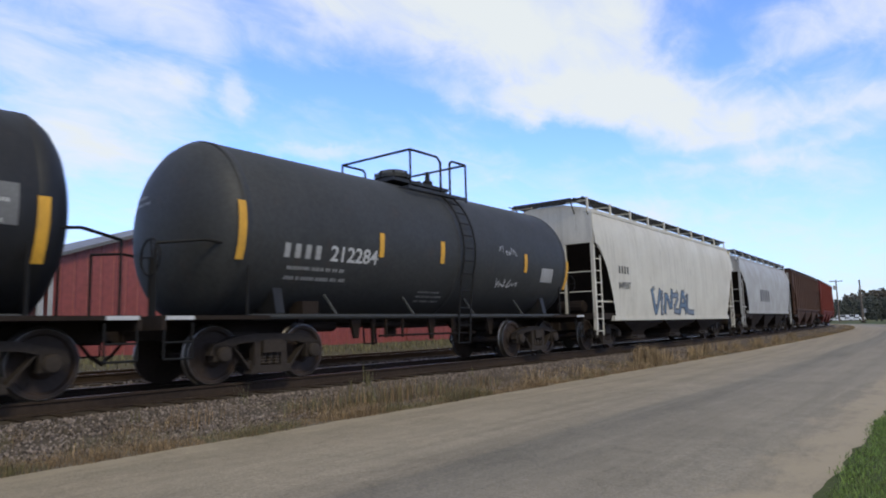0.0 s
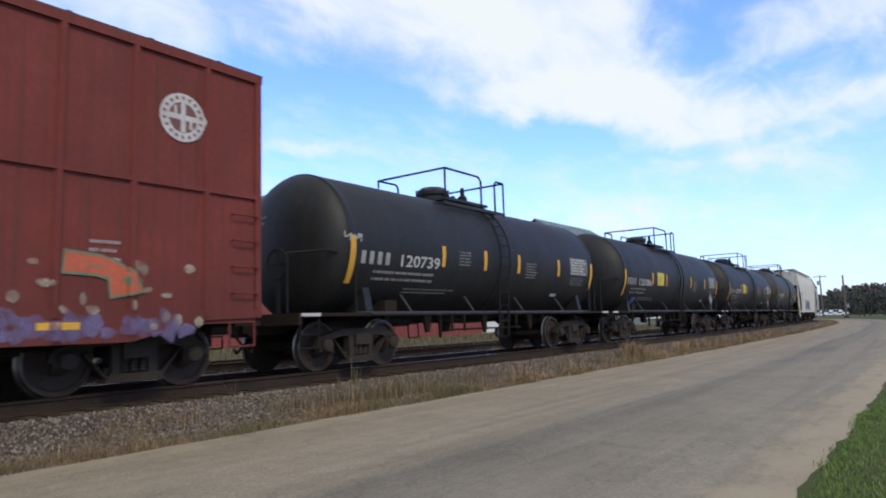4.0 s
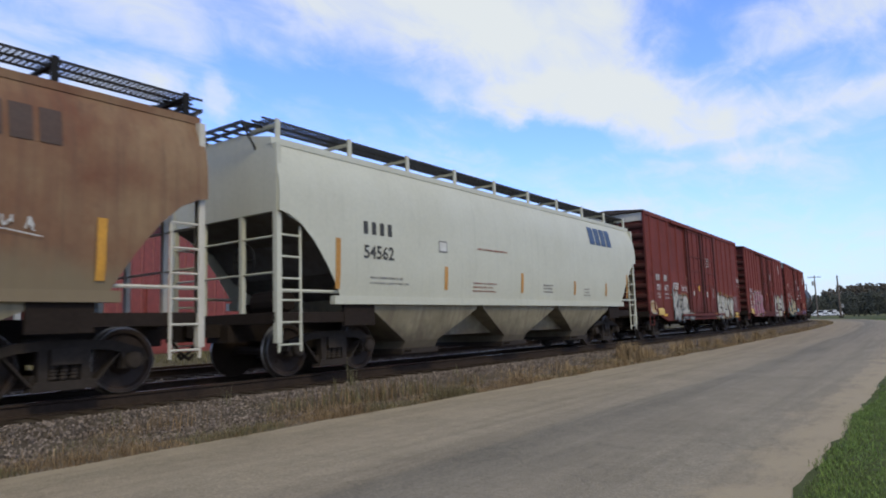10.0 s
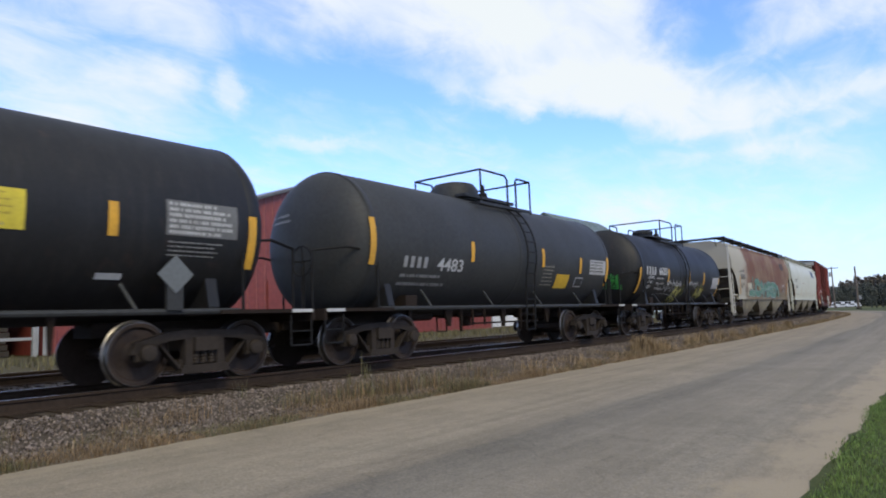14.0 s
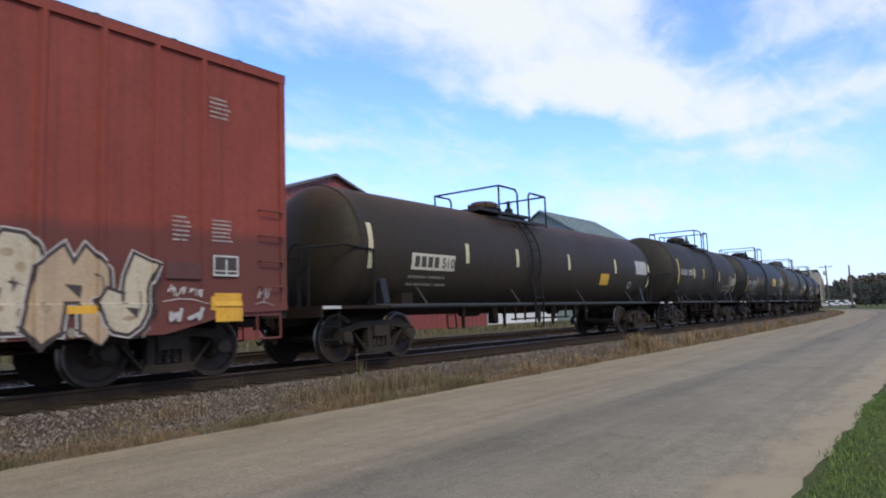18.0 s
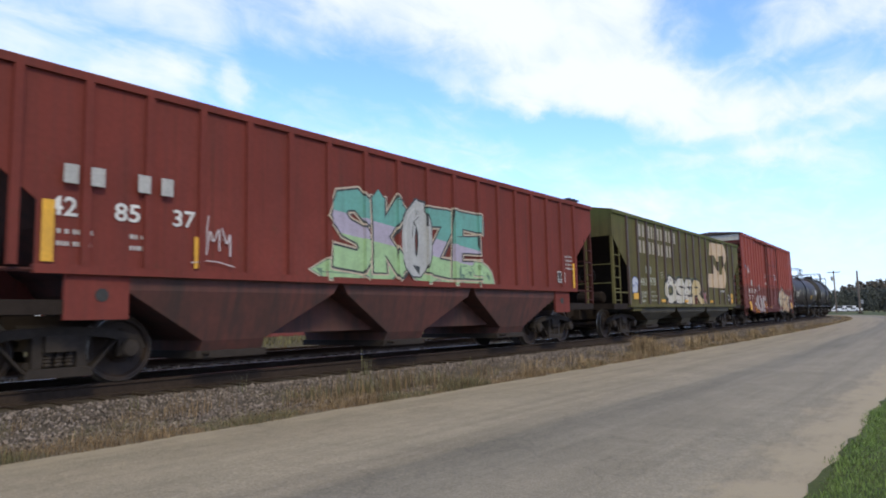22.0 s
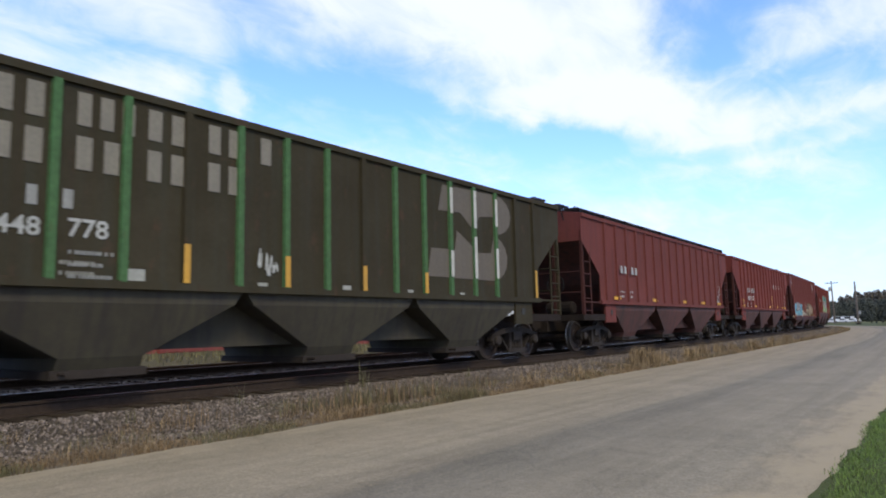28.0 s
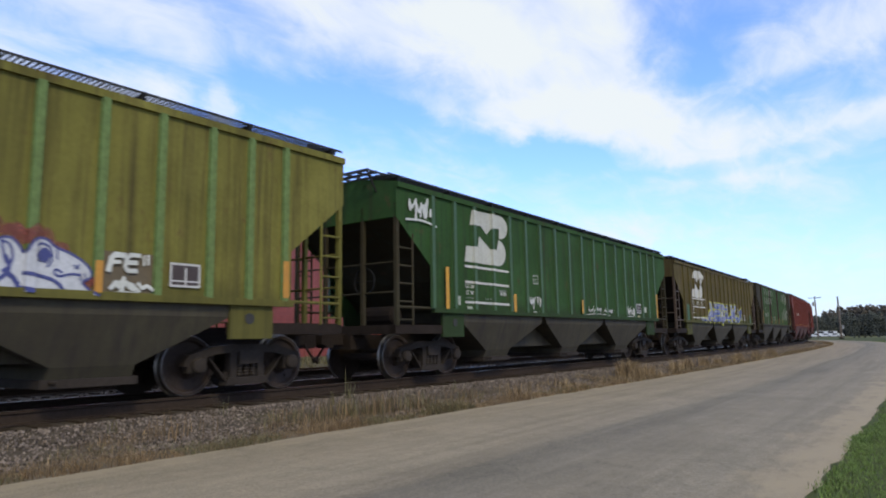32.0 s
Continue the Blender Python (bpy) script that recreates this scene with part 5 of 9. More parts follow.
def spray_creature(car, side, ribs):
    """White cartoon-like spray figure: a long snout with an eye and teeth, blue outlines and a red mist behind."""
    r = random.Random(141)
    bm = BM()
    for i in range(46):
        u = i / 45
        blot(bm, 2.1 + 1.82 * u + r.uniform(-0.05, 0.05), (2.12 if u < 0.6 else 2.12 - (u - 0.6) * 1.35) + r.uniform(-0.07, 0.06), r.uniform(0.06, 0.12), r.uniform(0.06, 0.12), 0.002 + i * 0.00004, 0, r)
    lay_on(bm, side, ribs)
    part("overspray", bm, spray_paint(0.24, 0.075, 0.06), car)
    white, blue = flat_paint(0.50, 0.51, 0.55), flat_paint(0.045, 0.055, 0.20)
    snout = [(2.2, 1.42), (2.2, 1.92), (2.42, 2.02), (2.58, 1.86), (2.74, 1.98), (2.92, 2.07), (3.03, 1.98), (3.09, 1.86), (3.15, 2.0), (3.23, 2.08), (3.34, 2.07), (3.43, 1.98), (3.6, 1.93), (3.78, 1.83), (3.88, 1.72), (3.87, 1.62), (3.76, 1.58), (3.83, 1.50), (3.95, 1.415)]
    bm = BM()
    bm.faces.new([bm.verts.new((0.008, a, b)) for a, b in snout])
    bm.normal_update()
    bmesh.ops.triangulate(bm, faces=bm.faces[:])
    lay_on(bm, side, ribs)
    part("graffiti_letter", bm, white, car, "white spray-painted cartoon head with blue outlines")
    strokes = [(snout[1:], 0.030), ([(2.62, 1.42), (2.86, 1.55), (2.96, 1.70), (2.90, 1.82)], 0.05), ([(2.85, 2.0), (2.93, 1.98), (2.98, 1.86), (2.96, 1.72), (2.90, 1.76), (2.87, 1.9), (2.85, 2.0)], 0.028), ([(2.9, 1.66), (3.03, 1.55), (3.06, 1.42)], 0.06), ([(3.10, 1.64), (3.30, 1.62), (3.48, 1.56), (3.58, 1.42)], 0.045), ([(3.08, 1.46), (3.2, 1.44), (3.3, 1.43)], 0.06),
               ([(3.22, 1.86), (3.22, 1.98), (3.29, 2.02), (3.38, 1.97), (3.41, 1.84), (3.36, 1.74)], 0.026), ([(3.45, 1.97), (3.46, 1.84)], 0.022), ([(3.52, 1.68), (3.45, 1.72), (3.43, 1.66), (3.50, 1.62), (3.62, 1.67), (3.74, 1.66)], 0.028), ([(3.66, 1.78), (3.72, 1.74)], 0.018), ([(3.72, 1.79), (3.67, 1.73)], 0.018), ([(3.74, 1.68), (3.75, 1.60)], 0.02), ([(3.80, 1.68), (3.80, 1.60)], 0.02), ([(2.3, 1.95), (2.36, 1.7), (2.52, 1.6)], 0.04)]
    bm = BM()
    for i, (pts, w) in enumerate(strokes):
        ribbon(bm, rounded(pts), w, 0.012 + i * 0.0005, 0)
    blot(bm, 3.31, 1.87, 0.075, 0.10, 0.021, 0, r)
    lay_on(bm, side, ribs)
    part("graffiti_line", bm, blue, car, "dark blue sprayed outlines")


YEL = (0.62, 0.33, 0.03)
WHT = (0.56, 0.55, 0.52)


# ---- running gear, built once and shared ----
def wheel_mesh():
    bm = BM()
    # outer face at +x, flange at -x
    prof = [(-0.075, 0.10), (-0.075, 0.40), (-0.070, 0.485), (-0.045, 0.487), (-0.030, 0.462), (0.062, 0.452), (0.066, 0.440), (0.060, 0.385), (0.015, 0.36), (0.010, 0.20), (0.045, 0.16), (0.065, 0.15), (0.066, 0.05)]
    lathe_x(bm, prof, 32, [0, 0, 0, 1, 1, 1, 0, 0, 0, 0, 0, 0])
    for k in range(3):
        a = k * 2.0944
        rod(bm, (0.02, 0.27 * math.cos(a), 0.27 * math.sin(a)), (0.035, 0.27 * math.cos(a), 0.27 * math.sin(a)), 0.03, 8)
    return to_mesh(bm, [MAT["wheelmat"], MAT["tread"]], "wheel", True)


def frame_mesh():
    """Cast side frame: bowed top chord, tension bar, columns, journal jaws and spring nest."""
    bm = BM()
    a, b = -0.075, 0.075
    top = [(-1.12, 0.46), (-1.05, 0.62), (-0.62, 0.74), (-0.2, 0.77), (0.2, 0.77), (0.62, 0.74), (1.05, 0.62), (1.12, 0.46), (1.0, 0.44), (0.92, 0.53), (0.58, 0.62), (0.2, 0.65), (-0.2, 0.65), (-0.58, 0.62), (-0.92, 0.53), (-1.0, 0.44)]
    n = len(top)
    h = n // 2
    for i in range(h - 1):
        prism_x(bm, [top[i], top[i + 1], top[n - 2 - i], top[n - 1 - i]][::-1], a, b)
    for s in (1, -1):
        def q(pts):
            return [(s * y, z) for y, z in pts][::s]
        prism_x(bm, q([(0.62, 0.50), (0.74, 0.60), (0.42, 0.22), (0.32, 0.16)][::-1]), a, b)
        prism_x(bm, q([(0.20, 0.20), (0.32, 0.20), (0.32, 0.66), (0.20, 0.66)]), a, b)
        prism_x(bm, q([(0.74, 0.36), (1.06, 0.36), (1.06, 0.60), (0.74, 0.60)]), a, b)
    prism_x(bm, [(-0.42, 0.14), (0.42, 0.14), (0.36, 0.26), (-0.36, 0.26)], a - 0.02, b + 0.03)
    return to_mesh(bm, MAT["truckmat"], "side_frame")


def spring_mesh():
    bm = BM()
    lathe_z(bm, [(0.27 + k * 0.0225, 0.045 + 0.013 * (k % 2)) for k in range(11)], 0, 0, 8)
    return to_mesh(bm, MAT["truckmat"], "spring")


def bearing_mesh():
    bm = BM()
    lathe_x(bm, [(-0.12, 0.11), (0.09, 0.125), (0.12, 0.10), (0.13, 0.045)], 14)
    return to_mesh(bm, MAT["truckmat"], "bearing", True)


def bolster_mesh():
    bm = BM()
    box(bm, -1.12, 1.12, -0.19, 0.19, 0.46, 0.66)
    box(bm, -0.35, 0.35, -0.25, 0.25, 0.60, 0.80)
    rod(bm, (-1.0, 0.35, 0.3), (1.0, 0.35, 0.3), 0.05)
    rod(bm, (-1.0, -0.35, 0.3), (1.0, -0.35, 0.3), 0.05)
    return to_mesh(bm, MAT["truckmat"], "bolster")


def axle_mesh():
    bm = BM()
    lathe_x(bm, [(-1.0, 0.07), (-0.6, 0.085), (0.6, 0.085), (1.0, 0.07)], 10)
    return to_mesh(bm, MAT["wheelmat"], "axle")


WHEEL, FRAME, SPRING, BEARING, BOLSTER, AXLE = wheel_mesh(), frame_mesh(), spring_mesh(), bearing_mesh(), bolster_mesh(), axle_mesh()


def coupler_mesh():
    bm = BM()
    box(bm, -0.09, 0.09, -0.55, 0.10, 0.72, 0.94)
    prism_x(bm, [(0.10, 0.66), (0.30, 0.66), (0.36, 0.72), (0.36, 0.94), (0.30, 1.0), (0.10, 1.0)], -0.16, 0.10)
    prism_x(bm, [(0.30, 0.70), (0.46, 0.74), (0.46, 0.92), (0.30, 0.96)], -0.20, -0.04)
    bent(bm, [(0.25, -0.1, 0.75), (0.27, 0.1, 0.5), (0.2, 0.3, 0.38), (0.1, 0.42, 0.45)], 0.025)
    return to_mesh(bm, MAT["under"], "coupler")


COUPLER = coupler_mesh()


def brake_wheel_mesh():
    bm = BM()
    n = 14
    ring = [(0.28 * math.cos(2 * math.pi * i / n), 0.0, 0.28 * math.sin(2 * math.pi * i / n)) for i in range(n + 1)]
    bent(bm, ring, 0.018, 5)
    for i in range(4):
        a = i * math.pi / 2
        rod(bm, (0, 0.03, 0), (0.28 * math.cos(a), 0, 0.28 * math.sin(a)), 0.014, 5)
    return to_mesh(bm, MAT["pipe"], "brake_wheel")


BRAKE_WHEEL = brake_wheel_mesh()


WHEELS = []


def running_gear(car, tc, sill_half, wide=0.35):
    """Two trucks tc apart, the centre sill and a coupler at each end."""
    for y in (-tc / 2, tc / 2):
        t = part("truck", BOLSTER, None, car, at=(0, y, 0))
        for x in (-1, 1):
            part("side_frame", FRAME, None, t, at=(x * 0.99, 0, 0))
            for sy in (-0.13, 0.0, 0.13):
                part("spring", SPRING, None, t, at=(x * 1.02, sy, 0))
            for wy in (-0.889, 0.889):
                m = Matrix.Translation((x * 0.745, wy, 0.455))
                WHEELS.append((part("wheel", WHEEL, None, t, at=m if x > 0 else m @ pose(0, 0, 0, 0, 0, 180)), y + wy))
                m = Matrix.Translation((x * 1.02, wy, 0.46))
                part("bearing", BEARING, None, t, at=m if x > 0 else m @ pose(0, 0, 0, 0, 0, 180))
        for wy in (-0.889, 0.889):
            part("axle", AXLE, None, t, at=(0, wy, 0.455))
    part("coupler", COUPLER, None, car, at=(0, sill_half, 0))
    part("coupler", COUPLER, None, car, at=pose(0, -sill_half, 0, 0, 0, 180))


def ladder(car, x, y0, y1, z0, z1, mat, step=0.38, r=0.022, name="ladder", across="y", first=None):
    """Two stiles and rungs, along the side (across y) or the end (across x)."""
    bm = BM()
    P = (lambda a, z: (x, a, z)) if across == "y" else (lambda a, z: (a, x, z))
    for a in (y0, y1):
        rod(bm, P(a, z0), P(a, z1), r)
    z = z0 + (0.12 if first is None else first)
    while z < z1:
        rod(bm, P(y0, z), P(y1, z), r * 0.8)
        z += step
    return part(name, bm, mat, car)


# ---- box car ----
def boxcar(car, L, paint, end_paint, ribs, door, doors=1, belt=None, end_ribs=9, top=4.87, white_band=True, lower=0.68):
    hw, hl = 1.46, L / 2
    bm = BM()
    # shell with a hollow floor: sides, floor, shallow roof
    prism_y(bm, [(-hw, lower + 0.22), (hw, lower + 0.22), (hw, top - 0.12), (-hw, top - 0.12)], -hl + 0.10, hl - 0.10)
    part("body", bm, paint, car)
    for s in (1, -1):
        bm = BM()
        pts = [(-hl, 0.98), (-hl + 1.0, 0.95), (-hl + 2.1, lower), (hl - 2.1, lower), (hl - 1.0, 0.95), (hl, 0.98), (hl, 1.10), (-hl, 1.10)]
        prism_x(bm, pts, min(s * (hw - 0.02), s * (hw + 0.035)), max(s * (hw - 0.02), s * (hw + 0.035)))
        part("side_sill", bm, paint, car)
        bm = BM()
        box(bm, min(s * (hw - 0.01), s * (hw + 0.05)), max(s * (hw - 0.01), s * (hw + 0.05)), -hl, hl, top - 0.13, top)
        part("top_chord", bm, paint, car)
    rib = BM()
    prism_y_pts = [(0, 0), (0.055, 0.03), (0.055, 0.09), (0, 0.12)]
    a = [rib.verts.new((x, y - 0.06, 1.0)) for x, y in prism_y_pts]
    b = [rib.verts.new((x, y - 0.06, top - 0.12)) for x, y in prism_y_pts]
    for i in range(3):
        rib.faces.new((a[i], a[i + 1], b[i + 1], b[i]))
    rib.faces.new(a[::-1]), rib.faces.new(b)
    rib = to_mesh(rib, paint, "rib")
    d0, d1 = door
    for y in ribs:
        part("rib", rib, None, car, at=(hw, y, 0))
        part("rib", rib, None, car, at=pose(-hw, y, 0, 0, 0, 180))
    for y in (-hl + 0.06, hl - 0.06):
        for s in (1, -1):
            bm = BM()
            bevel_box(bm, min(s * (hw - 0.05), s * (hw + 0.045)), max(s * (hw - 0.05), s * (hw + 0.045)), y - 0.06, y + 0.06, 0.98, top)
            part("corner_post", bm, paint, car)
    if belt:
        spans = [(-hl + 0.1, d0), (d1, hl - 0.1)]
        for y0, y1 in spans:
            bm = BM()
            box(bm, hw, hw + 0.045, y0, y1, belt - 0.035, belt + 0.035)
            part("belt_rail", bm, paint, car)
    # doors
    dw = (d1 - d0) / doors
    for s in (1, -1):
        for k in range(doors):
            bm = BM()
            y0, y1 = d0 + k * dw + 0.02, d0 + (k + 1) * dw - 0.02
            xs = sorted((s * (hw + 0.01), s * (hw + 0.06)))
            box(bm, *xs, y0, y1, 0.98, top - 0.2)
            dr = part("door", bm, paint, car)
            xo = sorted((s * (hw + 0.0605), s * (hw + 0.095)))
            bar = BM()
            box(bar, *xo, y0, y1, 0, 0.06)
            bar = to_mesh(bar, paint, "door_bar")
            for z in (1.02, 2.22, 2.82, 3.47, top - 0.28):
                part("door_bar", bar, None, dr, at=(0, 0, z))
            post = BM()
            box(post, *sorted((s * (hw + 0.0605), s * (hw + 0.10))), 0, 0.07, 1.0, top - 0.22)
            # outer posts take the darker red as painted shadow lines of the door
            edge, post = to_mesh(post.copy(), MAT["box_red_dark"], "door_post"), to_mesh(post, paint, "door_post")
            for f in (0.0, 0.20, 0.46, 0.80, 1.0):
                part("door_post", edge if f in (0.0, 1.0) else post, None, dr, at=(0, y0 + (y1 - y0 - 0.07) * f, 0))
            bm = BM()
            box(bm, *sorted((s * (hw + 0.0605), s * (hw + 0.085))), y0 + (y1 - y0) * 0.50, y0 + (y1 - y0) * 0.76, 1.25, 1.95)
            part("door_panel", bm, paint, dr)
            xr = s * (hw + 0.12)
            for y in (y0 + 0.25, y1 - 0.3):
                bm = BM()
                rod(bm, (xr, y, 0.95), (xr, y, top - 0.2), 0.022)
                part("lock_rod", bm, end_paint, dr)
            bm = BM()
            box(bm, *sorted((s * (hw + 0.09), s * (hw + 0.14))), (y0 + y1) / 2 - 0.1, (y0 + y1) / 2 + 0.1, 1.6, 2.1)
            part("latch", bm, paint, dr)
        bm = BM()
        box(bm, *sorted((s * (hw + 0.03), s * (hw + 0.13))), d0 - 1.2, d1 + 1.2, 0.84, 0.93)
        part("door_track", bm, paint, car)
        bm = BM()
        box(bm, *sorted((s * (hw + 0.05), s * (hw + 0.13))), d0 - dw * 0.8, d1 + 0.2, top - 0.17, top - 0.06)
        part("door_track", bm, paint, car)
    # roof
    bm = BM()
    prism_y(bm, [(-hw - 0.03, top - 0.02), (hw + 0.03, top - 0.02), (hw + 0.03, top + 0.03), (0, top + 0.16), (-hw - 0.03, top + 0.03)], -hl - 0.02, hl + 0.02)
    for i in range(int(L / 1.1)):
        y = -hl + 0.6 + i * 1.1
        prism_y(bm, [(-hw, top + 0.03), (hw, top + 0.03), (hw, top + 0.06), (0, top + 0.19), (-hw, top + 0.06)], y, y + 0.07)
    part("roof", bm, MAT["roofmat"], car)
    # corrugated ends
    for s in (1, -1):
        bm = BM()
        z0, z1 = 1.0, top - 0.42
        n = end_ribs
        dz = (z1 - z0) / n
        prof = [(0.0, z0)]
        for i in range(n):
            z = z0 + i * dz
            prof += [(0.0, z + dz * 0.30), (0.07, z + dz * 0.45), (0.09, z + dz * 0.62), (0.07, z + dz * 0.78), (0.0, z + dz * 0.92)]
        prof += [(0.0, top - 0.02)]
        for (d, z), (e, w) in zip(prof, prof[1:]):
            f = [(-hw + 0.06, s * (hl - 0.10 + d), z), (hw - 0.06, s * (hl - 0.10 + d), z), (hw - 0.06, s * (hl - 0.10 + e), w), (-hw + 0.06, s * (hl - 0.10 + e), w)]
            bm.faces.new([bm.verts.new(p) for p in (f if s < 0 else f[::-1])])
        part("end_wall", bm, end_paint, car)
        if white_band:
            bm = BM()
            box(bm, -hw + 0.08, hw - 0.08, *sorted((s * (hl - 0.09), s * (hl - 0.075))), top - 0.36, top - 0.05)
            part("end_band", bm, MAT["white_worn"], car)
        bm = BM()
        box(bm, -hw + 0.02, hw - 0.02, *sorted((s * (hl - 0.45), s * (hl + 0.02))), 0.86, 1.06)
        part("end_sill", bm, MAT["under"], car)
        ladder(car, s * (hl + 0.10), -hw + 0.05, -hw + 0.48, 1.05, 2.4, MAT["under"], across="x", name="end_ladder")
        # steps under the corner
        for x in (-1, 1):
            bm = BM()
            bent(bm, [(x * (hw - 0.02), s * (hl - 0.10), 0.98), (x * (hw - 0.02), s * (hl - 0.10), 0.55), (x * (hw - 0.02), s * (hl - 0.55), 0.55), (x * (hw - 0.02), s * (hl - 0.55), 0.98)], 0.02)
            part("corner_step", bm, paint, car)
        bm = BM()
        bent(bm, [(hw + 0.03, s * (hl - 0.12), 0), (hw + 0.10, s * (hl - 0.12), 0), (hw + 0.10, s * (hl - 0.55), 0), (hw + 0.03, s * (hl - 0.55), 0)], 0.014)
        me = to_mesh(bm, paint, "grab_iron")
        for z in (1.35, 1.75, 2.15, 2.55):
            part("grab_iron", me, None, car, at=(0, 0, z))
    part("brake_wheel", BRAKE_WHEEL, None, car, at=(0.7, -hl - 0.16, 2.1))
    bm = BM()
    box(bm, -0.32, 0.32, -hl + 0.1, hl - 0.1, 0.54, 0.95)
    for i in range(9):
        y = -hl + 1.2 + i * (L - 2.4) / 8
        box(bm, -hw + 0.05, hw - 0.05, y - 0.06, y + 0.06, 0.74, 0.92)
    part("underframe", bm, MAT["under"], car)
    for y, w, d in ((-4.6, 0.5, 0.50), (-3.1, 0.12, 0.42), (-2.2, 0.7, 0.55), (0.2, 0.12, 0.40), (2.4, 0.35, 0.46), (3.3, 0.10, 0.42), (4.3, 0.6, 0.55)):
        bm = BM()
        prism_x(bm, [(y, 0.92), (y + w * 0.2, d), (y + w * 0.8, d), (y + w, 0.92)][::-1], 0.70, 0.78)
        part("brake_hanger", bm, MAT["under"], car)
    for x, z in ((0.85, 0.62), (0.6, 0.52)):
        bm = BM()
        rod(bm, (x, -hl + 2.6, z), (x, hl - 2.6, z), 0.028)
        part("brake_rod", bm, MAT["under"], car)
    bm = BM()
    lathe_x(bm, [(-0.9, 0.16), (-0.85, 0.2), (-0.15, 0.2), (-0.1, 0.16)], 12)
    bmesh.ops.translate(bm, verts=bm.verts, vec=(0.9, 1.0, 0.62))
    part("air_tank", bm, MAT["under"], car)
    running_gear(car, L - 3.6, hl + 0.46)


# ---- covered hopper ----
def hopper(car, L, paint, rib_mat, ribs, zb=1.42, top=4.15, curved=None, walk=True, post_mat=None, tri=(3.25, 2.28, 1.20), sill_mat=None, pocket_mat=None, pockets=3, deep=0.36, cut_mat=None, rib_w=0.10, endp=True, dull=(), end_walk=0.95):
    """Three-pocket grain car: ribbed or smooth sides, sloped ends behind open ladder bays, pockets below."""
    hl = L / 2
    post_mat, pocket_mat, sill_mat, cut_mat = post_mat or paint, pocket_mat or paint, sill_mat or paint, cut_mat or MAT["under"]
    za, zm, run = tri
    prof = curved or [(zb, 1.47), (top, 1.47)]
    levels = [(zb, hl - 2.15), (zm - 0.25, hl - 1.42), (zm + 0.3, hl - 0.95), (za, hl - 0.06), (za + 0.01, hl - 0.02), (top - 0.3, hl - 0.02), (top, hl - 0.02)]
    sd = curved_side(prof)
    if curved:
        extra = [z for z, _ in prof if all(abs(z - l[0]) > 0.05 for l in levels)]
        zs = sorted({l[0] for l in levels} | set(extra))
    else:
        zs = [l[0] for l in levels]
    def ext(z):
        for (a, e), (b, g) in zip(levels, levels[1:]):
            if z <= b:
                return e + (g - e) * (z - a) / (b - a)
        return levels[-1][1]
    bm = BM()
    loops = []
    for z in zs:
        w = sd(0, z, 0).x
        e = ext(z)
        loops.append([bm.verts.new(p) for p in ((w, -e, z), (w, e, z), (-w, e, z), (-w, -e, z))])
    for a, b in zip(loops, loops[1:]):
        for i in range(4):
            f = bm.faces.new((a[i], a[(i + 1) % 4], b[(i + 1) % 4], b[i]))
            # sloped end sheets get cut_mat, a darker material that carries the bay's shade
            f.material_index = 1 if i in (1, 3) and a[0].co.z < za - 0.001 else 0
    bm.faces.new(loops[0][::-1]), bm.faces.new(loops[-1])
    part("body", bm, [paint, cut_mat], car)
    # side sheets carry on past the slope, cut to a triangle at each end
    for s in (1, -1):
        bm = BM()
        if not curved:
            pts = [(-hl, za), (-hl + run, zm), (-hl + run, zb), (hl - run, zb), (hl - run, zm), (hl, za), (hl, top), (-hl, top)]
            prism_x(bm, pts, *sorted((s * 1.475, s * 1.50)))
        else:
            cols = [-hl, -hl + 0.2, -hl + 0.45, -hl + 0.75, -hl + 1.05, -hl + 1.25, -hl + 1.4, hl - 1.4, hl - 1.25, hl - 1.05, hl - 0.75, hl - 0.45, hl - 0.2, hl]
            def low(y):
                d = hl - abs(y)
                return zb if d >= 1.39 else max(zb, za - (za - zb) * (d / 1.4) ** 1.8)
            grid = []
            for y in cols:
                lo = low(y)
                grid.append([bm.verts.new((s * (sd(0, lo + (top - lo) * k / 9, 0.03).x), y, lo + (top - lo) * k / 9)) for k in range(10)])
            for a, b in zip(grid, grid[1:]):
                for k in range(9):
                    q = (a[k], b[k], b[k + 1], a[k + 1])
                    bm.faces.new(q if s > 0 else q[::-1])
        part("side_sheet", bm, paint, car, smooth=bool(curved))
        bm = BM()
        x0, x1 = sorted((s * 1.44, s * 1.56))
        if curved:
            box(bm, x0, x1, -hl + 1.25, hl - 1.25, zb - 0.13, zb + 0.02)
        else:
            box(bm, x0, x1, -hl + run - 0.02, hl - run + 0.02, zb - 0.04, zb + 0.07)
        part("side_sill", bm, sill_mat, car)
        bm = BM()
        if curved:
            x0, x1 = sorted((s * (sd(0, top, 0).x - 0.05), s * (sd(0, top, 0).x + 0.09)))
        else:
            x0, x1 = sorted((s * 1.44, s * 1.55))
        box(bm, x0, x1, -hl, hl, top - 0.09, top + 0.02)
        part("top_chord", bm, paint, car)
    if ribs:
        rib = BM()
        w = rib_w / 2
        pr = [(0, -w - 0.01), (0.06, -w), (0.06, w), (0, w + 0.01)]
        a = [rib.verts.new((x, y, zb + 0.05)) for x, y in pr]
        b = [rib.verts.new((x, y, top - 0.08)) for x, y in pr]
        for i in range(3):
            rib.faces.new((a[i], a[i + 1], b[i + 1], b[i]))
        rib.faces.new(b)
        worn, rib = to_mesh(rib.copy(), paint, "rib"), to_mesh(rib, rib_mat, "rib")
        for i, y in enumerate(ribs):
            part("rib", worn if i in dull else rib, None, car, at=(1.50, y, 0))
            part("rib", worn if i in dull else rib, None, car, at=pose(-1.50, y, 0, 0, 0, 180))
    # roof
    bm = BM()
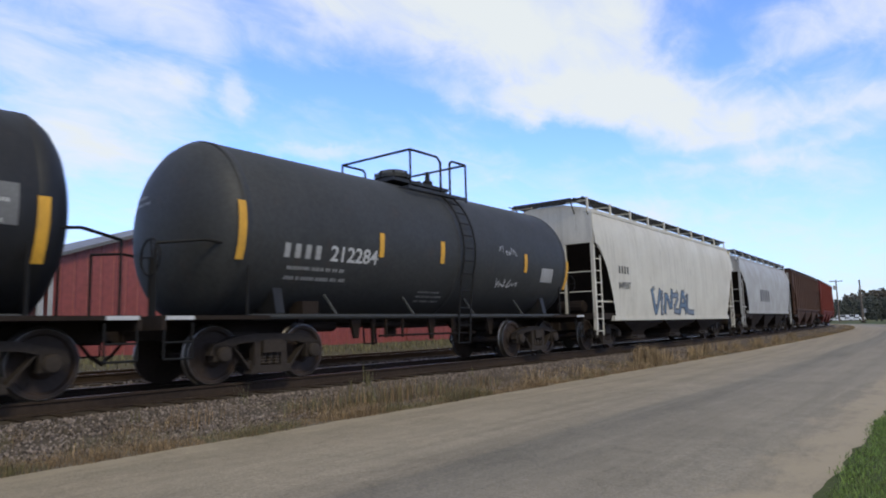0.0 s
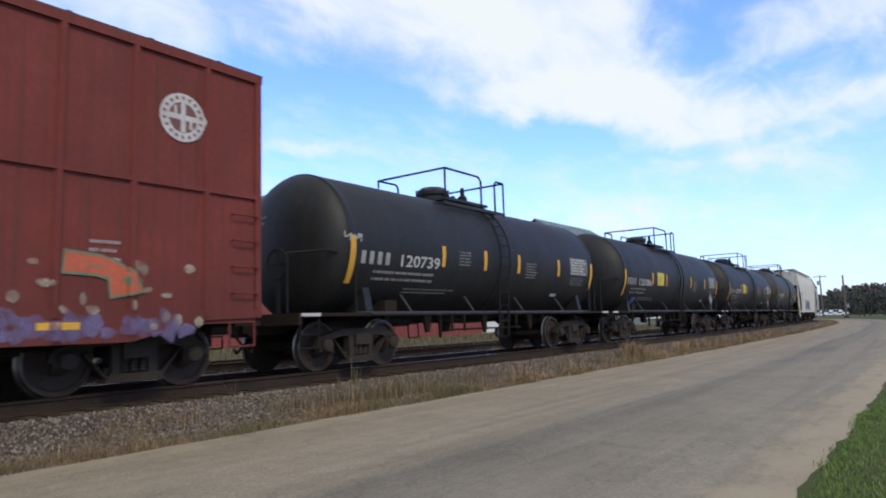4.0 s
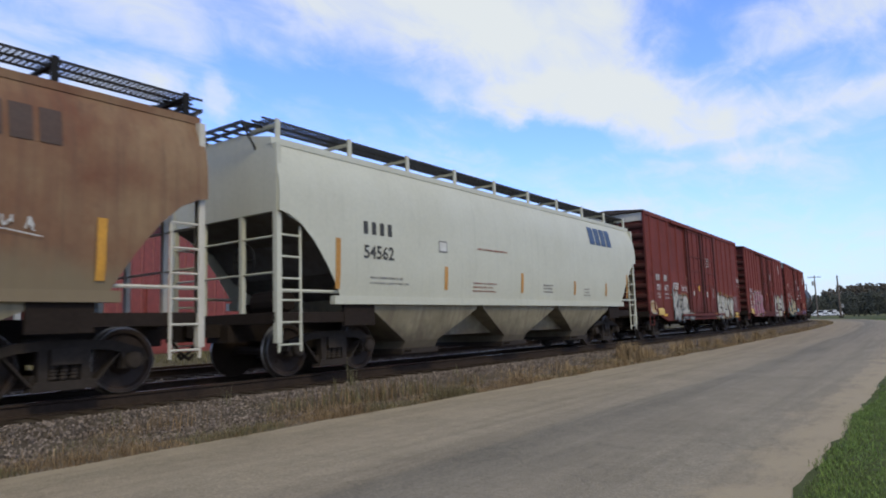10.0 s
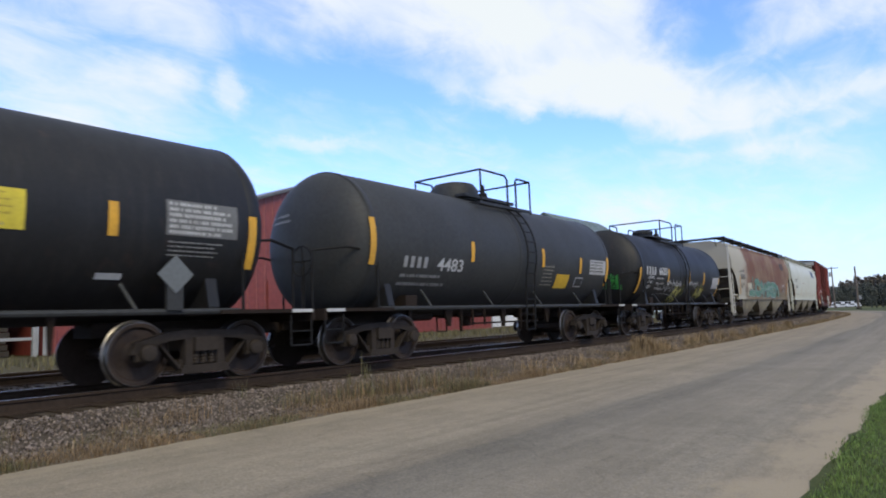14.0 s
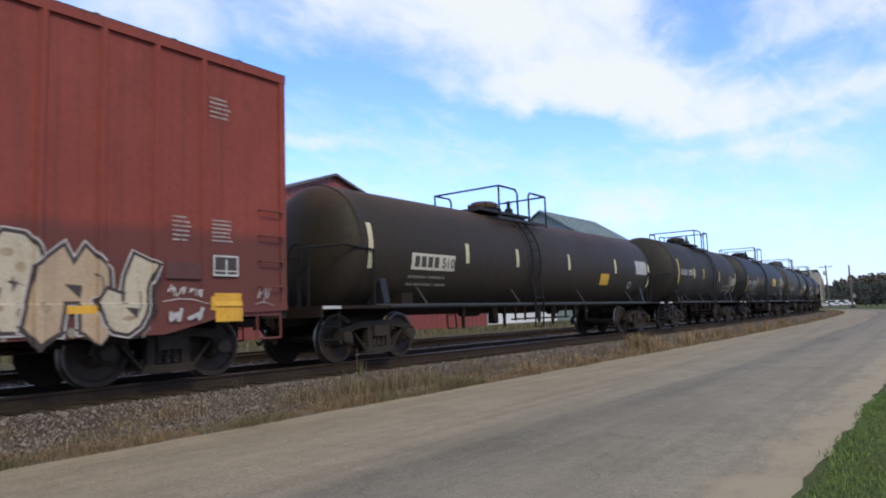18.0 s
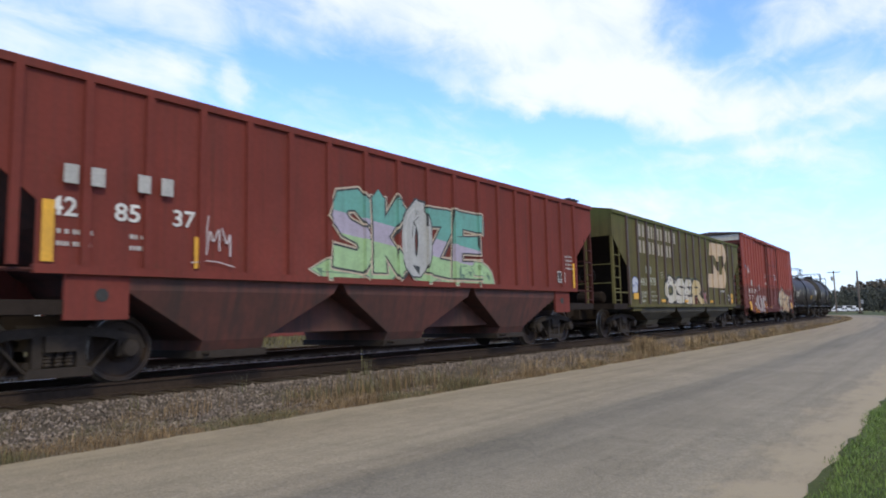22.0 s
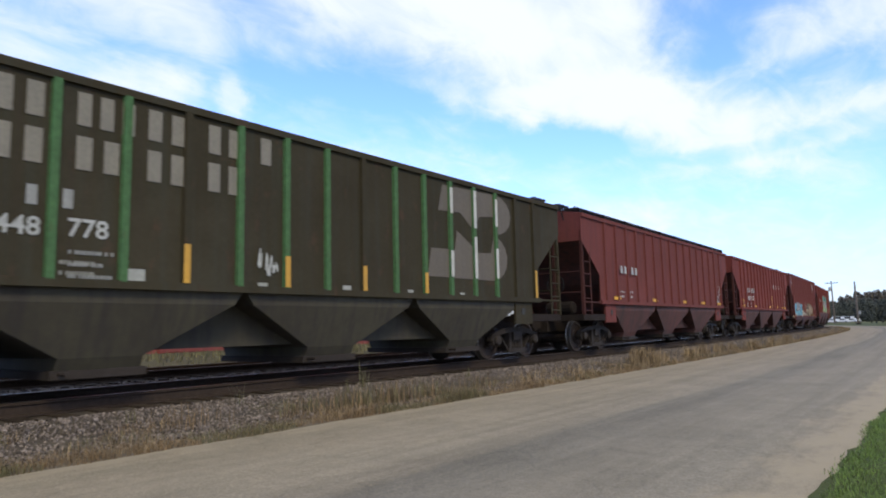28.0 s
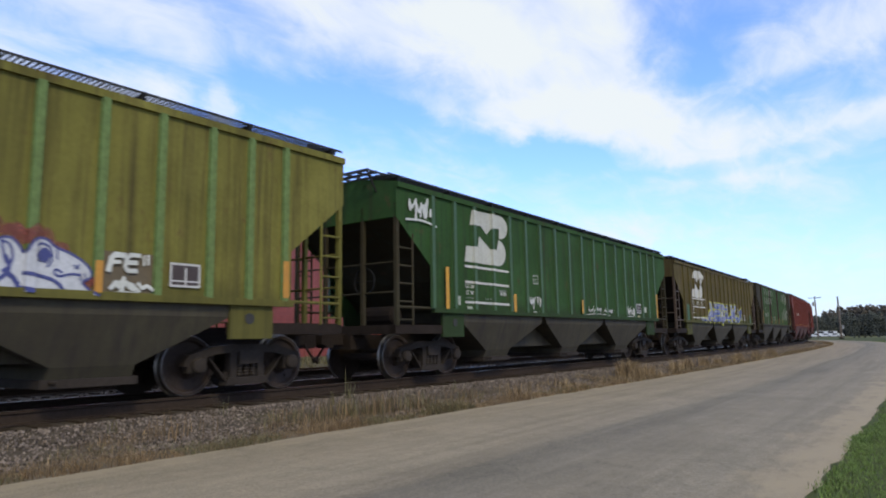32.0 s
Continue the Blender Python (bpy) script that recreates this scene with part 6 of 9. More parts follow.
    wt = sd(0, top, 0).x + 0.04
    prism_y(bm, [(-wt, top - 0.01), (wt, top - 0.01), (wt, top + 0.03), (0.55, top + 0.20), (-0.55, top + 0.20), (-wt, top + 0.03)], -hl + 0.02, hl - 0.02)
    part("roof", bm, paint, car)
    bm = BM()
    box(bm, -0.33, 0.33, -hl + 1.2, hl - 1.2, top + 0.19, top + 0.30)
    for i in range(10):
        y = -hl + 1.5 + i * (L - 3.0) / 9
        box(bm, -0.37, 0.37, y - 0.04, y + 0.04, top + 0.20, top + 0.33)
    part("hatch_cover", bm, MAT["galv"], car)
    if walk:
        for s in (1, -1):
            bm = BM()
            x0, x1 = sorted((s * 0.74, s * (1.28 if curved else 1.37)))
            zt = top + (0.36 if curved else 0.21)
            y = -hl - 0.05
            # open grating: long bars and cross bars
            for x in (x0, (x0 + x1) / 2, x1):
                box(bm, x - 0.012, x + 0.012, -hl - 0.1, hl + 0.1, zt - 0.03, zt)
            k = int(L / 0.075)
            for i in range(k):
                yy = -hl + (i + 0.5) * L / k
                box(bm, x0, x1, yy - 0.017, yy + 0.017, zt - 0.022, zt - 0.006)
            part("running_board", bm, MAT["galv"], car)
            bm = BM()
            n = int(L / 1.75)
            xe = s * (1.29 if curved else 1.375)
            box(bm, *sorted((xe, xe + s * 0.04)), *((-0.045, 0.045) if curved else (-0.025, 0.025)), top - 0.02, zt + (0.02 if curved else -0.01))
            box(bm, *sorted((s * 0.6, xe)), -0.03, 0.03, zt - 0.10, zt - 0.05)
            me = to_mesh(bm, MAT["pipe"] if not curved or paint is MAT["rusty"] else post_mat, "walk_bracket")
            for i in range(n + 1):
                part("walk_bracket", me, None, car, at=(0, -hl + 0.2 + i * (L - 0.4) / n, 0))
    if walk or endp:
        for s in (1, -1):
            bm = BM()
            pw, out, pz = (end_walk, 0.28, top + 0.26) if end_walk > 0.5 else (end_walk, 0.50, top + 0.19)
            for i in range(7):
                xx = -pw + i * pw / 3
                box(bm, xx - 0.015, xx + 0.015, *sorted((s * (hl - 0.35), s * (hl + out))), pz + 0.02, pz + 0.06)
            for yy in (hl - 0.3, hl, hl + out - 0.02):
                box(bm, -pw - 0.05, pw + 0.05, *sorted((s * yy, s * (yy + 0.03))), pz, pz + 0.06)
            for xx in (pw, -pw):
                rod(bm, (xx, s * (hl + out - 0.03), pz + 0.02), (xx, s * (hl - 0.05), top - 0.15), 0.02)
            part("end_platform", bm, MAT["galv"], car)
    # pockets: upper trough and outlet gate
    span = L - 2 * 2.15
    pw = span / pockets
    for i in range(pockets):
        c = -span / 2 + pw * (i + 0.5)
        a, b = pw / 2 - 0.02, 0.55
        bm = BM()
        loops = []
        for z, hy, hx in ((zb, a, 1.46), (zb - 0.22, a - 0.15, 1.45), (deep + 0.16, b, 1.22), (deep, b, 1.14)):
            loops.append([bm.verts.new(p) for p in ((hx, c - hy, z), (hx, c + hy, z), (-hx, c + hy, z), (-hx, c - hy, z))])
        for u, v in zip(loops, loops[1:]):
            for j in range(4):
                bm.faces.new((u[(j + 1) % 4], u[j], v[j], v[(j + 1) % 4]))
        bm.faces.new(loops[-1])
        pk = part("hopper_pocket", bm, pocket_mat, car)
        bm = BM()
        box(bm, -1.18, 1.18, c - 0.62, c + 0.62, deep - 0.10, deep + 0.01)
        rod(bm, (1.15, c - 0.5, deep - 0.03), (1.36, c - 0.5, deep - 0.03), 0.03)
        part("outlet_gate", bm, MAT["truckmat"], pk)
        if i < pockets - 1:
            bm = BM()
            m = c + pw / 2
            prism_x(bm, [(m - pw * 0.36, 0.58), (m + pw * 0.36, 0.58), (m + pw * 0.12, zb), (m - pw * 0.12, zb)], -0.95, 0.95)
            part("ridge_plate", bm, pocket_mat, car)
    # end frames: platform, posts, ladders, sloping braces
    for s in (1, -1):
        bm = BM()
        box(bm, -1.45, 1.45, *sorted((s * (hl - 0.30), s * hl)), 0.92, 1.10)
        for x in (-1, 1):
            box(bm, *sorted((x * 1.30, x * 1.47)), *sorted((s * (hl - 2.3), s * hl)), 0.92, 1.10)
        part("end_sill", bm, MAT["under"], car)
        for x in (-1, 1):
            bm = BM()
            prism_x(bm, [(s * (hl - 1.55), 0.85), (s * (hl - 2.35), 0.85), (s * (hl - 2.35), zb), (s * (hl - 1.55), zb)][::-s], *sorted((x * 1.43, x * 1.49)))
            web = part("bolster_web", bm, MAT["under"] if curved else sill_mat, car)
            if not curved:
                # black disc on the uncut plate stands for the dark of a hole
                bm = BM()
                lathe_x(bm, [(-0.004, 0.085), (0.004, 0.085)], 14)
                part("web_hole", bm, MAT["rubber"], web, at=(x * 1.494, s * (hl - 2.0), 1.16))
        for x in (-1.45, -0.55, 0.55, 1.45):
            bm = BM()
            box(bm, x - 0.04, x + 0.04, *sorted((s * (hl - 0.10), s * (hl - 0.02))), 1.08, za + 0.3)
            part("end_post", bm, post_mat, car)
        for x in (-1, 1):
            ladder(car, x * 1.49, s * (hl - 0.06), s * (hl - 0.52), 0.45 if curved else 1.08, za + 0.25 if curved else za - 0.30, post_mat, 0.36, 0.024)
            if curved:
                bm = BM()
                box(bm, *sorted((x * 1.42, x * 1.52)), *sorted((s * (hl - 0.10), s * (hl + 0.0))), 0.6, top - 0.1)
                part("corner_post", bm, post_mat, car)
        bm = BM()
        for z in (1.75, 2.35):
            rod(bm, (-1.45, s * (hl - 0.06), z), (1.45, s * (hl - 0.06), z), 0.02)
        rod(bm, (1.47, s * (hl - 0.06), 1.45), (1.47, s * (hl - run), 1.45), 0.03)
        rod(bm, (-1.47, s * (hl - 0.06), 1.45), (-1.47, s * (hl - run), 1.45), 0.03)
        part("hand_rail", bm, post_mat, car)
    part("brake_wheel", BRAKE_WHEEL, None, car, at=(0.55, -hl + 0.1, 2.0))
    bm = BM()
    for s in (1, -1):
        box(bm, -0.3, 0.3, *sorted((s * (hl - 3.2), s * (hl + 0.05))), 0.62, 0.92)
    box(bm, -0.22, 0.22, -hl + 2, hl - 2, 0.75, 1.0)
    part("centre_sill", bm, MAT["under"], car)
    bm = BM()
    lathe_x(bm, [(-0.45, 0.16), (-0.4, 0.2), (0.4, 0.2), (0.45, 0.16)], 12)
    bmesh.ops.translate(bm, verts=bm.verts, vec=(0.3, -hl + 0.9, 1.32))
    part("air_tank", bm, MAT["under"], car)
    running_gear(car, L - 3.4, hl + 0.30)


# ---- tank car ----
def tankcar(car, L, R, zc, paint, plat=0.0, plat_len=3.6, dome="dark", stripes=(), stripe_col=YEL, tc=None, bands=True, fr=(0.45, 0.735, 0.83)):
    """Black tank on stub sills with a domed head at each end, top platform, ladders and walkway pipes. L: length of the shell."""
    hl, hd = L / 2, R * 0.42
    bm = BM()
    n = 96
    rings = []
    for k in range(9):
        a = k / 8 * math.pi / 2
        rings.append((-hl + hd - hd * math.cos(a), R * math.sin(a)))
    rings += [(-hl + hd + (L - 2 * hd) * i / 6, R) for i in range(1, 6)]
    for k in range(9):
        a = (1 - k / 8) * math.pi / 2
        rings.append((hl - hd + hd * math.cos(a), R * math.sin(a)))
    vr = []
    for y, r in rings:
        vr.append([bm.verts.new((max(r, 0.02) * math.cos(2 * math.pi * i / n), y, zc + max(r, 0.02) * math.sin(2 * math.pi * i / n))) for i in range(n)])
    for a, b in zip(vr, vr[1:]):
        for i in range(n):
            bm.faces.new((a[(i + 1) % n], a[i], b[i], b[(i + 1) % n]))
    bm.faces.new(vr[0]), bm.faces.new(vr[-1][::-1])
    part("shell", bm, paint, car, smooth=True)
    if bands:
        for y in (-hl + hd, hl - hd, plat + 0.9):
            bm = BM()
            a = []
            for yy, rr in ((y - 0.07, R), (y - 0.06, R + 0.005), (y + 0.06, R + 0.005), (y + 0.07, R)):
                a.append([bm.verts.new((rr * math.cos(2 * math.pi * i / n), yy, zc + rr * math.sin(2 * math.pi * i / n))) for i in range(n)])
            for u, v in zip(a, a[1:]):
                for i in range(n):
                    bm.faces.new((u[(i + 1) % n], u[i], v[i], v[(i + 1) % n]))
            part("weld_band", bm, paint, car, smooth=True)
    tc = tc or L - 2.4
    end = hl + 0.62
    # stub sills and saddles
    for s in (1, -1):
        bm = BM()
        box(bm, -0.28, 0.28, *sorted((s * (tc / 2 - 1.3), s * end)), 0.70, 1.0)
        part("stub_sill", bm, MAT["under"], car)
        bm = BM()
        c = s * tc / 2
        pts = [(-1.28, 0.98), (1.28, 0.98), (1.30, 1.10), (1.18, 1.62), (0.98, 1.35), (0.5, 1.05), (-0.5, 1.05), (-0.98, 1.35), (-1.18, 1.62), (-1.30, 1.10)]
        for p in ([pts[0], pts[1], pts[2], pts[5], pts[6], pts[9]], [pts[2], pts[3], pts[4], pts[5]], [pts[6], pts[7], pts[8], pts[9]]):
            prism_y(bm, p, c - 0.09, c + 0.09)
        part("saddle", bm, MAT["tank_black"] if dome != "grey" else MAT["tank_grey"], car)
        bm = BM()
        box(bm, -1.42, 1.42, *sorted((s * (hl - 1.15), s * end)), 0.99, 1.05)
        box(bm, -1.42, 1.42, *sorted((s * end - 0.03, s * end + 0.03)), 0.85, 1.05)
        part("end_platform", bm, MAT["under"], car)
        for x in (-1.38, 1.38):
            bm = BM()
            bent(bm, [(x, s * (hl - 0.75), 1.05), (x, s * (hl - 0.75), 2.1), (x * 0.9, s * (hl - 0.1), 2.18), (x * 0.72, s * (end - 0.08), 2.1), (x * 0.72, s * (end - 0.08), 1.05)], 0.024)
            part("end_rail", bm, MAT["pipe"], car)
            bm = BM()
            bent(bm, [(x, s * (end - 0.02), 0.95), (x, s * (end - 0.02), 0.45), (x, s * (end - 0.45), 0.45), (x, s * (end - 0.45), 0.95)], 0.018)
            rod(bm, (x, s * (end - 0.02), 0.68), (x, s * (end - 0.45), 0.68), 0.016)
            part("corner_step", bm, MAT["pipe"], car)
        bm = BM()
        for x in (-1.42, 1.42):
            box(bm, *sorted((x, x * 1.008)), *sorted((s * (end - 0.45), s * (end - 0.02))), 0.99, 1.045)
        part("sill_plate", bm, flat_paint(0.45, 0.45, 0.45), car)
    for x in (-1.36, 1.36):
        bm = BM()
        rod(bm, (x, -hl + 0.8, 1.03), (x, hl - 0.8, 1.03), 0.045, 8)
        part("walk_pipe", bm, MAT["tank_grey"], car)
        bm = BM()
        rod(bm, (x, 0, 1.03), (x * 0.86, -0.15, 1.42), 0.03)
        me = to_mesh(bm, MAT["tank_grey"], "pipe_bracket")
        for k in range(4):
            part("pipe_bracket", me, None, car, at=(0, -tc / 2 + 1.2 + k * (tc - 2.4) / 3, 0))
    # side ladders up to the platform
    ly = plat - plat_len / 2 + plat_len * fr[1] + 0.06
    for s in (1, -1):
        bm = BM()
        path = []
        for k in range(9):
            a = -0.32 + k * (1.05 + 0.32) / 8
            path.append(((R + 0.10) * math.cos(a) * s, zc + (R + 0.10) * math.sin(a)))
        path = [(1.42 * s, 0.45), (1.46 * s, 1.2)] + path
        for y in (ly, ly + 0.42):
            bent(bm, [(x, y, z) for x, z in path], 0.022)
        acc = 0.0
        for (xa, za_), (xb, zb_) in zip(path, path[1:]):
            ln = math.hypot(xb - xa, zb_ - za_)
            k = max(1, round(ln / 0.33))
            for i in range(k):
                t = i / k
                rod(bm, (xa + (xb - xa) * t, ly, za_ + (zb_ - za_) * t), (xa + (xb - xa) * t, ly + 0.42, za_ + (zb_ - za_) * t), 0.016)
        part("ladder", bm, MAT["pipe"], car)
    # platform and railing
    zt = zc + R + 0.06
    p0, p1 = plat - plat_len / 2, plat + plat_len / 2
    wl = plat_len
    deck = zt - 0.28
    bm = BM()
    # open deck on the ladder side: frame, bearers and bars
    d0 = p0 + fr[0] * wl - 0.1
    for x in (0.66, 1.10, -0.66, -1.0):
        box(bm, x - 0.02, x + 0.02, d0, p1, deck - 0.07, deck)
    for i in range(int((p1 - d0) / 0.12)):
        y = d0 + i * 0.12
        box(bm, 0.68, 1.08, y, y + 0.025, deck - 0.03, deck - 0.004)
        box(bm, -0.98, -0.68, y, y + 0.025, deck - 0.03, deck - 0.004)
    part("platform", bm, MAT["galv"], car)
    bm = BM()
    box(bm, -0.6, 0.7, p0 + 0.42 * wl, p1 - 0.05 * wl, zt - 0.10, zt - 0.03)
    part("platform_plate", bm, MAT["galv"], car)
    H = zt + 0.51
    # railing round the platform, open where the ladder comes up
    x, ya, yb, yc = 1.08, p0 + fr[0] * wl, p0 + fr[1] * wl, p0 + fr[2] * wl
    xf = -0.98
    rail = BM()
    bent(rail, [(xf, ya + 0.75, deck), (xf, ya + 0.75, H - 0.08), (xf, ya + 0.67, H), (xf, ya, H), (x, ya, H), (x, yb - 0.12, H), (x, yb, H - 0.10), (x, yb, deck)], 0.026)
    part("hand_rail", rail, MAT["pipe"], car)
    rail = BM()
    bent(rail, [(x, yc, deck), (x, yc, H - 0.08), (x, yc + 0.08, H), (x, p1, H), (xf, p1, H), (xf, p1 - 0.67, H), (xf, p1 - 0.75, H - 0.08), (xf, p1 - 0.75, deck)], 0.026)
    part("end_hoop", rail, MAT["pipe"], car)
    for px, py in ((x, ya), (xf, ya), (x, p1), (xf, p1)):
        rail = BM()
        rod(rail, (px, py, H), (px, py, deck - 0.1), 0.024)
        part("rail_post", rail, MAT["pipe"], car)
    my = plat + 0.15 if dome == "round" else (ya + p1) / 2 - 0.35
    bm = BM()
    lathe_z(bm, [(zt - 0.15, 0.36), (zt + 0.12, 0.36), (zt + 0.12, 0.42), (zt + 0.2, 0.42), (zt + 0.30, 0.30), (zt + 0.33, 0.05)] if dome != "round" else [(zt - 0.15, 0.62), (zt + 0.16, 0.62), (zt + 0.30, 0.52), (zt + 0.38, 0.2)], 0, my, 20)
    mw = part("manway", bm, paint, car, smooth=True)
    bm = BM()
    for k in range(8):
        a = k * math.pi / 4
        rod(bm, (0.40 * math.cos(a), my + 0.40 * math.sin(a), zt + 0.08), (0.40 * math.cos(a), my + 0.40 * math.sin(a), zt + 0.26), 0.025, 5)
    part("manway_bolt", bm, MAT["pipe"], mw)
    bm = BM()
    lathe_z(bm, [(zt - 0.1, 0.12), (zt + 0.18, 0.12), (zt + 0.22, 0.06), (zt + 0.42, 0.05)], 0.25, my + 0.95, 10)
    lathe_z(bm, [(zt - 0.1, 0.10), (zt + 0.14, 0.10), (zt + 0.3, 0.05)], -0.2, my + 1.15, 10)
    part("valve", bm, MAT["pipe"], car)
    part("brake_wheel", BRAKE_WHEEL, None, car, at=(0.5, -hl - 0.35, 1.95))
    bm = BM()
    rod(bm, (0.5, -hl - 0.33, 1.05), (0.5, -hl - 0.33, 1.95), 0.04)
    part("brake_staff", bm, MAT["pipe"], car)
    # gear hung under the belly
    bm = BM()
    lathe_z(bm, [(zc - R - 0.30, 0.08), (zc - R - 0.28, 0.14), (zc - R + 0.05, 0.14)], 0, plat * 0.5, 10)
    for y in (-1.4, -0.9, 0.8, 1.5):
        rod(bm, (0.9, y, 1.05), (0.9, y, 0.62), 0.03)
    rod(bm, (0.9, -1.6, 0.66), (0.9, 1.7, 0.66), 0.025)
    part("brake_rigging", bm, MAT["under"], car)
    for y, w, d in ((-3.4, 0.12, 0.5), (-2.1, 0.3, 0.62), (-1.5, 0.10, 0.48), (0.3, 0.24, 0.55), (1.2, 0.12, 0.45), (2.6, 0.30, 0.60), (3.5, 0.10, 0.5)):
        bm = BM()
        prism_x(bm, [(y, 1.0), (y + w * 0.4, d), (y + w * 0.7, d), (y + w, 1.0)][::-1], 0.55, 0.62)
        part("brake_hanger", bm, MAT["under"], car)
    for y, ln, zz, rr in ((-2.6, 0.8, 0.88, 0.11), (-0.6, 1.0, 0.90, 0.09), (1.9, 0.6, 0.86, 0.11)):
        bm = BM()
        lathe_x(bm, [(-ln / 2, rr * 0.8), (-ln / 2 + 0.05, rr), (ln / 2 - 0.05, rr), (ln / 2, rr * 0.8)], 12)
        bmesh.ops.rotate(bm, verts=bm.verts, matrix=Matrix.Rotation(radians(90), 3, "Z"))
        bmesh.ops.translate(bm, verts=bm.verts, vec=(0.25, y, zz))
        part("air_reservoir", bm, MAT["under"], car, smooth=True)
    bm = BM()
    prism_x(bm, [(-3.2, 0.98), (3.4, 0.98), (2.9, 0.84), (0.4, 0.80), (-2.7, 0.86)][::-1], -0.10, 0.10)
    part("belly_plate", bm, MAT["under"], car)
    bm = BM()
    box(bm, 0.85, 1.2, -tc / 2 + 0.55, -tc / 2 + 0.9, 1.05, 1.3)
    part("brake_valve", bm, MAT["under"], car)
    # small stencils on the rear head
    head = lambda a, z, off: Vector((a, -hl + hd - hd * math.sqrt(max(0.0, 1 - (a * a + (z - zc) ** 2) / (R * R))) - off, z))
    bars(car, head, -0.95, zc + 0.62, 0.75, 2, 0.07, 0.05, (0.34, 0.34, 0.33), int(L * 100), "head_lettering")
    sd = tank_side(R, zc)
    for i, (y, z0, z1, w) in enumerate(stripes):
        marks(car, "reflective_stripe", sd, [(y, y + w, z0, z1)], stripe_col, 0.014)
    running_gear(car, tc, end - 0.22)
    return sd


# ---- the train, front to rear; MID is each car's middle on the line at the start ----
SPEED = 11.45
TRAIN = []


def add(label, category, mid, base, group):
    car = thing(category.replace(" ", "_"), label, category, group)
    TRAIN.append((car, mid, base))
    return car


def even(a, b, n):
    return [a + (b - a) * i / (n - 1) for i in range(n)]


def ind(side_car, sd, y, z, s=0.30):
    """Small inspection stencil: a white frame with a divider round two dark fields."""
    w, t = s * 1.4, s * 0.09
    marks(side_car, "stencil_field", sd, [(y, y + w, z, z + s)], (0.045, 0.03, 0.03), 0.024)
    marks(side_car, "stencil_frame", sd, [(y, y + w, z, z + t), (y, y + w, z + s - t, z + s), (y, y + t, z + t, z + s - t), (y + w - t, y + w, z + t, z + s - t), (y + w * 0.48, y + w * 0.55, z + t, z + s * 0.8), (y + t, y + w - t, z + s * 0.22, z + s * 0.28)], (0.5, 0.49, 0.47), 0.028)


def emblem(car, sd, y, z, r, ribs=()):
    """Round white emblem with a dark cross on it."""
    def disc(rad, col, off, n=24):
        bm = BM()
        bm.faces.new([bm.verts.new((off, y + rad * math.cos(2 * math.pi * i / n), z + rad * math.sin(2 * math.pi * i / n))) for i in range(n)])
        bm.normal_update()
        bmesh.ops.triangulate(bm, faces=bm.faces[:])
        lay_on(bm, sd, ribs)
        part("emblem", bm, flat_paint(*col), car)
    disc(r, (0.50, 0.48, 0.47), 0.008)
    disc(r * 0.62, (0.14, 0.055, 0.048), 0.013)
    k = r * 0.11
    marks(car, "emblem_cross", sd, [(y - k, y + k, z - r * 0.62, z + r * 0.62), (y - r * 0.62, y - k, z - k, z + k), (y + k, y + r * 0.62, z - k, z + k), (y - r * 0.40, y - r * 0.28, z + k, z + r * 0.45), (y + r * 0.28, y + r * 0.40, z - r * 0.45, z - k)], (0.50, 0.48, 0.47), 0.018, ribs=ribs or (99.0,))
    # ring of small writing
    bm = BM()
    for i in range(18):
        a = 2 * math.pi * (i + 0.5) / 18
        ra, rb, da = r * 0.74, r * 0.88, 0.075
        bm.faces.new([bm.verts.new((0.016, y + q * math.cos(a + e), z + q * math.sin(a + e))) for q, e in ((ra, -da), (rb, -da), (rb, da), (ra, da))])
    lay_on(bm, sd, ribs)
    part("emblem_writing", bm, flat_paint(0.20, 0.10, 0.09), car)


def swoosh_logo(car, sd, y, z, w, h, col=(0.5, 0.49, 0.46), ribs=()):
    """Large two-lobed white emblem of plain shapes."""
    def P(pts, off, c, nm):
        bm = BM()
        bm.faces.new([bm.verts.new((off, y + w * a, z + h * b)) for a, b in pts])
        bm.normal_update()
        bmesh.ops.triangulate(bm, faces=bm.faces[:])
        lay_on(bm, sd, ribs)
        part(nm, bm, flat_paint(*c), car)
    lobe = lambda cy, cz, a, b, u, v, n=7: [(cy + a * math.cos(radians(u + (v - u) * i / n)), cz + b * math.sin(radians(u + (v - u) * i / n))) for i in range(n + 1)]
    P([(0.17, 0.97), (0.12, 0.69), (0.36, 0.71), (0.49, 0.57), (0.60, 0.71), (0.795, 0.74), (0.78, 0.54)] + lobe(0.80, 0.77, 0.20, 0.23, -75, 90), 0.007, col, "emblem")
    P([(0.04, 0.29), (0.0, 0.0)] + lobe(0.74, 0.26, 0.20, 0.26, -90, 75) + [(0.765, 0.51), (0.72, 0.31), (0.57, 0.30), (0.32, 0.51), (0.29, 0.30)], 0.0075, col, "emblem")


def move(car, mid, base):
    rows = []
    for t in range(0, 33):
        s = mid + SPEED * t
        a, b = beside(s - base / 2, 0), beside(s + base / 2, 0)
        d = b - a
        rows.append((float(t), Matrix.Translation((a + b) / 2) @ Matrix.Rotation(math.atan2(-d.x, d.y), 4, "Z")))
    walk(car, rows)


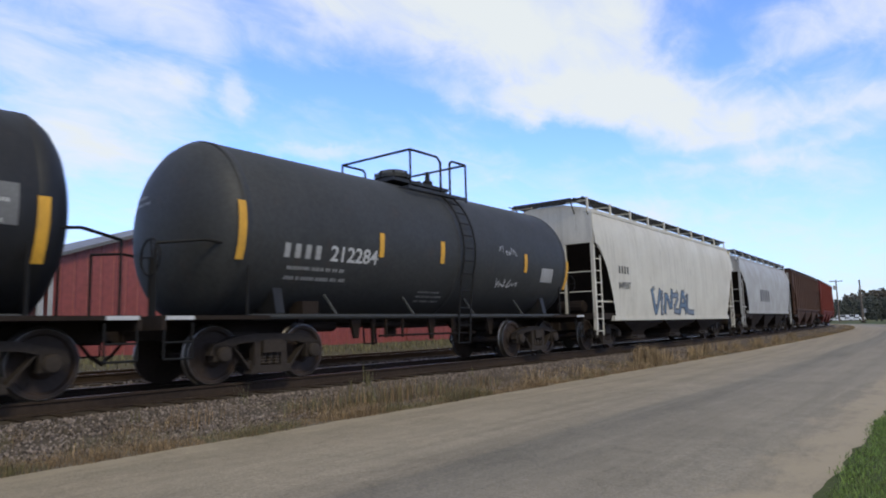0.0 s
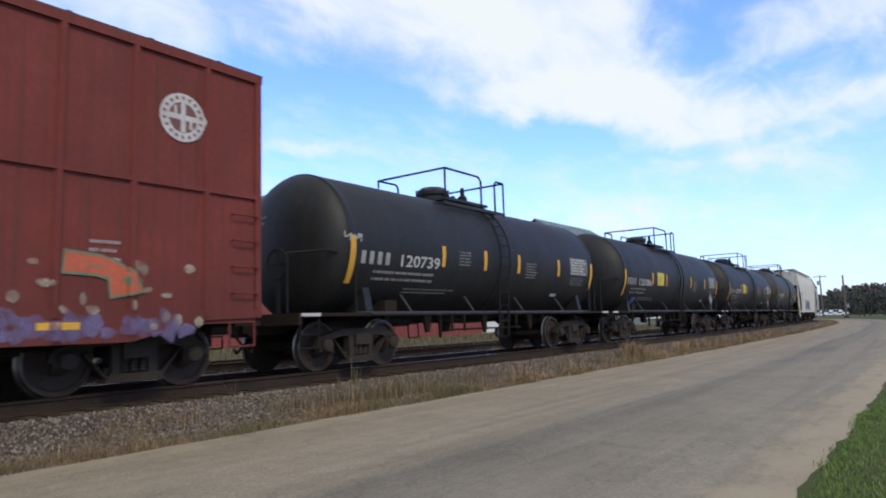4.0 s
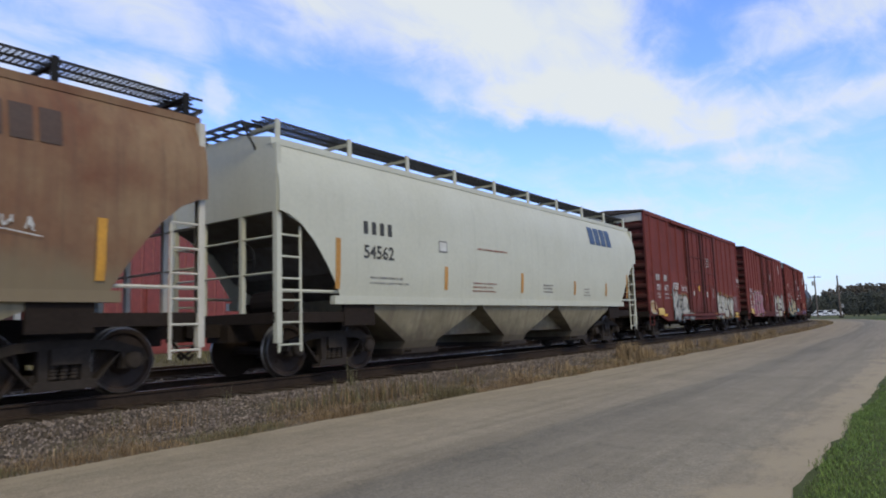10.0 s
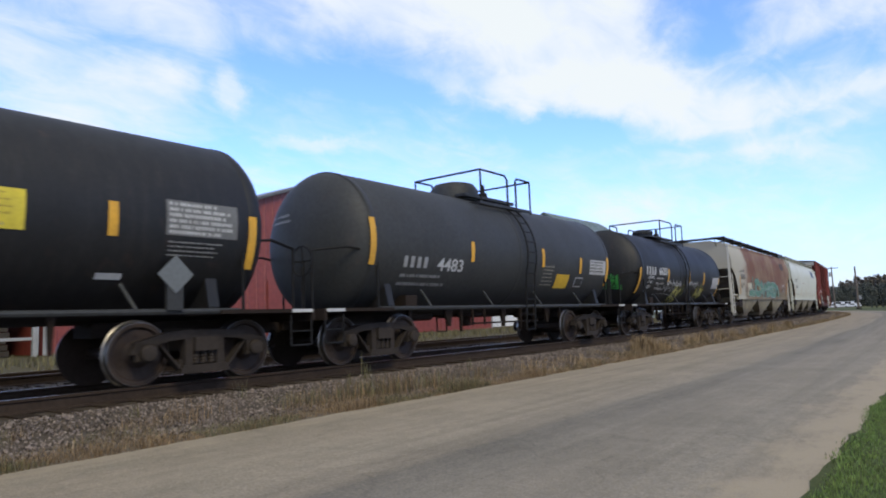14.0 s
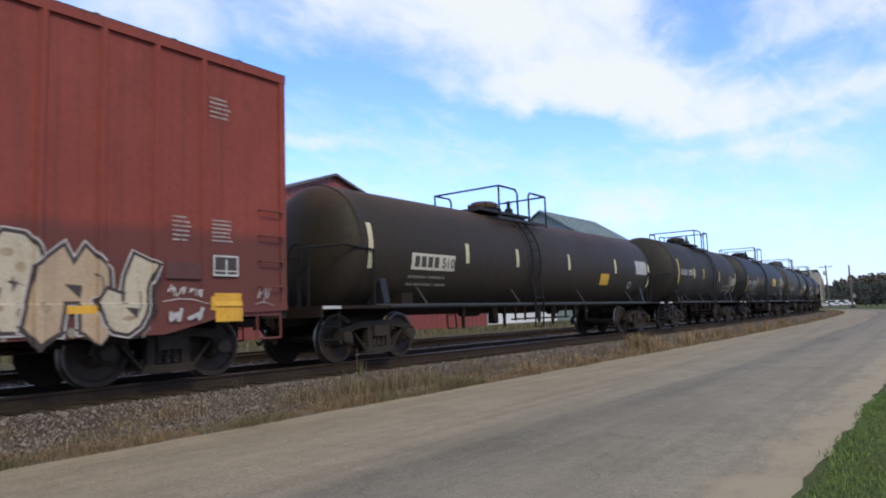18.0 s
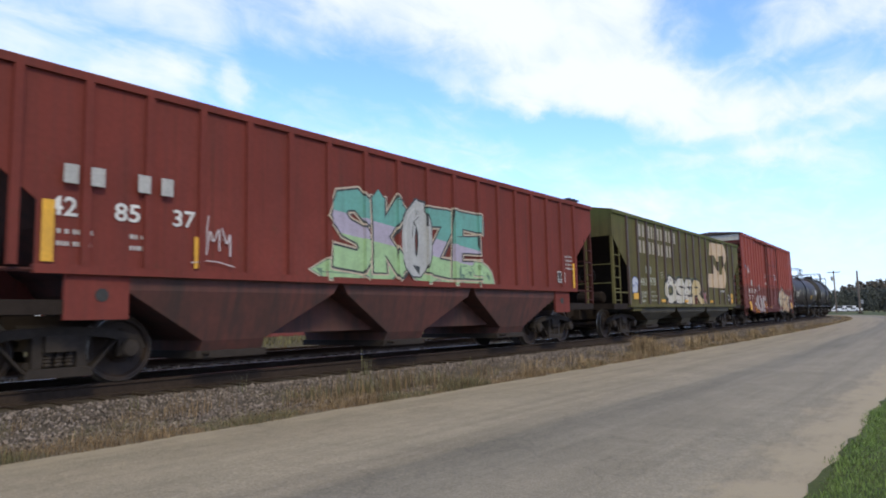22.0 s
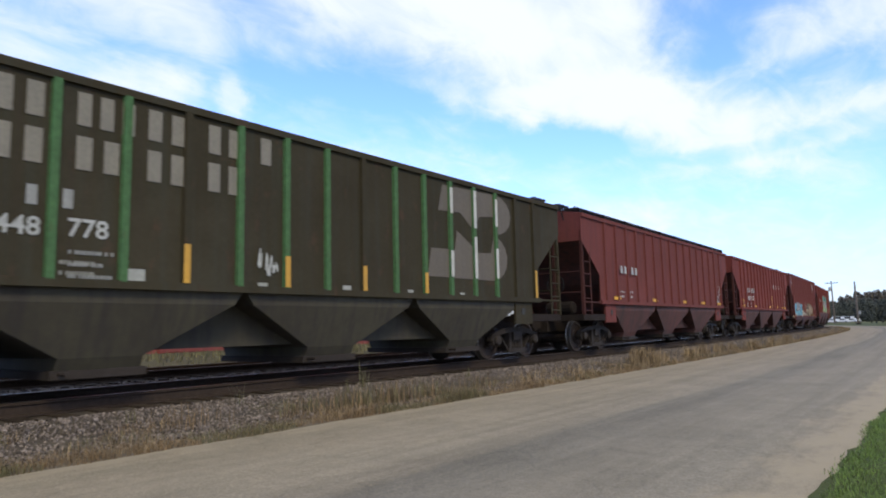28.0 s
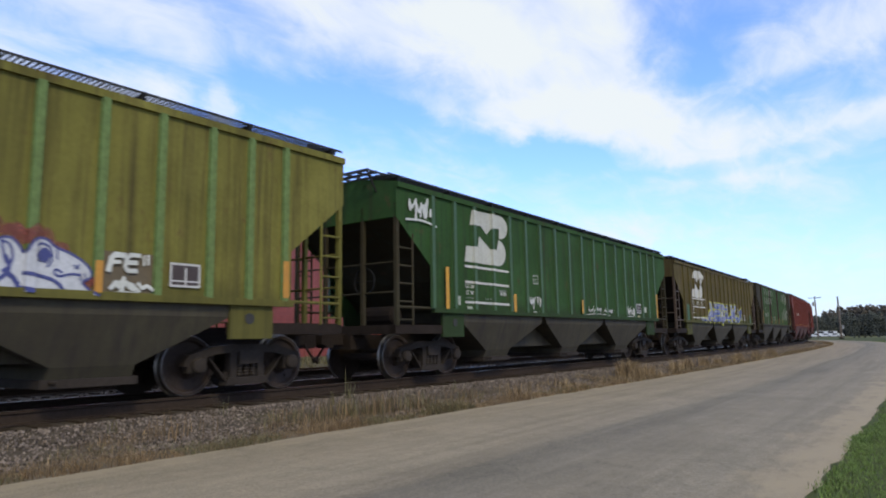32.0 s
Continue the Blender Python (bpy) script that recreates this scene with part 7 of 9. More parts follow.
def build_train():
    G = "cars of the freight train"
    # --- hoppers at the front
    curve_a = [(0.95, 1.50), (1.6, 1.55), (2.6, 1.57), (3.4, 1.55), (3.9, 1.46), (4.27, 1.30)]
    c = add("white covered hopper car with blue graffiti low on its side", "covered hopper", 26.2, 12.6, G)
    hopper(c, 15.9, MAT["white_worn"], None, [], zb=1.0, top=4.25, curved=curve_a, post_mat=MAT["white_worn"], sill_mat=MAT["white_worn"], pocket_mat=MAT["under"], tri=(3.2, 2.2, 1.5))
    sd = curved_side([(z, w + 0.03) for z, w in curve_a])
    blocks(c, sd, -6.3, 2.35, 0.24, 4, (0.06, 0.06, 0.06))
    lettering(c, sd, "849597", -6.35, 1.85, 0.24, (0.06, 0.06, 0.06))
    graffiti(c, sd, [("V", -3.5, -2.5, 1.08, 1.95, 0), ("I", -2.7, -2.1, 1.08, 1.9, 1), ("N", -2.2, -1.2, 1.1, 1.98, 0), ("Z", -1.3, -0.4, 1.1, 1.85, 1), ("A", -0.5, 0.4, 1.1, 1.95, 0), ("L", 0.3, 1.4, 1.08, 1.85, 1)],
             [(0.10, 0.16, 0.24), (0.16, 0.20, 0.26)], [((0.03, 0.03, 0.06), 0.03)], halo=(0.24, 0.27, 0.30), spread=0.12, brush=0.16, seed=4)
    c = add("grey-white covered hopper car", "covered hopper", 43.2, 11.6, G)
    hopper(c, 14.6, MAT["grey_end"], None, [], zb=1.25, top=4.05, curved=[(1.2, 1.50), (1.8, 1.55), (2.6, 1.56), (3.3, 1.52), (3.8, 1.38), (4.05, 1.22)], post_mat=MAT["grey_end"], sill_mat=MAT["grey_end"], pocket_mat=MAT["under"])
    sd = curved_side([(1.2, 1.53), (1.8, 1.58), (2.6, 1.59), (3.3, 1.55), (3.8, 1.41), (4.05, 1.25)])
    blocks(c, sd, -3.0, 1.8, 0.65, 5, (0.10, 0.10, 0.11), 0.85)
    c = add("brown covered hopper car", "covered hopper", 60.2, 12.6, G)
    hopper(c, 16.0, MAT["hop_dark"], MAT["hop_dark"], even(-7, 7, 15))
    c = add("red covered hopper car", "covered hopper", 77.8, 12.6, G)
    hopper(c, 16.0, MAT["hop_red"], MAT["hop_red"], even(-7, 7, 15))

    # --- first string of tank cars
    def furx(mid, L, num, plat, placard=True, plat_len=3.5, fr=(0.27, 0.70, 0.88), dark=MAT["tank_black"], R=1.46, zc=2.36, seed=3):
        c = add("black tank car with yellow reflective stripes and white numbers", "tank car", mid, L - 2.4, G)
        h = L / 2
        st = [(-h + 0.55, 1.60, 2.47, 0.14), (-h + 3.35, 2.02, 2.47, 0.12), (-h + 5.0, 2.02, 2.48, 0.12), (h - 5.05, 2.02, 2.48, 0.13), (h - 2.85, 2.03, 2.48, 0.13), (h - 0.70, 1.68, 2.48, 0.14)]
        sd = tankcar(c, L, R, zc, dark, plat, plat_len, stripes=st, fr=fr)
        blocks(c, sd, -h + 0.85, 1.97, 0.24, 4, (0.42, 0.42, 0.41))
        lettering(c, sd, num, -h + 2.0, 1.96, 0.24, (0.42, 0.42, 0.41), 1.28)
        bars(c, sd, -h + 1.25, 1.86, 1.9, 2, 0.07, 0.06, (0.38, 0.38, 0.37), seed)
        bars(c, sd, -h + 2.3, 1.55, 1.9, 2, 0.035, 0.03, (0.34, 0.34, 0.33), seed + 1)
        bars(c, sd, -h + 4.0, 2.4, 0.55, 5, 0.04, 0.03, (0.33, 0.32, 0.30), seed + 2)
        bars(c, sd, h - 4.6, 2.3, 0.6, 6, 0.04, 0.03, (0.33, 0.32, 0.30), seed + 3)
        if placard:
            py = h - 4.56 if placard == "far" else -h + 3.98
            marks(c, "yellow_placard", sd, [(py, py + 0.74, 2.02, 2.5)], (0.62, 0.50, 0.04))
            bars(c, sd, py + 0.06, 2.45, 0.62, 4, 0.03, 0.05, (0.45, 0.35, 0.04), seed + 5, "placard_text").location.x = 0.003
        marks(c, "data_panel", sd, [(h - 2.05, h - 0.9, 2.1, 2.6)], (0.13, 0.13, 0.13))
        bars(c, sd, h - 2.0, 2.57, 1.05, 6, 0.066, 0.014, (0.62, 0.62, 0.60), seed + 6, "data_text").location.x = 0.003
        bars(c, sd, h - 2.0, 2.02, 0.95, 4, 0.03, 0.03, (0.33, 0.33, 0.32), seed + 7)
        marks(c, "small_plate", sd, [(h - 2.9, h - 2.55, 1.48, 1.56)], (0.45, 0.45, 0.44))
        return c, sd, h

    def hazmat(c, y, z, col):
        bm = BM()
        prism_x(bm, [(y, z - 0.27), (y + 0.27, z), (y, z + 0.27), (y - 0.27, z)], 1.44, 1.455)
        part("diamond_placard", bm, flat_paint(*col), c)
        bm = BM()
        box(bm, 1.38, 1.44, y - 0.12, y + 0.12, 1.05, z)
        part("placard_bracket", bm, MAT["tank_grey"], c)

    # first tank: larger diameter
    c = add("dull black tank car with white numbers and yellow stripes", "tank car", 11.25, 8.67, G)
    L = 11.55
    h = L / 2
    sd = tankcar(c, L, 1.54, 2.46, MAT["tank_grey"], -0.58, 3.62, tc=8.67, stripes=[(-5.31, 1.90, 2.80, 0.14), (-2.22, 2.13, 2.58, 0.12), (-0.37, 2.12, 2.58, 0.13), (3.0, 2.1, 2.55, 0.13), (h - 0.6, 1.75, 2.5, 0.13)])
    blocks(c, sd, -4.41, 1.99, 0.23, 4, (0.45, 0.45, 0.44))
    lettering(c, sd, "212284", -3.42, 1.98, 0.27, (0.45, 0.45, 0.44), 1.17)
    bars(c, sd, -4.3, 1.86, 1.7, 2, 0.08, 0.08, (0.36, 0.36, 0.35), 31)
    bars(c, sd, -h + 5.0, 1.55, 0.9, 3, 0.05, 0.04, (0.35, 0.35, 0.34), 32)
    scrawl(c, sd, 1.7, 2.8, 1.65, 1.95, 4, (0.42, 0.42, 0.42), 5)
    scrawl(c, sd, 1.8, 2.6, 2.4, 2.75, 3, (0.35, 0.35, 0.36), 6, 0.025)
    marks(c, "data_panel", sd, [(h - 1.9, h - 1.3, 1.9, 2.25)], (0.30, 0.30, 0.30))
    c, sd, h = furx(-2.82, 13.45, "120734", -0.86, plat_len=3.5, fr=(0.27, 0.70, 0.88))
    hazmat(c, h - 1.9, 1.5, (0.30, 0.12, 0.09))
    c, sd, h = furx(-17.8, 13.4, "120786", -0.86, seed=13)
    hazmat(c, h - 1.9, 1.55, (0.22, 0.23, 0.24))
    marks(c, "blue_tag", sd, [(-h + 1.75, -h + 2.1, 1.25, 1.55)], (0.07, 0.14, 0.32))
    c, sd, h = furx(-31.9, 11.6, "120739", -0.95, placard=False, seed=23)
    scrawl(c, sd, -h + 0.3, -h + 0.9, 2.3, 2.6, 2, (0.4, 0.4, 0.4), 10, 0.025)

    # --- three box cars
    sd = lambda y, z, off: Vector((1.47 + off + (0.032 if z < 1.10 else 0.0), y, z))
    deep = flat_side(1.555)
    c = add("reddish-brown box car with tan and turquoise graffiti along the bottom", "box car", -47.0, 12.1, G)
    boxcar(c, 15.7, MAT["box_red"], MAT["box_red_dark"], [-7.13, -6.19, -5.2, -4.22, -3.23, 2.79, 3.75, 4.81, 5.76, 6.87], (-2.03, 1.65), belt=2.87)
    blocks(c, sd, -6.86, 2.13, 0.34, 2, WHT, 0.85)
    blocks(c, sd, -5.92, 2.15, 0.34, 2, WHT, 0.8)
    lettering(c, sd, "728", -6.98, 1.65, 0.32, WHT, 0.66)
    lettering(c, sd, "741", -6.0, 1.64, 0.33, WHT, 0.64)
    lettering(c, sd, "LD LMT", -6.8, 1.45, 0.10)
    lettering(c, sd, "LT WT", -6.8, 1.29, 0.10)
    bars(c, sd, -5.95, 1.55, 0.7, 2, 0.11, 0.06, WHT, 4)
    scrawl(c, sd, -7.14, -6.36, 2.8, 3.45, 4, (0.36, 0.25, 0.20), 3, 0.07)
    tan, dim, black = (0.40, 0.34, 0.23), (0.44, 0.28, 0.25), (0.030, 0.034, 0.034)
    ribs1 = [-7.13, -6.19, -5.2, -4.22, -3.23, 2.79, 3.75, 4.81, 5.76, 6.87]
    graffiti(c, sd, [("L", -6.6, -5.2, 0.70, 1.42, 0), ("S", -5.25, -4.15, 0.72, 1.86, 0), ("P", -4.62, -3.84, 0.86, 1.98, 0), ("N", -4.0, -2.95, 0.72, 1.86, 0), ("U", -3.06, -1.92, 0.72, 1.80, 0)],
             [tan, dim], [(black, 0.045)], halo=(0.12, 0.34, 0.37), spread=0.26, brush=0.30, drop=(0.05, 0.055, 0.055), ribs=ribs1, seed=12, shine=(0.50, 0.47, 0.42),
             dabs=[(-7.3, -6.4, 0.80, 1.25, (0.12, 0.34, 0.37), 26, 0.12), (-7.2, -6.2, 0.75, 1.1, (0.45, 0.22, 0.21), 14, 0.10), (-6.4, -5.7, 1.25, 1.7, (0.14, 0.36, 0.42), 16, 0.10), (-5.0, -2.2, 1.7, 2.0, (0.14, 0.38, 0.38), 26, 0.11), (-4.3, -3.7, 1.9, 2.1, (0.45, 0.24, 0.24), 6, 0.10)],
             label="tan fat-lettered graffiti with a turquoise halo")
    graffiti(c, deep, [("<", -1.75, -0.5, 0.98, 1.40, 0)], [(0.13, 0.34, 0.42)], [((0.20, 0.30, 0.32), 0.03)], halo=(0.36, 0.24, 0.22), spread=0.14, brush=0.4, seed=13, dabs=[(-1.7, 0.6, 1.0, 1.15, (0.30, 0.28, 0.22), 20, 0.09)])
    graffiti(c, sd, [(">", 4.9, 5.9, 1.30, 1.84, 0)], [(0.42, 0.09, 0.04)], [((0.10, 0.16, 0.10), 0.03)], brush=0.42, ribs=ribs1, seed=14,
             dabs=[(2.1, 6.6, 0.78, 1.02, (0.17, 0.13, 0.26), 70, 0.12), (3.9, 6.9, 0.85, 1.7, (0.40, 0.34, 0.27), 26, 0.08), (1.85, 2.1, 0.9, 2.6, (0.44, 0.40, 0.34), 34, 0.09), (1.55, 1.95, 2.3, 2.8, (0.44, 0.40, 0.36), 12, 0.10), (2.2, 4.0, 1.1, 1.7, (0.15, 0.028, 0.024), 30, 0.22)], label="orange and violet remains of graffiti")
    scrawl(c, deep, -0.05, 1.5, 2.92, 3.22, 4, WHT, 6, 0.055, "SATU")
    scrawl(c, sd, 1.9, 2.95, 2.15, 2.75, 4, (0.45, 0.42, 0.4), 7, 0.07, "USER")
    emblem(c, sd, 6.47, 3.88, 0.36, ribs1)
    bars(c, deep, -1.6, 3.72, 1.4, 2, 0.10, 0.05, WHT, 5)
    marks(c, "yellow_label", sd, [(-7.1, -6.45, 1.0, 1.25), (-6.1, -5.5, 1.02, 1.25)], YEL, 0.024)
    marks(c, "reflective_stripe", flat_side(1.50), [(-4.9, -4.3, 0.86, 0.95), (-2.9, -2.4, 0.86, 0.95), (2.1, 2.6, 0.86, 0.95), (4.6, 5.1, 0.86, 0.95)], YEL)
    ind(c, sd, -4.95, 2.1, 0.28)
    bars(c, sd, -2.9, 2.95, 0.5, 3, 0.06, 0.12, WHT, 6)
    bars(c, sd, 5.2, 2.0, 0.5, 3, 0.06, 0.05, (0.42, 0.38, 0.36), 7)
    marks(c, "small_label", deep, [(-1.0, -0.4, 2.05, 2.15), (0.3, 0.7, 2.35, 2.42)], WHT)

    def box50(mid, num, L, ribs, door, seed, band=True, dz=0.0, second="677"):
        c = add("reddish-brown box car with double doors and silver graffiti", "box car", mid, 12.0, G)
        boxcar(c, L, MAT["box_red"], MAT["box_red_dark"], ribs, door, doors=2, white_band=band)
        blocks(c, sd, -6.79, 2.26 + dz, 0.24, 2, WHT, 0.98, 0.74)
        blocks(c, sd, -5.80, 2.26 + dz, 0.24, 2, WHT, 0.86, 0.62)
        lettering(c, sd, num, -6.77, 1.88 + dz, 0.23, WHT, 0.48)
        lettering(c, sd, second, -5.80, 1.88 + dz, 0.22, WHT, 0.50)
        lettering(c, sd, "LD LMT", -6.73, 1.70 + dz, 0.08)
        lettering(c, sd, "LT WT", -6.73, 1.56 + dz, 0.08)
        bars(c, sd, -5.75, 1.77 + dz, 0.55, 2, 0.08, 0.07, WHT, seed)
        bars(c, deep, 0.55, 3.55, 0.7, 4, 0.07, 0.05, WHT, seed + 1)
        marks(c, "yellow_label", sd, [(-6.85, -6.15, 0.92, 1.18)], (0.55, 0.38, 0.10), 0.024)
        marks(c, "reflective_stripe", flat_side(1.50), [(-6.2, -5.75, 0.86, 0.95), (-2.2, -1.7, 0.86, 0.95), (2.0, 2.5, 0.86, 0.95), (6.6, 7.2, 0.86, 0.95)], YEL)
        marks(c, "paper_tag", deep, [(-1.9, -1.72, 1.75, 1.95), (0.4, 0.56, 1.7, 1.95)], WHT)
        marks(c, "yellow_tag", deep, [(-1.0, -0.8, 1.95, 2.2)], YEL)
        bars(c, deep, 1.4, 2.1, 0.5, 4, 0.06, 0.06, WHT, seed + 2)
        return c

    ribs2 = [-7.01, -6.14, -5.23, -4.4, -3.6, 3.41, 4.45, 5.32, 6.41]
    c = box50(-64.4, "721", 15.4, ribs2, (-2.3, 2.42), 40, band=False, dz=-0.44, second="172")
    pink, mint, pale = (0.40, 0.25, 0.25), (0.36, 0.45, 0.32), (0.44, 0.44, 0.42)
    graffiti(c, sd, [("A", -5.6, -4.5, 0.92, 2.10, 0), ("B", -4.75, -3.7, 0.90, 2.22, 0), ("R", -3.95, -2.95, 0.90, 2.18, 0), ("K", -3.15, -2.35, 0.88, 1.95, 0)], [(0.24, 0.085, 0.13), (0.30, 0.12, 0.17)], [((0.34, 0.16, 0.20), 0.02), (pink, 0.03)],
             halo=pink, spread=0.34, brush=0.40, ribs=ribs2, seed=21, shine=mint, label="purple graffiti on a faded pink ground",
             dabs=[(-6.9, -5.3, 1.15, 1.55, (0.42, 0.23, 0.21), 60, 0.14), (-6.1, -5.3, 1.0, 1.95, (0.42, 0.25, 0.22), 40, 0.15), (-6.0, -2.4, 1.95, 2.35, (0.32, 0.25, 0.25), 60, 0.10), (-5.4, -2.5, 0.85, 1.05, mint, 34, 0.10), (-2.5, -1.7, 1.2, 1.6, (0.45, 0.36, 0.33), 18, 0.09)])
    graffiti(c, sd, [("R", 2.42, 3.45, 0.72, 2.16, 0), ("I", 3.30, 4.0, 0.90, 2.24, 1), ("T", 3.9, 5.0, 0.72, 2.08, 2), ("E", 4.5, 5.36, 0.68, 1.95, 0), ("N", 5.28, 6.58, 0.80, 2.14, 1)], [pale, (0.27, 0.27, 0.25), (0.40, 0.39, 0.28)], [((0.03, 0.022, 0.04), 0.035)],
             halo=(0.42, 0.30, 0.31), spread=0.22, brush=0.30, ribs=ribs2, seed=22, label="white and grey fat-lettered graffiti with a pink halo",
             dabs=[(1.9, 2.6, 1.0, 1.7, (0.42, 0.27, 0.27), 40, 0.13), (6.5, 7.5, 1.0, 1.7, (0.42, 0.27, 0.27), 46, 0.13), (2.3, 6.6, 0.72, 0.95, (0.40, 0.28, 0.28), 50, 0.10)])
    c["label"] = "reddish-brown box car with pink and silver graffiti"
    scrawl(c, sd, -6.88, -6.2, 2.08, 2.42, 4, (0.46, 0.48, 0.52), 23, 0.06, "VIBE")
    emblem(c, sd, 5.75, 4.1, 0.36, ribs2)
    ind(c, sd, -4.95, 1.78, 0.2)
    ribs3 = [-7.17, -6.06, -4.97, -3.78, 3.3, 4.3, 5.24, 6.3]
    c = box50(-82.2, "721", 15.6, ribs3, (-2.6, 2.4), 50)
    silver, warm = [(0.38, 0.37, 0.33), (0.28, 0.27, 0.25)], (0.40, 0.26, 0.11)
    graffiti(c, sd, [("K", -4.98, -4.05, 0.74, 1.85, 0), ("A", -4.25, -3.4, 0.74, 1.68, 1), ("S", -3.5, -2.66, 0.74, 1.70, 0), ("E", -2.72, -1.95, 0.72, 1.40, 1)], silver, [((0.05, 0.06, 0.066), 0.04)], halo=(0.30, 0.30, 0.27), spread=0.16, brush=0.32, drop=(0.055, 0.066, 0.07),
             ribs=ribs3, seed=25, shine=(0.46, 0.46, 0.44), dabs=[(-4.5, -4.1, 1.6, 1.9, warm, 12, 0.11), (-3.6, -1.9, 1.5, 1.75, warm, 26, 0.10), (-1.9, -1.0, 1.0, 1.4, (0.34, 0.26, 0.15), 16, 0.10)], label="grey graffiti with orange overspray")
    graffiti(c, sd, [("H", 2.62, 3.62, 0.72, 1.80, 0), ("E", 3.6, 4.2, 0.92, 1.78, 0), ("S", 4.06, 4.8, 0.72, 1.76, 0), ("V", 4.85, 6.1, 0.70, 1.70, 0)], [(0.42, 0.41, 0.37), (0.34, 0.33, 0.30)], [((0.06, 0.064, 0.066), 0.04)], halo=(0.34, 0.32, 0.27), spread=0.12, brush=0.34,
             drop=(0.07, 0.072, 0.07), ribs=ribs3, seed=26, dabs=[(2.3, 2.6, 1.0, 1.7, warm, 14, 0.09), (2.9, 3.6, 1.7, 2.0, warm, 14, 0.11), (3.8, 4.6, 1.7, 1.9, warm, 12, 0.09), (4.9, 6.0, 1.6, 1.85, warm, 16, 0.10), (2.0, 7.0, 0.72, 0.95, (0.34, 0.27, 0.17), 60, 0.10)], label="silver graffiti letters with orange overspray")
    graffiti(c, sd, [("<", -7.75, -7.0, 1.0, 1.9, 0)], [(0.40, 0.30, 0.15)], [((0.30, 0.30, 0.28), 0.03)], brush=0.3, seed=24)
    scrawl(c, sd, -4.7, -4.0, 1.95, 2.22, 4, WHT, 27, 0.06, "FORD")
    scrawl(c, sd, -3.56, -2.68, 1.93, 2.2, 5, (0.42, 0.36, 0.34), 29, 0.05)
    scrawl(c, sd, 7.25, 7.75, 2.45, 3.0, 3, WHT, 131, 0.03)
    marks(c, "repainted_panel", sd, [(6.1, 7.02, 1.02, 1.84)], (0.12, 0.030, 0.024), 0.036)
    bars(c, sd, 6.2, 1.79, 0.7, 6, 0.035, 0.035, WHT, 129).location.x = 0.032
    scrawl(c, sd, 6.15, 6.95, 1.3, 1.5, 4, (0.40, 0.32, 0.30), 132, 0.035)
    marks(c, "yellow_label", sd, [(6.35, 6.8, 0.80, 0.97)], (0.58, 0.42, 0.08), 0.032)
    marks(c, "orange_strip", sd, [(6.25, 7.15, 0.70, 0.78)], (0.52, 0.27, 0.04), 0.034)
    ind(c, sd, 5.3, 1.4, 0.26)
    scrawl(c, sd, 7.25, 7.6, 2.4, 3.05, 2, WHT, 130, 0.022)
    scrawl(c, sd, -2.9, -1.6, 2.3, 2.6, 5, (0.36, 0.2, 0.18), 28, 0.025)

    # --- smooth-sided hoppers
    curve = [(1.32, 1.50), (1.75, 1.55), (2.4, 1.57), (3.2, 1.56), (3.65, 1.47), (4.0, 1.30)]
    sdc = curved_side([(z, w + 0.03) for z, w in curve])

    def acf(mid, L, label, paint, post, group_seed, end=None):
        c = add(label, "covered hopper", mid, L - 3.4, G)
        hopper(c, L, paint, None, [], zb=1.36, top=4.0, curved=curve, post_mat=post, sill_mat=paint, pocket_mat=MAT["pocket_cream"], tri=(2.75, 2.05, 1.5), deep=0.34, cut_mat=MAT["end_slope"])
        return c

    c = acf(-99.5, 16.0, "white smooth-sided covered hopper car, clean paint", MAT["white"], MAT["white"], 1)
    blocks(c, sdc, -6.03, 2.54, 0.24, 4, (0.05, 0.05, 0.05))
    lettering(c, sdc, "54562", -6.03, 2.08, 0.26, (0.05, 0.05, 0.05), 0.85)
    bars(c, sdc, -5.85, 1.75, 1.2, 2, 0.05, 0.05, (0.3, 0.3, 0.29), 3)
    marks(c, "stencil_frame", sdc, [(-3.7, -3.4, 2.35, 2.6)], (0.2, 0.2, 0.2))
    marks(c, "stencil", sdc, [(-3.67, -3.43, 2.38, 2.57)], (0.55, 0.55, 0.52), 0.009)
    blocks(c, sdc, 4.2, 3.15, 0.55, 4, (0.07, 0.13, 0.27), 0.8, 0.66, name="blue_mark")
    marks(c, "reflective_stripe", sdc, [(-6.75, -6.63, 1.5, 2.4), (-3.5, -3.38, 1.55, 2.05), (-0.2, -0.08, 1.55, 2.05), (2.9, 3.02, 1.55, 1.95), (5.2, 5.32, 1.55, 1.95), (7.0, 7.1, 1.5, 2.3)], (0.44, 0.22, 0.05))
    bars(c, sdc, -2.2, 2.55, 1.5, 1, 0.06, 0.05, (0.38, 0.14, 0.10), 5)
    bars(c, sdc, -2.4, 1.75, 1.1, 3, 0.05, 0.04, (0.40, 0.20, 0.16), 6)
    bars(c, sdc, 1.0, 1.8, 0.7, 3, 0.05, 0.04, (0.32, 0.30, 0.29), 7)
    bars(c, sdc, 3.6, 1.75, 0.5, 3, 0.05, 0.04, (0.32, 0.30, 0.29), 8)
    c = acf(-117.3, 17.0, "rusty cream covered hopper car with large green graffiti", MAT["rusty"], MAT["white_worn"], 2)
    marks(c, "bare_patch", sdc, [(-5.1, -3.9, 1.45, 2.1)], (0.40, 0.36, 0.26), 0.004)
    blocks(c, sdc, -6.54, 2.26, 0.26, 4, (0.10, 0.07, 0.05))
    lettering(c, sdc, "6317", -6.64, 1.82, 0.25, (0.10, 0.07, 0.05))
    scrawl(c, sdc, -7.0, -5.9, 2.45, 2.9, 4, (0.07, 0.06, 0.05), 31, 0.03)
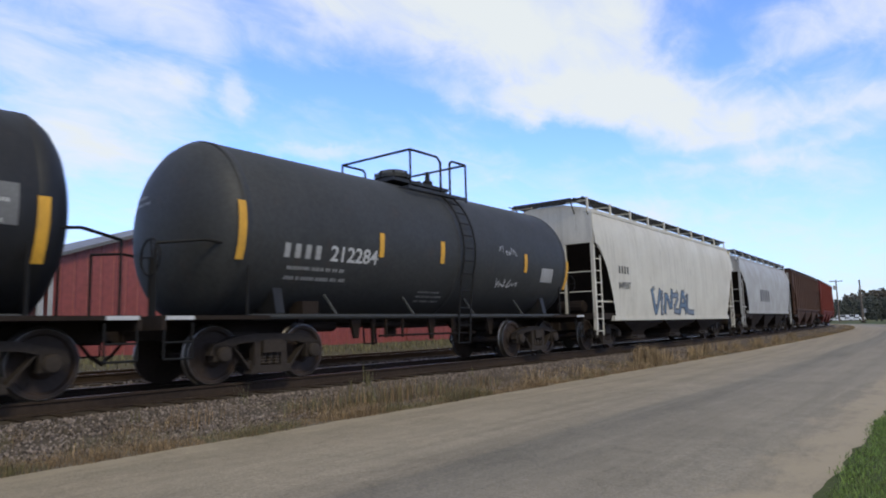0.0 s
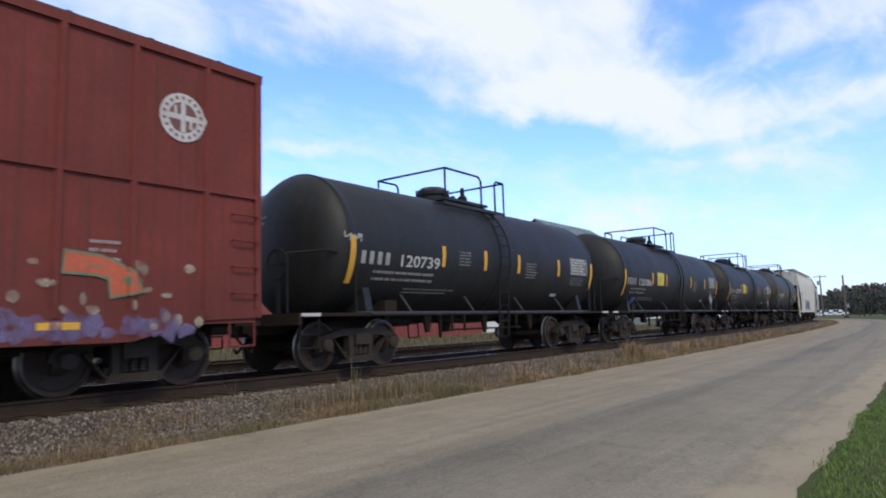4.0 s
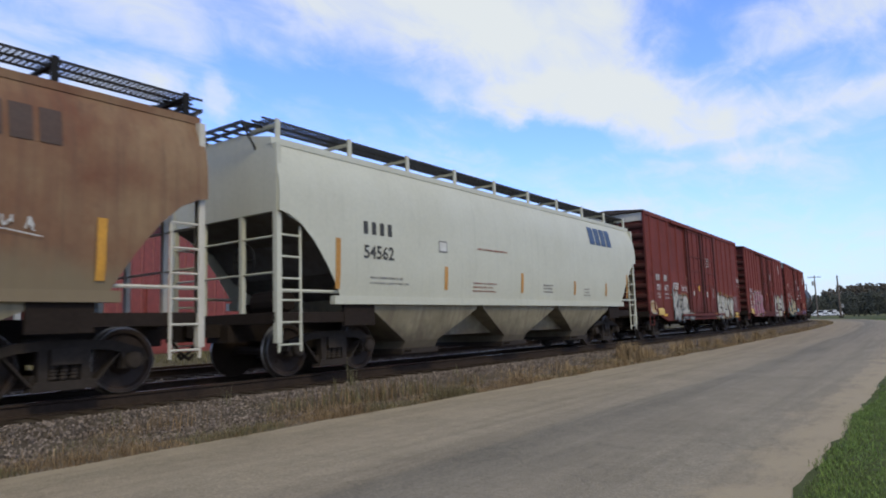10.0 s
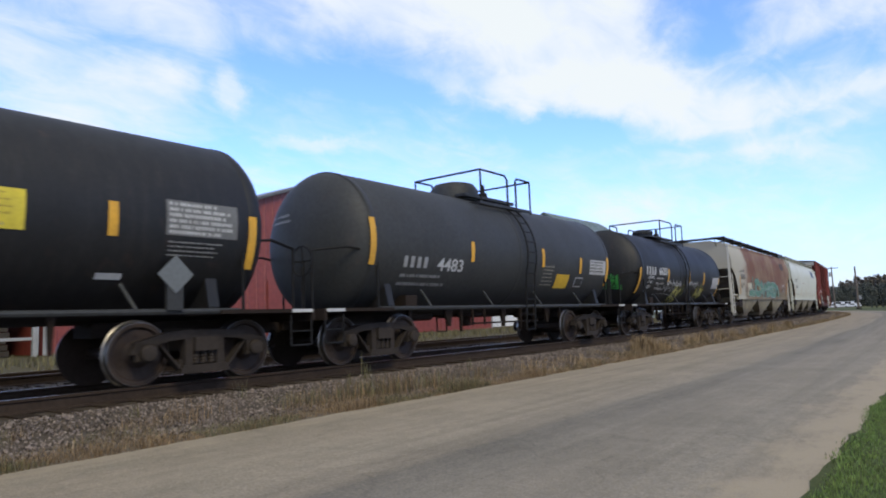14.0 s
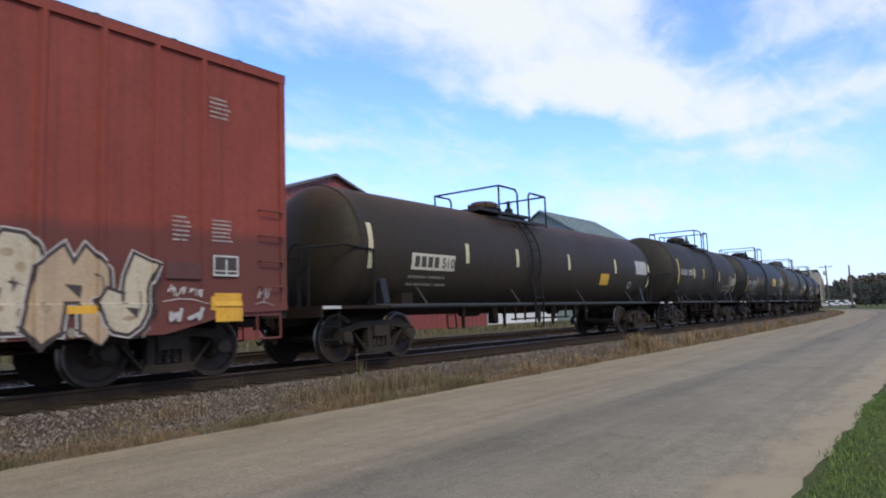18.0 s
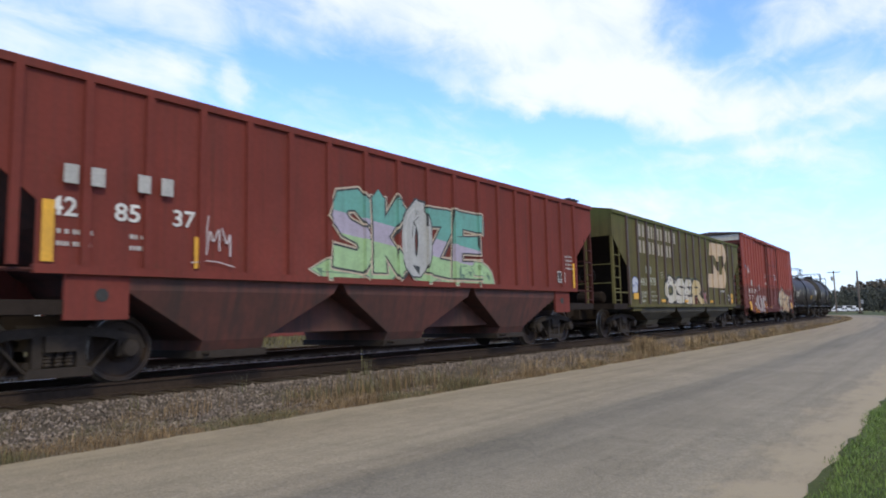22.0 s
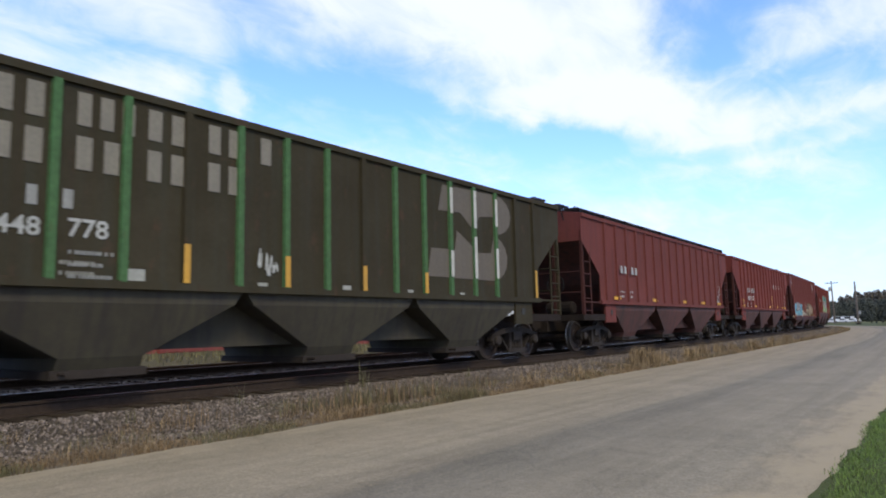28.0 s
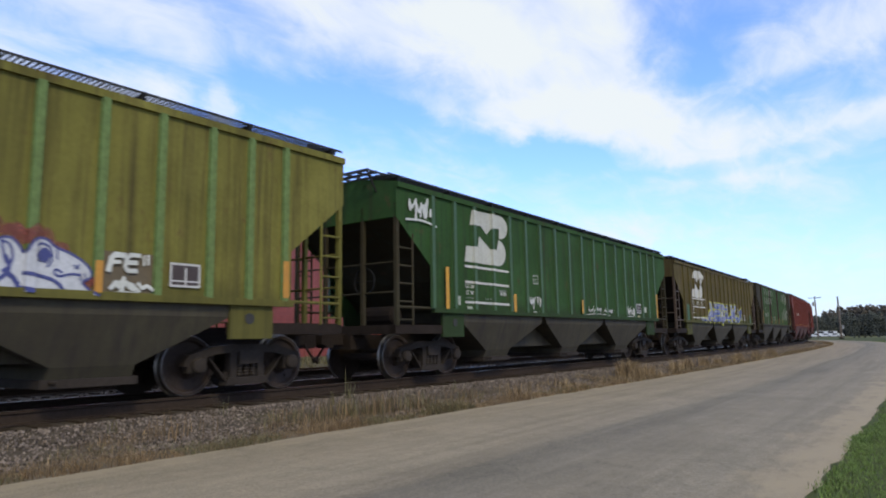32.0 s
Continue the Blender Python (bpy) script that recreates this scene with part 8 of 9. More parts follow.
    graffiti(c, sdc, [("<", -5.0, -3.2, 1.40, 2.05, 0), ("C", -3.3, -1.85, 1.38, 2.36, 0), ("A", -2.1, -0.75, 1.36, 2.28, 0), ("M", -0.95, 0.3, 1.36, 2.30, 0), ("S", 0.2, 1.2, 1.36, 2.30, 0), ("E", 1.08, 2.45, 1.36, 2.26, 0), ("D", 2.35, 3.2, 1.36, 2.24, 0), (">", 3.05, 4.0, 1.40, 2.16, 0)],
             [(0.075, 0.19, 0.135), (0.10, 0.25, 0.18)], [((0.46, 0.48, 0.44), 0.022), ((0.028, 0.032, 0.028), 0.05)], brush=0.28, soft=2, drop=(0.030, 0.034, 0.030), bubbles=(0.12, 0.36, 0.29), seed=32, label="green graffiti with white outlines and dark shadow",
             dabs=[(-4.2, -3.0, 1.9, 2.4, (0.13, 0.36, 0.29), 8, 0.13), (4.2, 5.0, 1.4, 2.0, (0.12, 0.34, 0.28), 3, 0.09)])
    scrawl(c, sdc, 5.2, 6.2, 2.05, 2.3, 4, (0.5, 0.5, 0.48), 34, 0.03)
    ind(c, sdc, 5.4, 1.7, 0.26)
    blocks(c, sdc, 5.2, 3.15, 0.45, 4, (0.09, 0.05, 0.035), 0.74, 0.58, name="faded_mark")
    marks(c, "reflective_stripe", sdc, [(-6.95, -6.83, 1.5, 2.4), (-2.05, -1.93, 1.5, 2.0), (2.3, 2.42, 1.5, 1.95), (6.9, 7.02, 1.5, 2.3)], (0.52, 0.26, 0.03), 0.024)
    bars(c, sdc, -5.8, 1.85, 1.6, 3, 0.05, 0.05, (0.14, 0.10, 0.07), 35)

    # --- second string of tank cars
    c = add("black tank car covered with small white and green graffiti", "tank car", -132.6, 8.8, G)
    L = 11.2
    h = L / 2
    sd1 = tankcar(c, L, 1.44, 2.34, MAT["tank_black"], -1.59, 5.06, stripes=[(-5.3, 1.46, 2.33, 0.15), (-2.3, 1.89, 2.36, 0.13), (0.35, 1.86, 2.37, 0.13), (2.45, 1.85, 2.37, 0.13), (h - 0.75, 1.4, 2.2, 0.13)])
    blocks(c, sd1, -4.62, 2.1, 0.29, 4, (0.52, 0.52, 0.51))
    lettering(c, sd1, "66201", -3.32, 2.12, 0.28, (0.50, 0.50, 0.49), 0.95)
    lettering(c, sd1, "LD LMT", -4.35, 1.95, 0.10, (0.45, 0.45, 0.44))
    lettering(c, sd1, "LT WT", -4.35, 1.79, 0.10, (0.45, 0.45, 0.44))
    lettering(c, sd1, "NEW", -4.35, 1.63, 0.10, (0.45, 0.45, 0.44))
    bars(c, sd1, -3.5, 2.02, 0.9, 3, 0.09, 0.09, (0.42, 0.42, 0.41), 41)
    scrawl(c, sd1, -h + 1.1, -h + 1.8, 2.0, 2.3, 3, (0.36, 0.36, 0.37), 42, 0.035)
    scrawl(c, sd1, -h + 2.2, -h + 4.2, 1.45, 1.85, 5, (0.34, 0.34, 0.35), 43, 0.025)
    scrawl(c, sd1, -2.35, -0.62, 1.68, 2.02, 7, (0.42, 0.42, 0.42), 44, 0.04)
    graffiti(c, sd1, [("A", -1.3, -0.8, 1.18, 1.66, 0), ("X", -0.9, -0.3, 1.15, 1.66, 0)], [(0.40, 0.36, 0.10), (0.36, 0.34, 0.12)], [((0.05, 0.05, 0.03), 0.02)], halo=(0.38, 0.35, 0.10), spread=0.18, brush=0.20, seed=45, dabs=[(-0.3, 0.0, 1.4, 1.6, (0.26, 0.26, 0.10), 6, 0.1), (-1.15, -0.9, 0.98, 1.1, (0.34, 0.32, 0.08), 6, 0.08)])
    graffiti(c, sd1, [("W", 1.75, 2.3, 1.34, 1.66, 0), ("X", 2.2, 2.75, 1.36, 1.72, 0)], [(0.40, 0.36, 0.10), (0.36, 0.34, 0.12)], [((0.05, 0.05, 0.03), 0.02)], halo=(0.38, 0.35, 0.10), spread=0.14, brush=0.20, seed=46)
    scrawl(c, sd1, 0.15, 1.55, 1.70, 2.08, 6, (0.38, 0.38, 0.38), 47, 0.035)
    marks(c, "data_panel", sd1, [(3.85, 4.85, 1.72, 2.2)], (0.36, 0.36, 0.36))
    hd = 1.44 * 0.42
    head = lambda a, z, off: Vector((a, -h + hd - hd * math.sqrt(max(0.0, 1 - (a * a + (z - 2.34) ** 2) / 1.44 ** 2)) - off, z))
    for k in range(3):
        scrawl(c, head, -0.15 + 0.05 * k, 0.75, 1.65 + 0.06 * k, 2.25, 4, (0.02, 0.20, 0.03), 150 + k, 0.06)
    scrawl(c, head, -1.15, -0.75, 2.55, 2.85, 2, (0.40, 0.40, 0.40), 154, 0.03)
    c = add("dull grey-black tank car with round dome cover and white numbers", "tank car", -145.95, 9.4, G)
    L = 11.8
    h = L / 2
    sd2 = tankcar(c, L, 1.47, 2.36, MAT["tank_grey"], -0.87, 4.3, dome="round", stripes=[(-5.42, 1.86, 2.75, 0.15), (-2.15, 2.05, 2.5, 0.13), (1.1, 2.06, 2.54, 0.13), (3.3, 1.95, 2.4, 0.13), (h - 0.75, 1.65, 2.5, 0.13)])
    blocks(c, sd2, -4.42, 1.85, 0.22, 4, (0.40, 0.40, 0.40))
    lettering(c, sd2, "4483", -3.34, 1.81, 0.27, (0.40, 0.40, 0.40), 0.92)
    bars(c, sd2, -4.45, 1.72, 1.6, 2, 0.08, 0.08, (0.32, 0.32, 0.32), 51)
    bars(c, sd2, 1.22, 2.1, 0.62, 6, 0.05, 0.045, (0.36, 0.34, 0.28), 52)
    marks(c, "yellow_placard", sd2, [(2.0, 2.75, 1.53, 1.9)], (0.58, 0.36, 0.02))
    marks(c, "data_panel", sd2, [(3.98, 5.1, 1.95, 2.38)], (0.38, 0.38, 0.38))
    bars(c, sd2, 4.02, 2.34, 1.0, 4, 0.06, 0.03, (0.06, 0.06, 0.06), 53).location.x = 0.003
    marks(c, "stencil_frame", sd2, [(3.17, 3.62, 1.58, 1.60), (3.17, 3.62, 1.82, 1.84), (3.17, 3.19, 1.60, 1.82), (3.60, 3.62, 1.60, 1.82)], (0.42, 0.42, 0.41))
    c, sd3, h = furx(-160.07, 13.45, "120732", -1.15, placard="far", plat_len=3.97, fr=(0.42, 0.50, 0.665), seed=61, R=1.46, zc=2.35)
    hazmat(c, h - 1.9, 1.55, (0.12, 0.13, 0.135))
    c = add("grimy dark tank car with pale stripes and white graffiti", "tank car", -174.1, 8.95, G)
    L = 11.35
    h = L / 2
    sd4 = tankcar(c, L, 1.43, 2.33, MAT["tank_brown"], -0.6, 3.9, stripes=[(-h + 0.9, 1.75, 2.8, 0.13), (-h + 3.1, 2.05, 2.5, 0.11), (-h + 4.6, 2.05, 2.5, 0.11), (h - 4.0, 2.0, 2.45, 0.12), (h - 1.9, 1.9, 2.35, 0.12), (h - 0.75, 1.6, 2.5, 0.13)], stripe_col=(0.50, 0.40, 0.10))
    blocks(c, sd4, -h + 1.3, 2.15, 0.24, 4, (0.48, 0.48, 0.46))
    lettering(c, sd4, "270015", -h + 2.3, 2.15, 0.24, (0.48, 0.48, 0.46))
    scrawl(c, sd4, h - 3.2, h - 1.6, 1.6, 1.95, 5, (0.34, 0.32, 0.29), 62, 0.03)
    marks(c, "data_panel", sd4, [(h - 1.55, h - 0.85, 1.85, 2.2)], (0.42, 0.42, 0.41))
    bars(c, sd4, h - 1.52, 2.18, 0.65, 5, 0.04, 0.025, (0.06, 0.06, 0.06), 63).location.x = 0.003
    ind(c, sd4, h - 1.95, 1.45, 0.2)
    c = add("long rusty-topped tank car with white number plate and pale stripes", "tank car", -189.575, 13.3, G)
    L = 16.15
    h = L / 2
    sd5 = tankcar(c, L, 1.33, 2.18, MAT["tank_rust"], -2.165, 4.76, fr=(0.48, 0.675, 0.80), stripes=[(-7.405, 1.76, 2.63, 0.13), (-4.195, 1.98, 2.43, 0.13), (-1.955, 1.98, 2.43, 0.13), (0.955, 2.0, 2.45, 0.14), (4.335, 2.0, 2.46, 0.15), (h - 0.7, 1.6, 2.4, 0.13)], stripe_col=(0.50, 0.46, 0.30))
    sd5 = (lambda shell: lambda y, z, o: shell(y + 0.175, z, o))(sd5)
    marks(c, "number_plate", sd5, [(-6.28, -4.78, 1.78, 2.12)], (0.50, 0.47, 0.38))
    blocks(c, lambda y, z, o: sd5(y, z, o + 0.004), -6.18, 1.84, 0.22, 4, (0.06, 0.05, 0.04), 1.0, 0.72)
    lettering(c, lambda y, z, o: sd5(y, z, o + 0.004), "510", -5.25, 1.84, 0.22, (0.06, 0.05, 0.04))
    bars(c, sd5, -6.3, 1.66, 1.5, 2, 0.07, 0.08, (0.36, 0.34, 0.28), 71)
    marks(c, "yellow_placard", sd5, [(3.1, 3.75, 1.62, 1.97)], (0.50, 0.30, 0.03))
    marks(c, "data_panel", sd5, [(6.05, 7.1, 2.03, 2.5)], (0.36, 0.36, 0.36))
    ind(c, sd5, h - 2.68, 1.55, 0.2)

    # --- faded red box car
    c = add("faded red ribbed box car with grey and white graffiti", "box car", -206.95, 11.8, G)
    rb = even(-7.03, -2.77, 7) + even(2.72, 6.4, 6)
    boxcar(c, 15.8, MAT["box_pink"], MAT["box_red_dark"], rb, (-1.80, 1.87), white_band=True)
    far = deep
    base_sd = sd
    sd = lambda y, z, off: base_sd(y + 0.2, z, off)
    deep = lambda y, z, off: far(y + 0.2, z, off)
    blocks(c, sd, -6.31, 2.12, 0.32, 2, WHT, 0.7)
    lettering(c, sd, "40", -6.99, 1.70, 0.25, WHT, 0.42)
    lettering(c, sd, "51", -6.27, 1.71, 0.26, WHT, 0.33)
    lettering(c, sd, "24", -5.50, 1.72, 0.26, WHT, 0.38)
    lettering(c, sd, "LD LMT", -7.05, 1.52, 0.09)
    lettering(c, sd, "LT WT", -7.05, 1.38, 0.09)
    lettering(c, sd, "219200", -6.27, 1.52, 0.09)
    lettering(c, sd, "74800", -6.27, 1.38, 0.09)
    marks(c, "yellow_label", sd, [(-7.02, -6.55, 1.04, 1.26), (-7.02, -6.55, 0.81, 1.02)], YEL, 0.03)
    flame = (0.40, 0.16, 0.06)
    graffiti(c, base_sd, [("<", -5.4, -4.9, 1.05, 1.42, 0), ("S", -5.06, -4.3, 0.82, 1.62, 1), ("L", -4.56, -4.0, 0.74, 1.62, 0), ("A", -4.25, -3.55, 0.74, 1.64, 1), ("K", -3.7, -3.1, 0.72, 1.46, 0), ("T", -3.38, -2.55, 0.72, 1.58, 1)], [(0.30, 0.27, 0.27), (0.34, 0.27, 0.28)], [((0.20, 0.13, 0.13), 0.018)],
             brush=0.27, ribs=rb, seed=81, shine=(0.40, 0.38, 0.38), dabs=[(-5.6, -2.05, 0.72, 0.95, flame, 120, 0.12), (-5.3, -5.0, 1.0, 1.35, flame, 12, 0.10), (-3.4, -2.0, 0.9, 1.3, flame, 40, 0.11), (-2.5, -1.95, 1.2, 1.6, (0.17, 0.15, 0.14), 14, 0.10)], label="faded grey graffiti letters over orange flames")
    graffiti(c, base_sd, [("R", 2.2, 3.05, 0.74, 1.88, 0), ("Y", 2.85, 3.75, 0.76, 2.02, 1), ("C", 3.58, 4.25, 0.78, 1.95, 0), ("M", 4.08, 5.08, 0.74, 1.82, 1), ("J", 4.9, 5.62, 0.72, 1.72, 0)], [(0.44, 0.38, 0.28), (0.40, 0.29, 0.19)], [((0.035, 0.022, 0.022), 0.045), ((0.46, 0.42, 0.40), 0.02)],
             brush=0.34, drop=(0.035, 0.022, 0.022), ribs=rb, seed=82, dabs=[(2.2, 5.6, 0.70, 0.78, (0.42, 0.38, 0.30), 60, 0.05), (3.2, 3.6, 2.0, 2.25, (0.36, 0.22, 0.20), 10, 0.08)], label="cream graffiti letters with black outlines")
    graffiti(c, far, [("Y", 1.36, 1.66, 1.17, 1.52, 0), ("G", 1.62, 1.95, 1.17, 1.52, 0)], [(0.46, 0.46, 0.44)], [((0.05, 0.045, 0.045), 0.04)], brush=0.24, seed=83)
    scrawl(c, sd, -7.1, -6.7, 2.65, 3.2, 2, (0.42, 0.36, 0.34), 83, 0.06)
    scrawl(c, sd, -7.95 + 0.3, -7.35, 2.9, 3.4, 2, (0.06, 0.14, 0.18), 84, 0.05)
    bars(c, deep, 0.2, 2.95, 0.7, 3, 0.08, 0.05, WHT, 85)
    ind(c, sd, -4.55, 1.9, 0.3)
    ind(c, sd, 6.34, 1.5, 0.31)
    marks(c, "yellow_label", sd, [(6.36, 6.82, 0.83, 1.03)], YEL, 0.03)
    marks(c, "yellow_label", sd, [(6.36, 6.82, 1.06, 1.25)], YEL, 0.03)
    bars(c, sd, 5.71, 2.34, 0.3, 6, 0.035, 0.03, WHT, 87)
    bars(c, sd, 6.34, 2.34, 0.4, 6, 0.035, 0.025, WHT, 88)
    bars(c, sd, 6.30, 4.2, 0.42, 5, 0.04, 0.03, WHT, 89)
    scrawl(c, sd, 5.6, 6.2, 1.15, 1.42, 4, WHT, 187, 0.02)
    scrawl(c, sd, 5.65, 6.2, 0.8, 1.1, 2, (0.40, 0.38, 0.37), 188, 0.06)
    scrawl(c, sd, 7.1, 7.35, 1.1, 1.5, 2, (0.36, 0.3, 0.3), 189, 0.018)
    marks(c, "latch_box", sd, [(5.6, 6.15, 1.45, 1.68)], (0.085, 0.025, 0.022), 0.03)
    marks(c, "reflective_stripe", sd, [(4.3, 4.85, 0.98, 1.08)], YEL, 0.03)
    bars(c, sd, -2.4, 2.9, 0.6, 2, 0.07, 0.07, WHT, 86)
    marks(c, "small_label", sd, [(-2.2, -1.95, 2.3, 2.42), (-1.9, -1.6, 2.42, 2.5)], WHT)
    marks(c, "reflective_stripe", flat_side(1.50), [(-1.0, -0.4, 0.86, 0.95), (6.5, 7.0, 1.0, 1.2)], YEL)

    # --- ribbed hoppers
    sdh = flat_side(1.505)

    def lights(c, ys, z, col=YEL, w=0.55, h=0.10):
        marks(c, "reflective_stripe", sdh, [(y, y + w, z, z + h) for y in ys], col, 0.03)

    def wide_name(c, y, z, hgt, col):
        for k, n in enumerate((2, 3, 2, 2, 1)):
            blocks(c, sdh, y + 0.93 * k + 0.06, z + hgt * 1.33, hgt, n, col, 0.80 if n < 3 else 0.66, 0.46 if n < 3 else 0.40, name="company_name")
        for k in range(4):
            blocks(c, sdh, y + 0.93 * k + 0.06, z, hgt, 2, col, 0.80, 0.46, name="company_name")

    c = add("olive green ribbed covered hopper car with large white graffiti letters", "covered hopper", -224.0, 12.8, G)
    hopper(c, 16.2, MAT["hop_olive"], MAT["rib_dark"], even(-6.91, 6.81, 16), zb=1.02, top=4.08, walk=False, endp=False, pocket_mat=MAT["pocket_dark"])
    wide_name(c, -5.85, 2.85, 0.43, (0.46, 0.40, 0.30))
    swoosh_logo(c, sdh, 2.4, 1.84, 3.34, 2.08, (0.44, 0.33, 0.22), even(-6.91, 6.81, 16))
    lettering(c, sdh, "461", -5.85, 1.72, 0.28, (0.33, 0.33, 0.25), 0.58)
    lettering(c, sdh, "970", -4.92, 1.74, 0.28, (0.33, 0.33, 0.25), 0.6)
    blocks(c, sdh, -5.3, 2.15, 0.26, 2, (0.33, 0.33, 0.25), 1.7)
    lettering(c, sdh, "LD LMT", -5.75, 1.42, 0.10, (0.4, 0.4, 0.33))
    lettering(c, sdh, "LT WT", -5.75, 1.28, 0.10, (0.4, 0.4, 0.33))
    lettering(c, sdh, "NEW", -5.75, 1.14, 0.10, (0.4, 0.4, 0.33))
    bars(c, sdh, -4.8, 1.55, 0.6, 3, 0.09, 0.06, (0.33, 0.33, 0.25), 91)
    olive_ribs = even(-6.91, 6.81, 16)
    graffiti(c, sdh, [("O", -3.45, -2.08, 1.10, 2.12, 0), ("S", -2.2, -0.98, 1.10, 2.10, 0), ("E", -1.12, -0.15, 1.10, 2.08, 0), ("R", -0.2, 1.32, 1.10, 2.08, 1)], [(0.46, 0.43, 0.37), (0.42, 0.33, 0.17), (0.36, 0.22, 0.16)], [((0.03, 0.024, 0.03), 0.04)], halo=(0.11, 0.15, 0.13), spread=0.20, brush=0.27,
             drop=(0.032, 0.028, 0.032), ribs=olive_ribs, seed=92, splash=0.4, dabs=[(-3.3, 1.1, 1.1, 1.3, (0.40, 0.26, 0.10), 26, 0.08), (-1.5, -0.9, 1.2, 1.8, (0.38, 0.22, 0.20), 10, 0.10), (0.3, 1.2, 1.1, 1.35, (0.26, 0.06, 0.05), 12, 0.09), (1.4, 2.1, 1.1, 1.7, (0.20, 0.10, 0.10), 10, 0.10)], label="cream fat-lettered graffiti with teal halo")
    graffiti(c, sdh, [("X", 1.5, 2.0, 1.15, 1.6, 0)], [(0.22, 0.06, 0.07)], [((0.14, 0.17, 0.16), 0.02)], brush=0.2, ribs=olive_ribs, seed=95)
    graffiti(c, sdh, [("S", -6.62, -6.08, 1.46, 1.98, 0)], [(0.42, 0.44, 0.50)], [((0.06, 0.10, 0.25), 0.03)], brush=0.3, seed=93)
    marks(c, "yellow_label", sdh, [(-6.57, -6.12, 1.25, 1.45)], YEL, 0.03)
    ind(c, sdh, 5.55, 1.25, 0.28)
    marks(c, "yellow_label", sdh, [(6.2, 6.5, 1.4, 1.6), (6.2, 6.5, 1.15, 1.35)], YEL, 0.01)
    lights(c, (-3.85, -1.12, 2.5), 1.16, w=0.45)
    marks(c, "stencil_frame", sdh, [(-3.76, -3.5, 2.03, 2.045), (-3.76, -3.5, 2.25, 2.265), (-3.76, -3.745, 2.045, 2.25), (-3.515, -3.5, 2.045, 2.25)], (0.33, 0.33, 0.25), 0.012)
    lettering(c, sdh, "C", -3.67, 2.07, 0.10, (0.33, 0.33, 0.25))
    scrawl(c, sdh, 4.3, 5.0, 1.62, 1.78, 4, WHT, 94, 0.03)

    def red_hopper(mid, paint, nums, label, zb=1.45, gap=0.42, end_walk=0.95, ribs=(-6.52, 6.77, 16), walk=False, rm=None, top=4.05):
        c = add(label, "covered hopper", mid, 12.8, G)
        hopper(c, 16.3, paint, rm or paint, ribs if len(ribs) > 3 else even(*ribs), zb=zb, top=top, walk=walk, pocket_mat=MAT["pocket_red"], cut_mat=MAT["pocket_red"], post_mat=MAT["box_red_dark"], end_walk=end_walk)
        a, b, y, z = nums
        over = flat_side(1.575)
        blocks(c, over, y + 0.03, z + gap, 0.24, 2, WHT, 1.35, 0.72)
        blocks(c, over, y + 0.96, z + gap, 0.24, 2, WHT, 1.35, 0.72)
        if a:
            lettering(c, sdh, a, y, z, 0.25, width=0.62, off=0.078)
            lettering(c, sdh, b, y + 0.93, z, 0.25, width=0.62, off=0.078)
        bars(c, sdh, y, z - 0.14, 0.45, 2, 0.08, 0.07, WHT, 95)
        bars(c, sdh, y + 0.9, z - 0.14, 0.4, 2, 0.08, 0.07, WHT, 96)
        ind(c, sdh, 5.9, zb + 0.2, 0.3)
        bars(c, sdh, 6.4, zb + 0.95, 0.5, 4, 0.06, 0.05, WHT, 97)
        return c

    c = red_hopper(-241.75, MAT["hop_red"], ("", "", -6.72, 2.1), "red ribbed covered hopper car with turquoise and lilac graffiti", ribs=even(-7.2, -3.17, 6) + even(-2.33, 2.22, 6) + even(3.05, 6.96, 6), top=3.96)
    red_ribs = even(-7.2, -3.17, 6) + even(-2.33, 2.22, 6) + even(3.05, 6.96, 6)
    grass, lilac, sea, black = (0.28, 0.42, 0.22), (0.34, 0.30, 0.38), (0.11, 0.29, 0.25), (0.030, 0.034, 0.036)
    graffiti(c, sdh, [("<", -2.75, -1.5, 1.50, 1.98, 0), ("L", -1.6, -0.7, 1.50, 2.0, 0), ("C", -0.2, 0.75, 1.50, 2.0, 0), ("Z", 0.6, 1.5, 1.50, 2.0, 0), ("E", 1.4, 2.2, 1.50, 2.0, 0), (">", 2.0, 2.75, 1.50, 2.0, 0)], [grass, (0.24, 0.38, 0.22)], [((0.10, 0.17, 0.12), 0.02), ((0.42, 0.34, 0.26), 0.03)], brush=0.52, ribs=red_ribs, seed=102, label="pale green ground of graffiti")
    graffiti(c, sdh, [("S", -2.35, -1.15, 1.62, 3.12, 0), ("K", -1.3, -0.3, 1.62, 3.08, 0), ("Z", 0.22, 1.4, 1.62, 3.05, 0), ("E", 1.12, 2.4, 1.62, 3.06, 0)], [grass, lilac, sea], [(black, 0.035), ((0.44, 0.36, 0.27), 0.03)],
             brush=0.25, soft=0, zones=(2.10, 2.48), drop=black, ribs=red_ribs, seed=101, label="turquoise, lilac and green graffiti letters")
    graffiti(c, sdh, [("O", -0.46, 0.48, 1.56, 3.08, 0)], [(0.35, 0.35, 0.34)], [(black, 0.03)], brush=0.30, ribs=red_ribs, seed=103, shine=(0.44, 0.44, 0.42)).location.x = 0.012
    for num, y in (("42", -6.83), ("85", -6.03), ("37", -5.22)):
        lettering(c, sdh, num, y, 2.12, 0.24, WHT, 0.34)
    scrawl(c, sdh, -4.9, -4.3, 1.65, 2.3, 3, (0.45, 0.4, 0.4), 103, 0.03)
    marks(c, "yellow_stripe", sdh, [(-6.90, -6.76, 1.55, 2.3), (-4.9, -4.76, 1.55, 2.0), (6.78, 6.9, 1.5, 2.2)], YEL, 0.03)
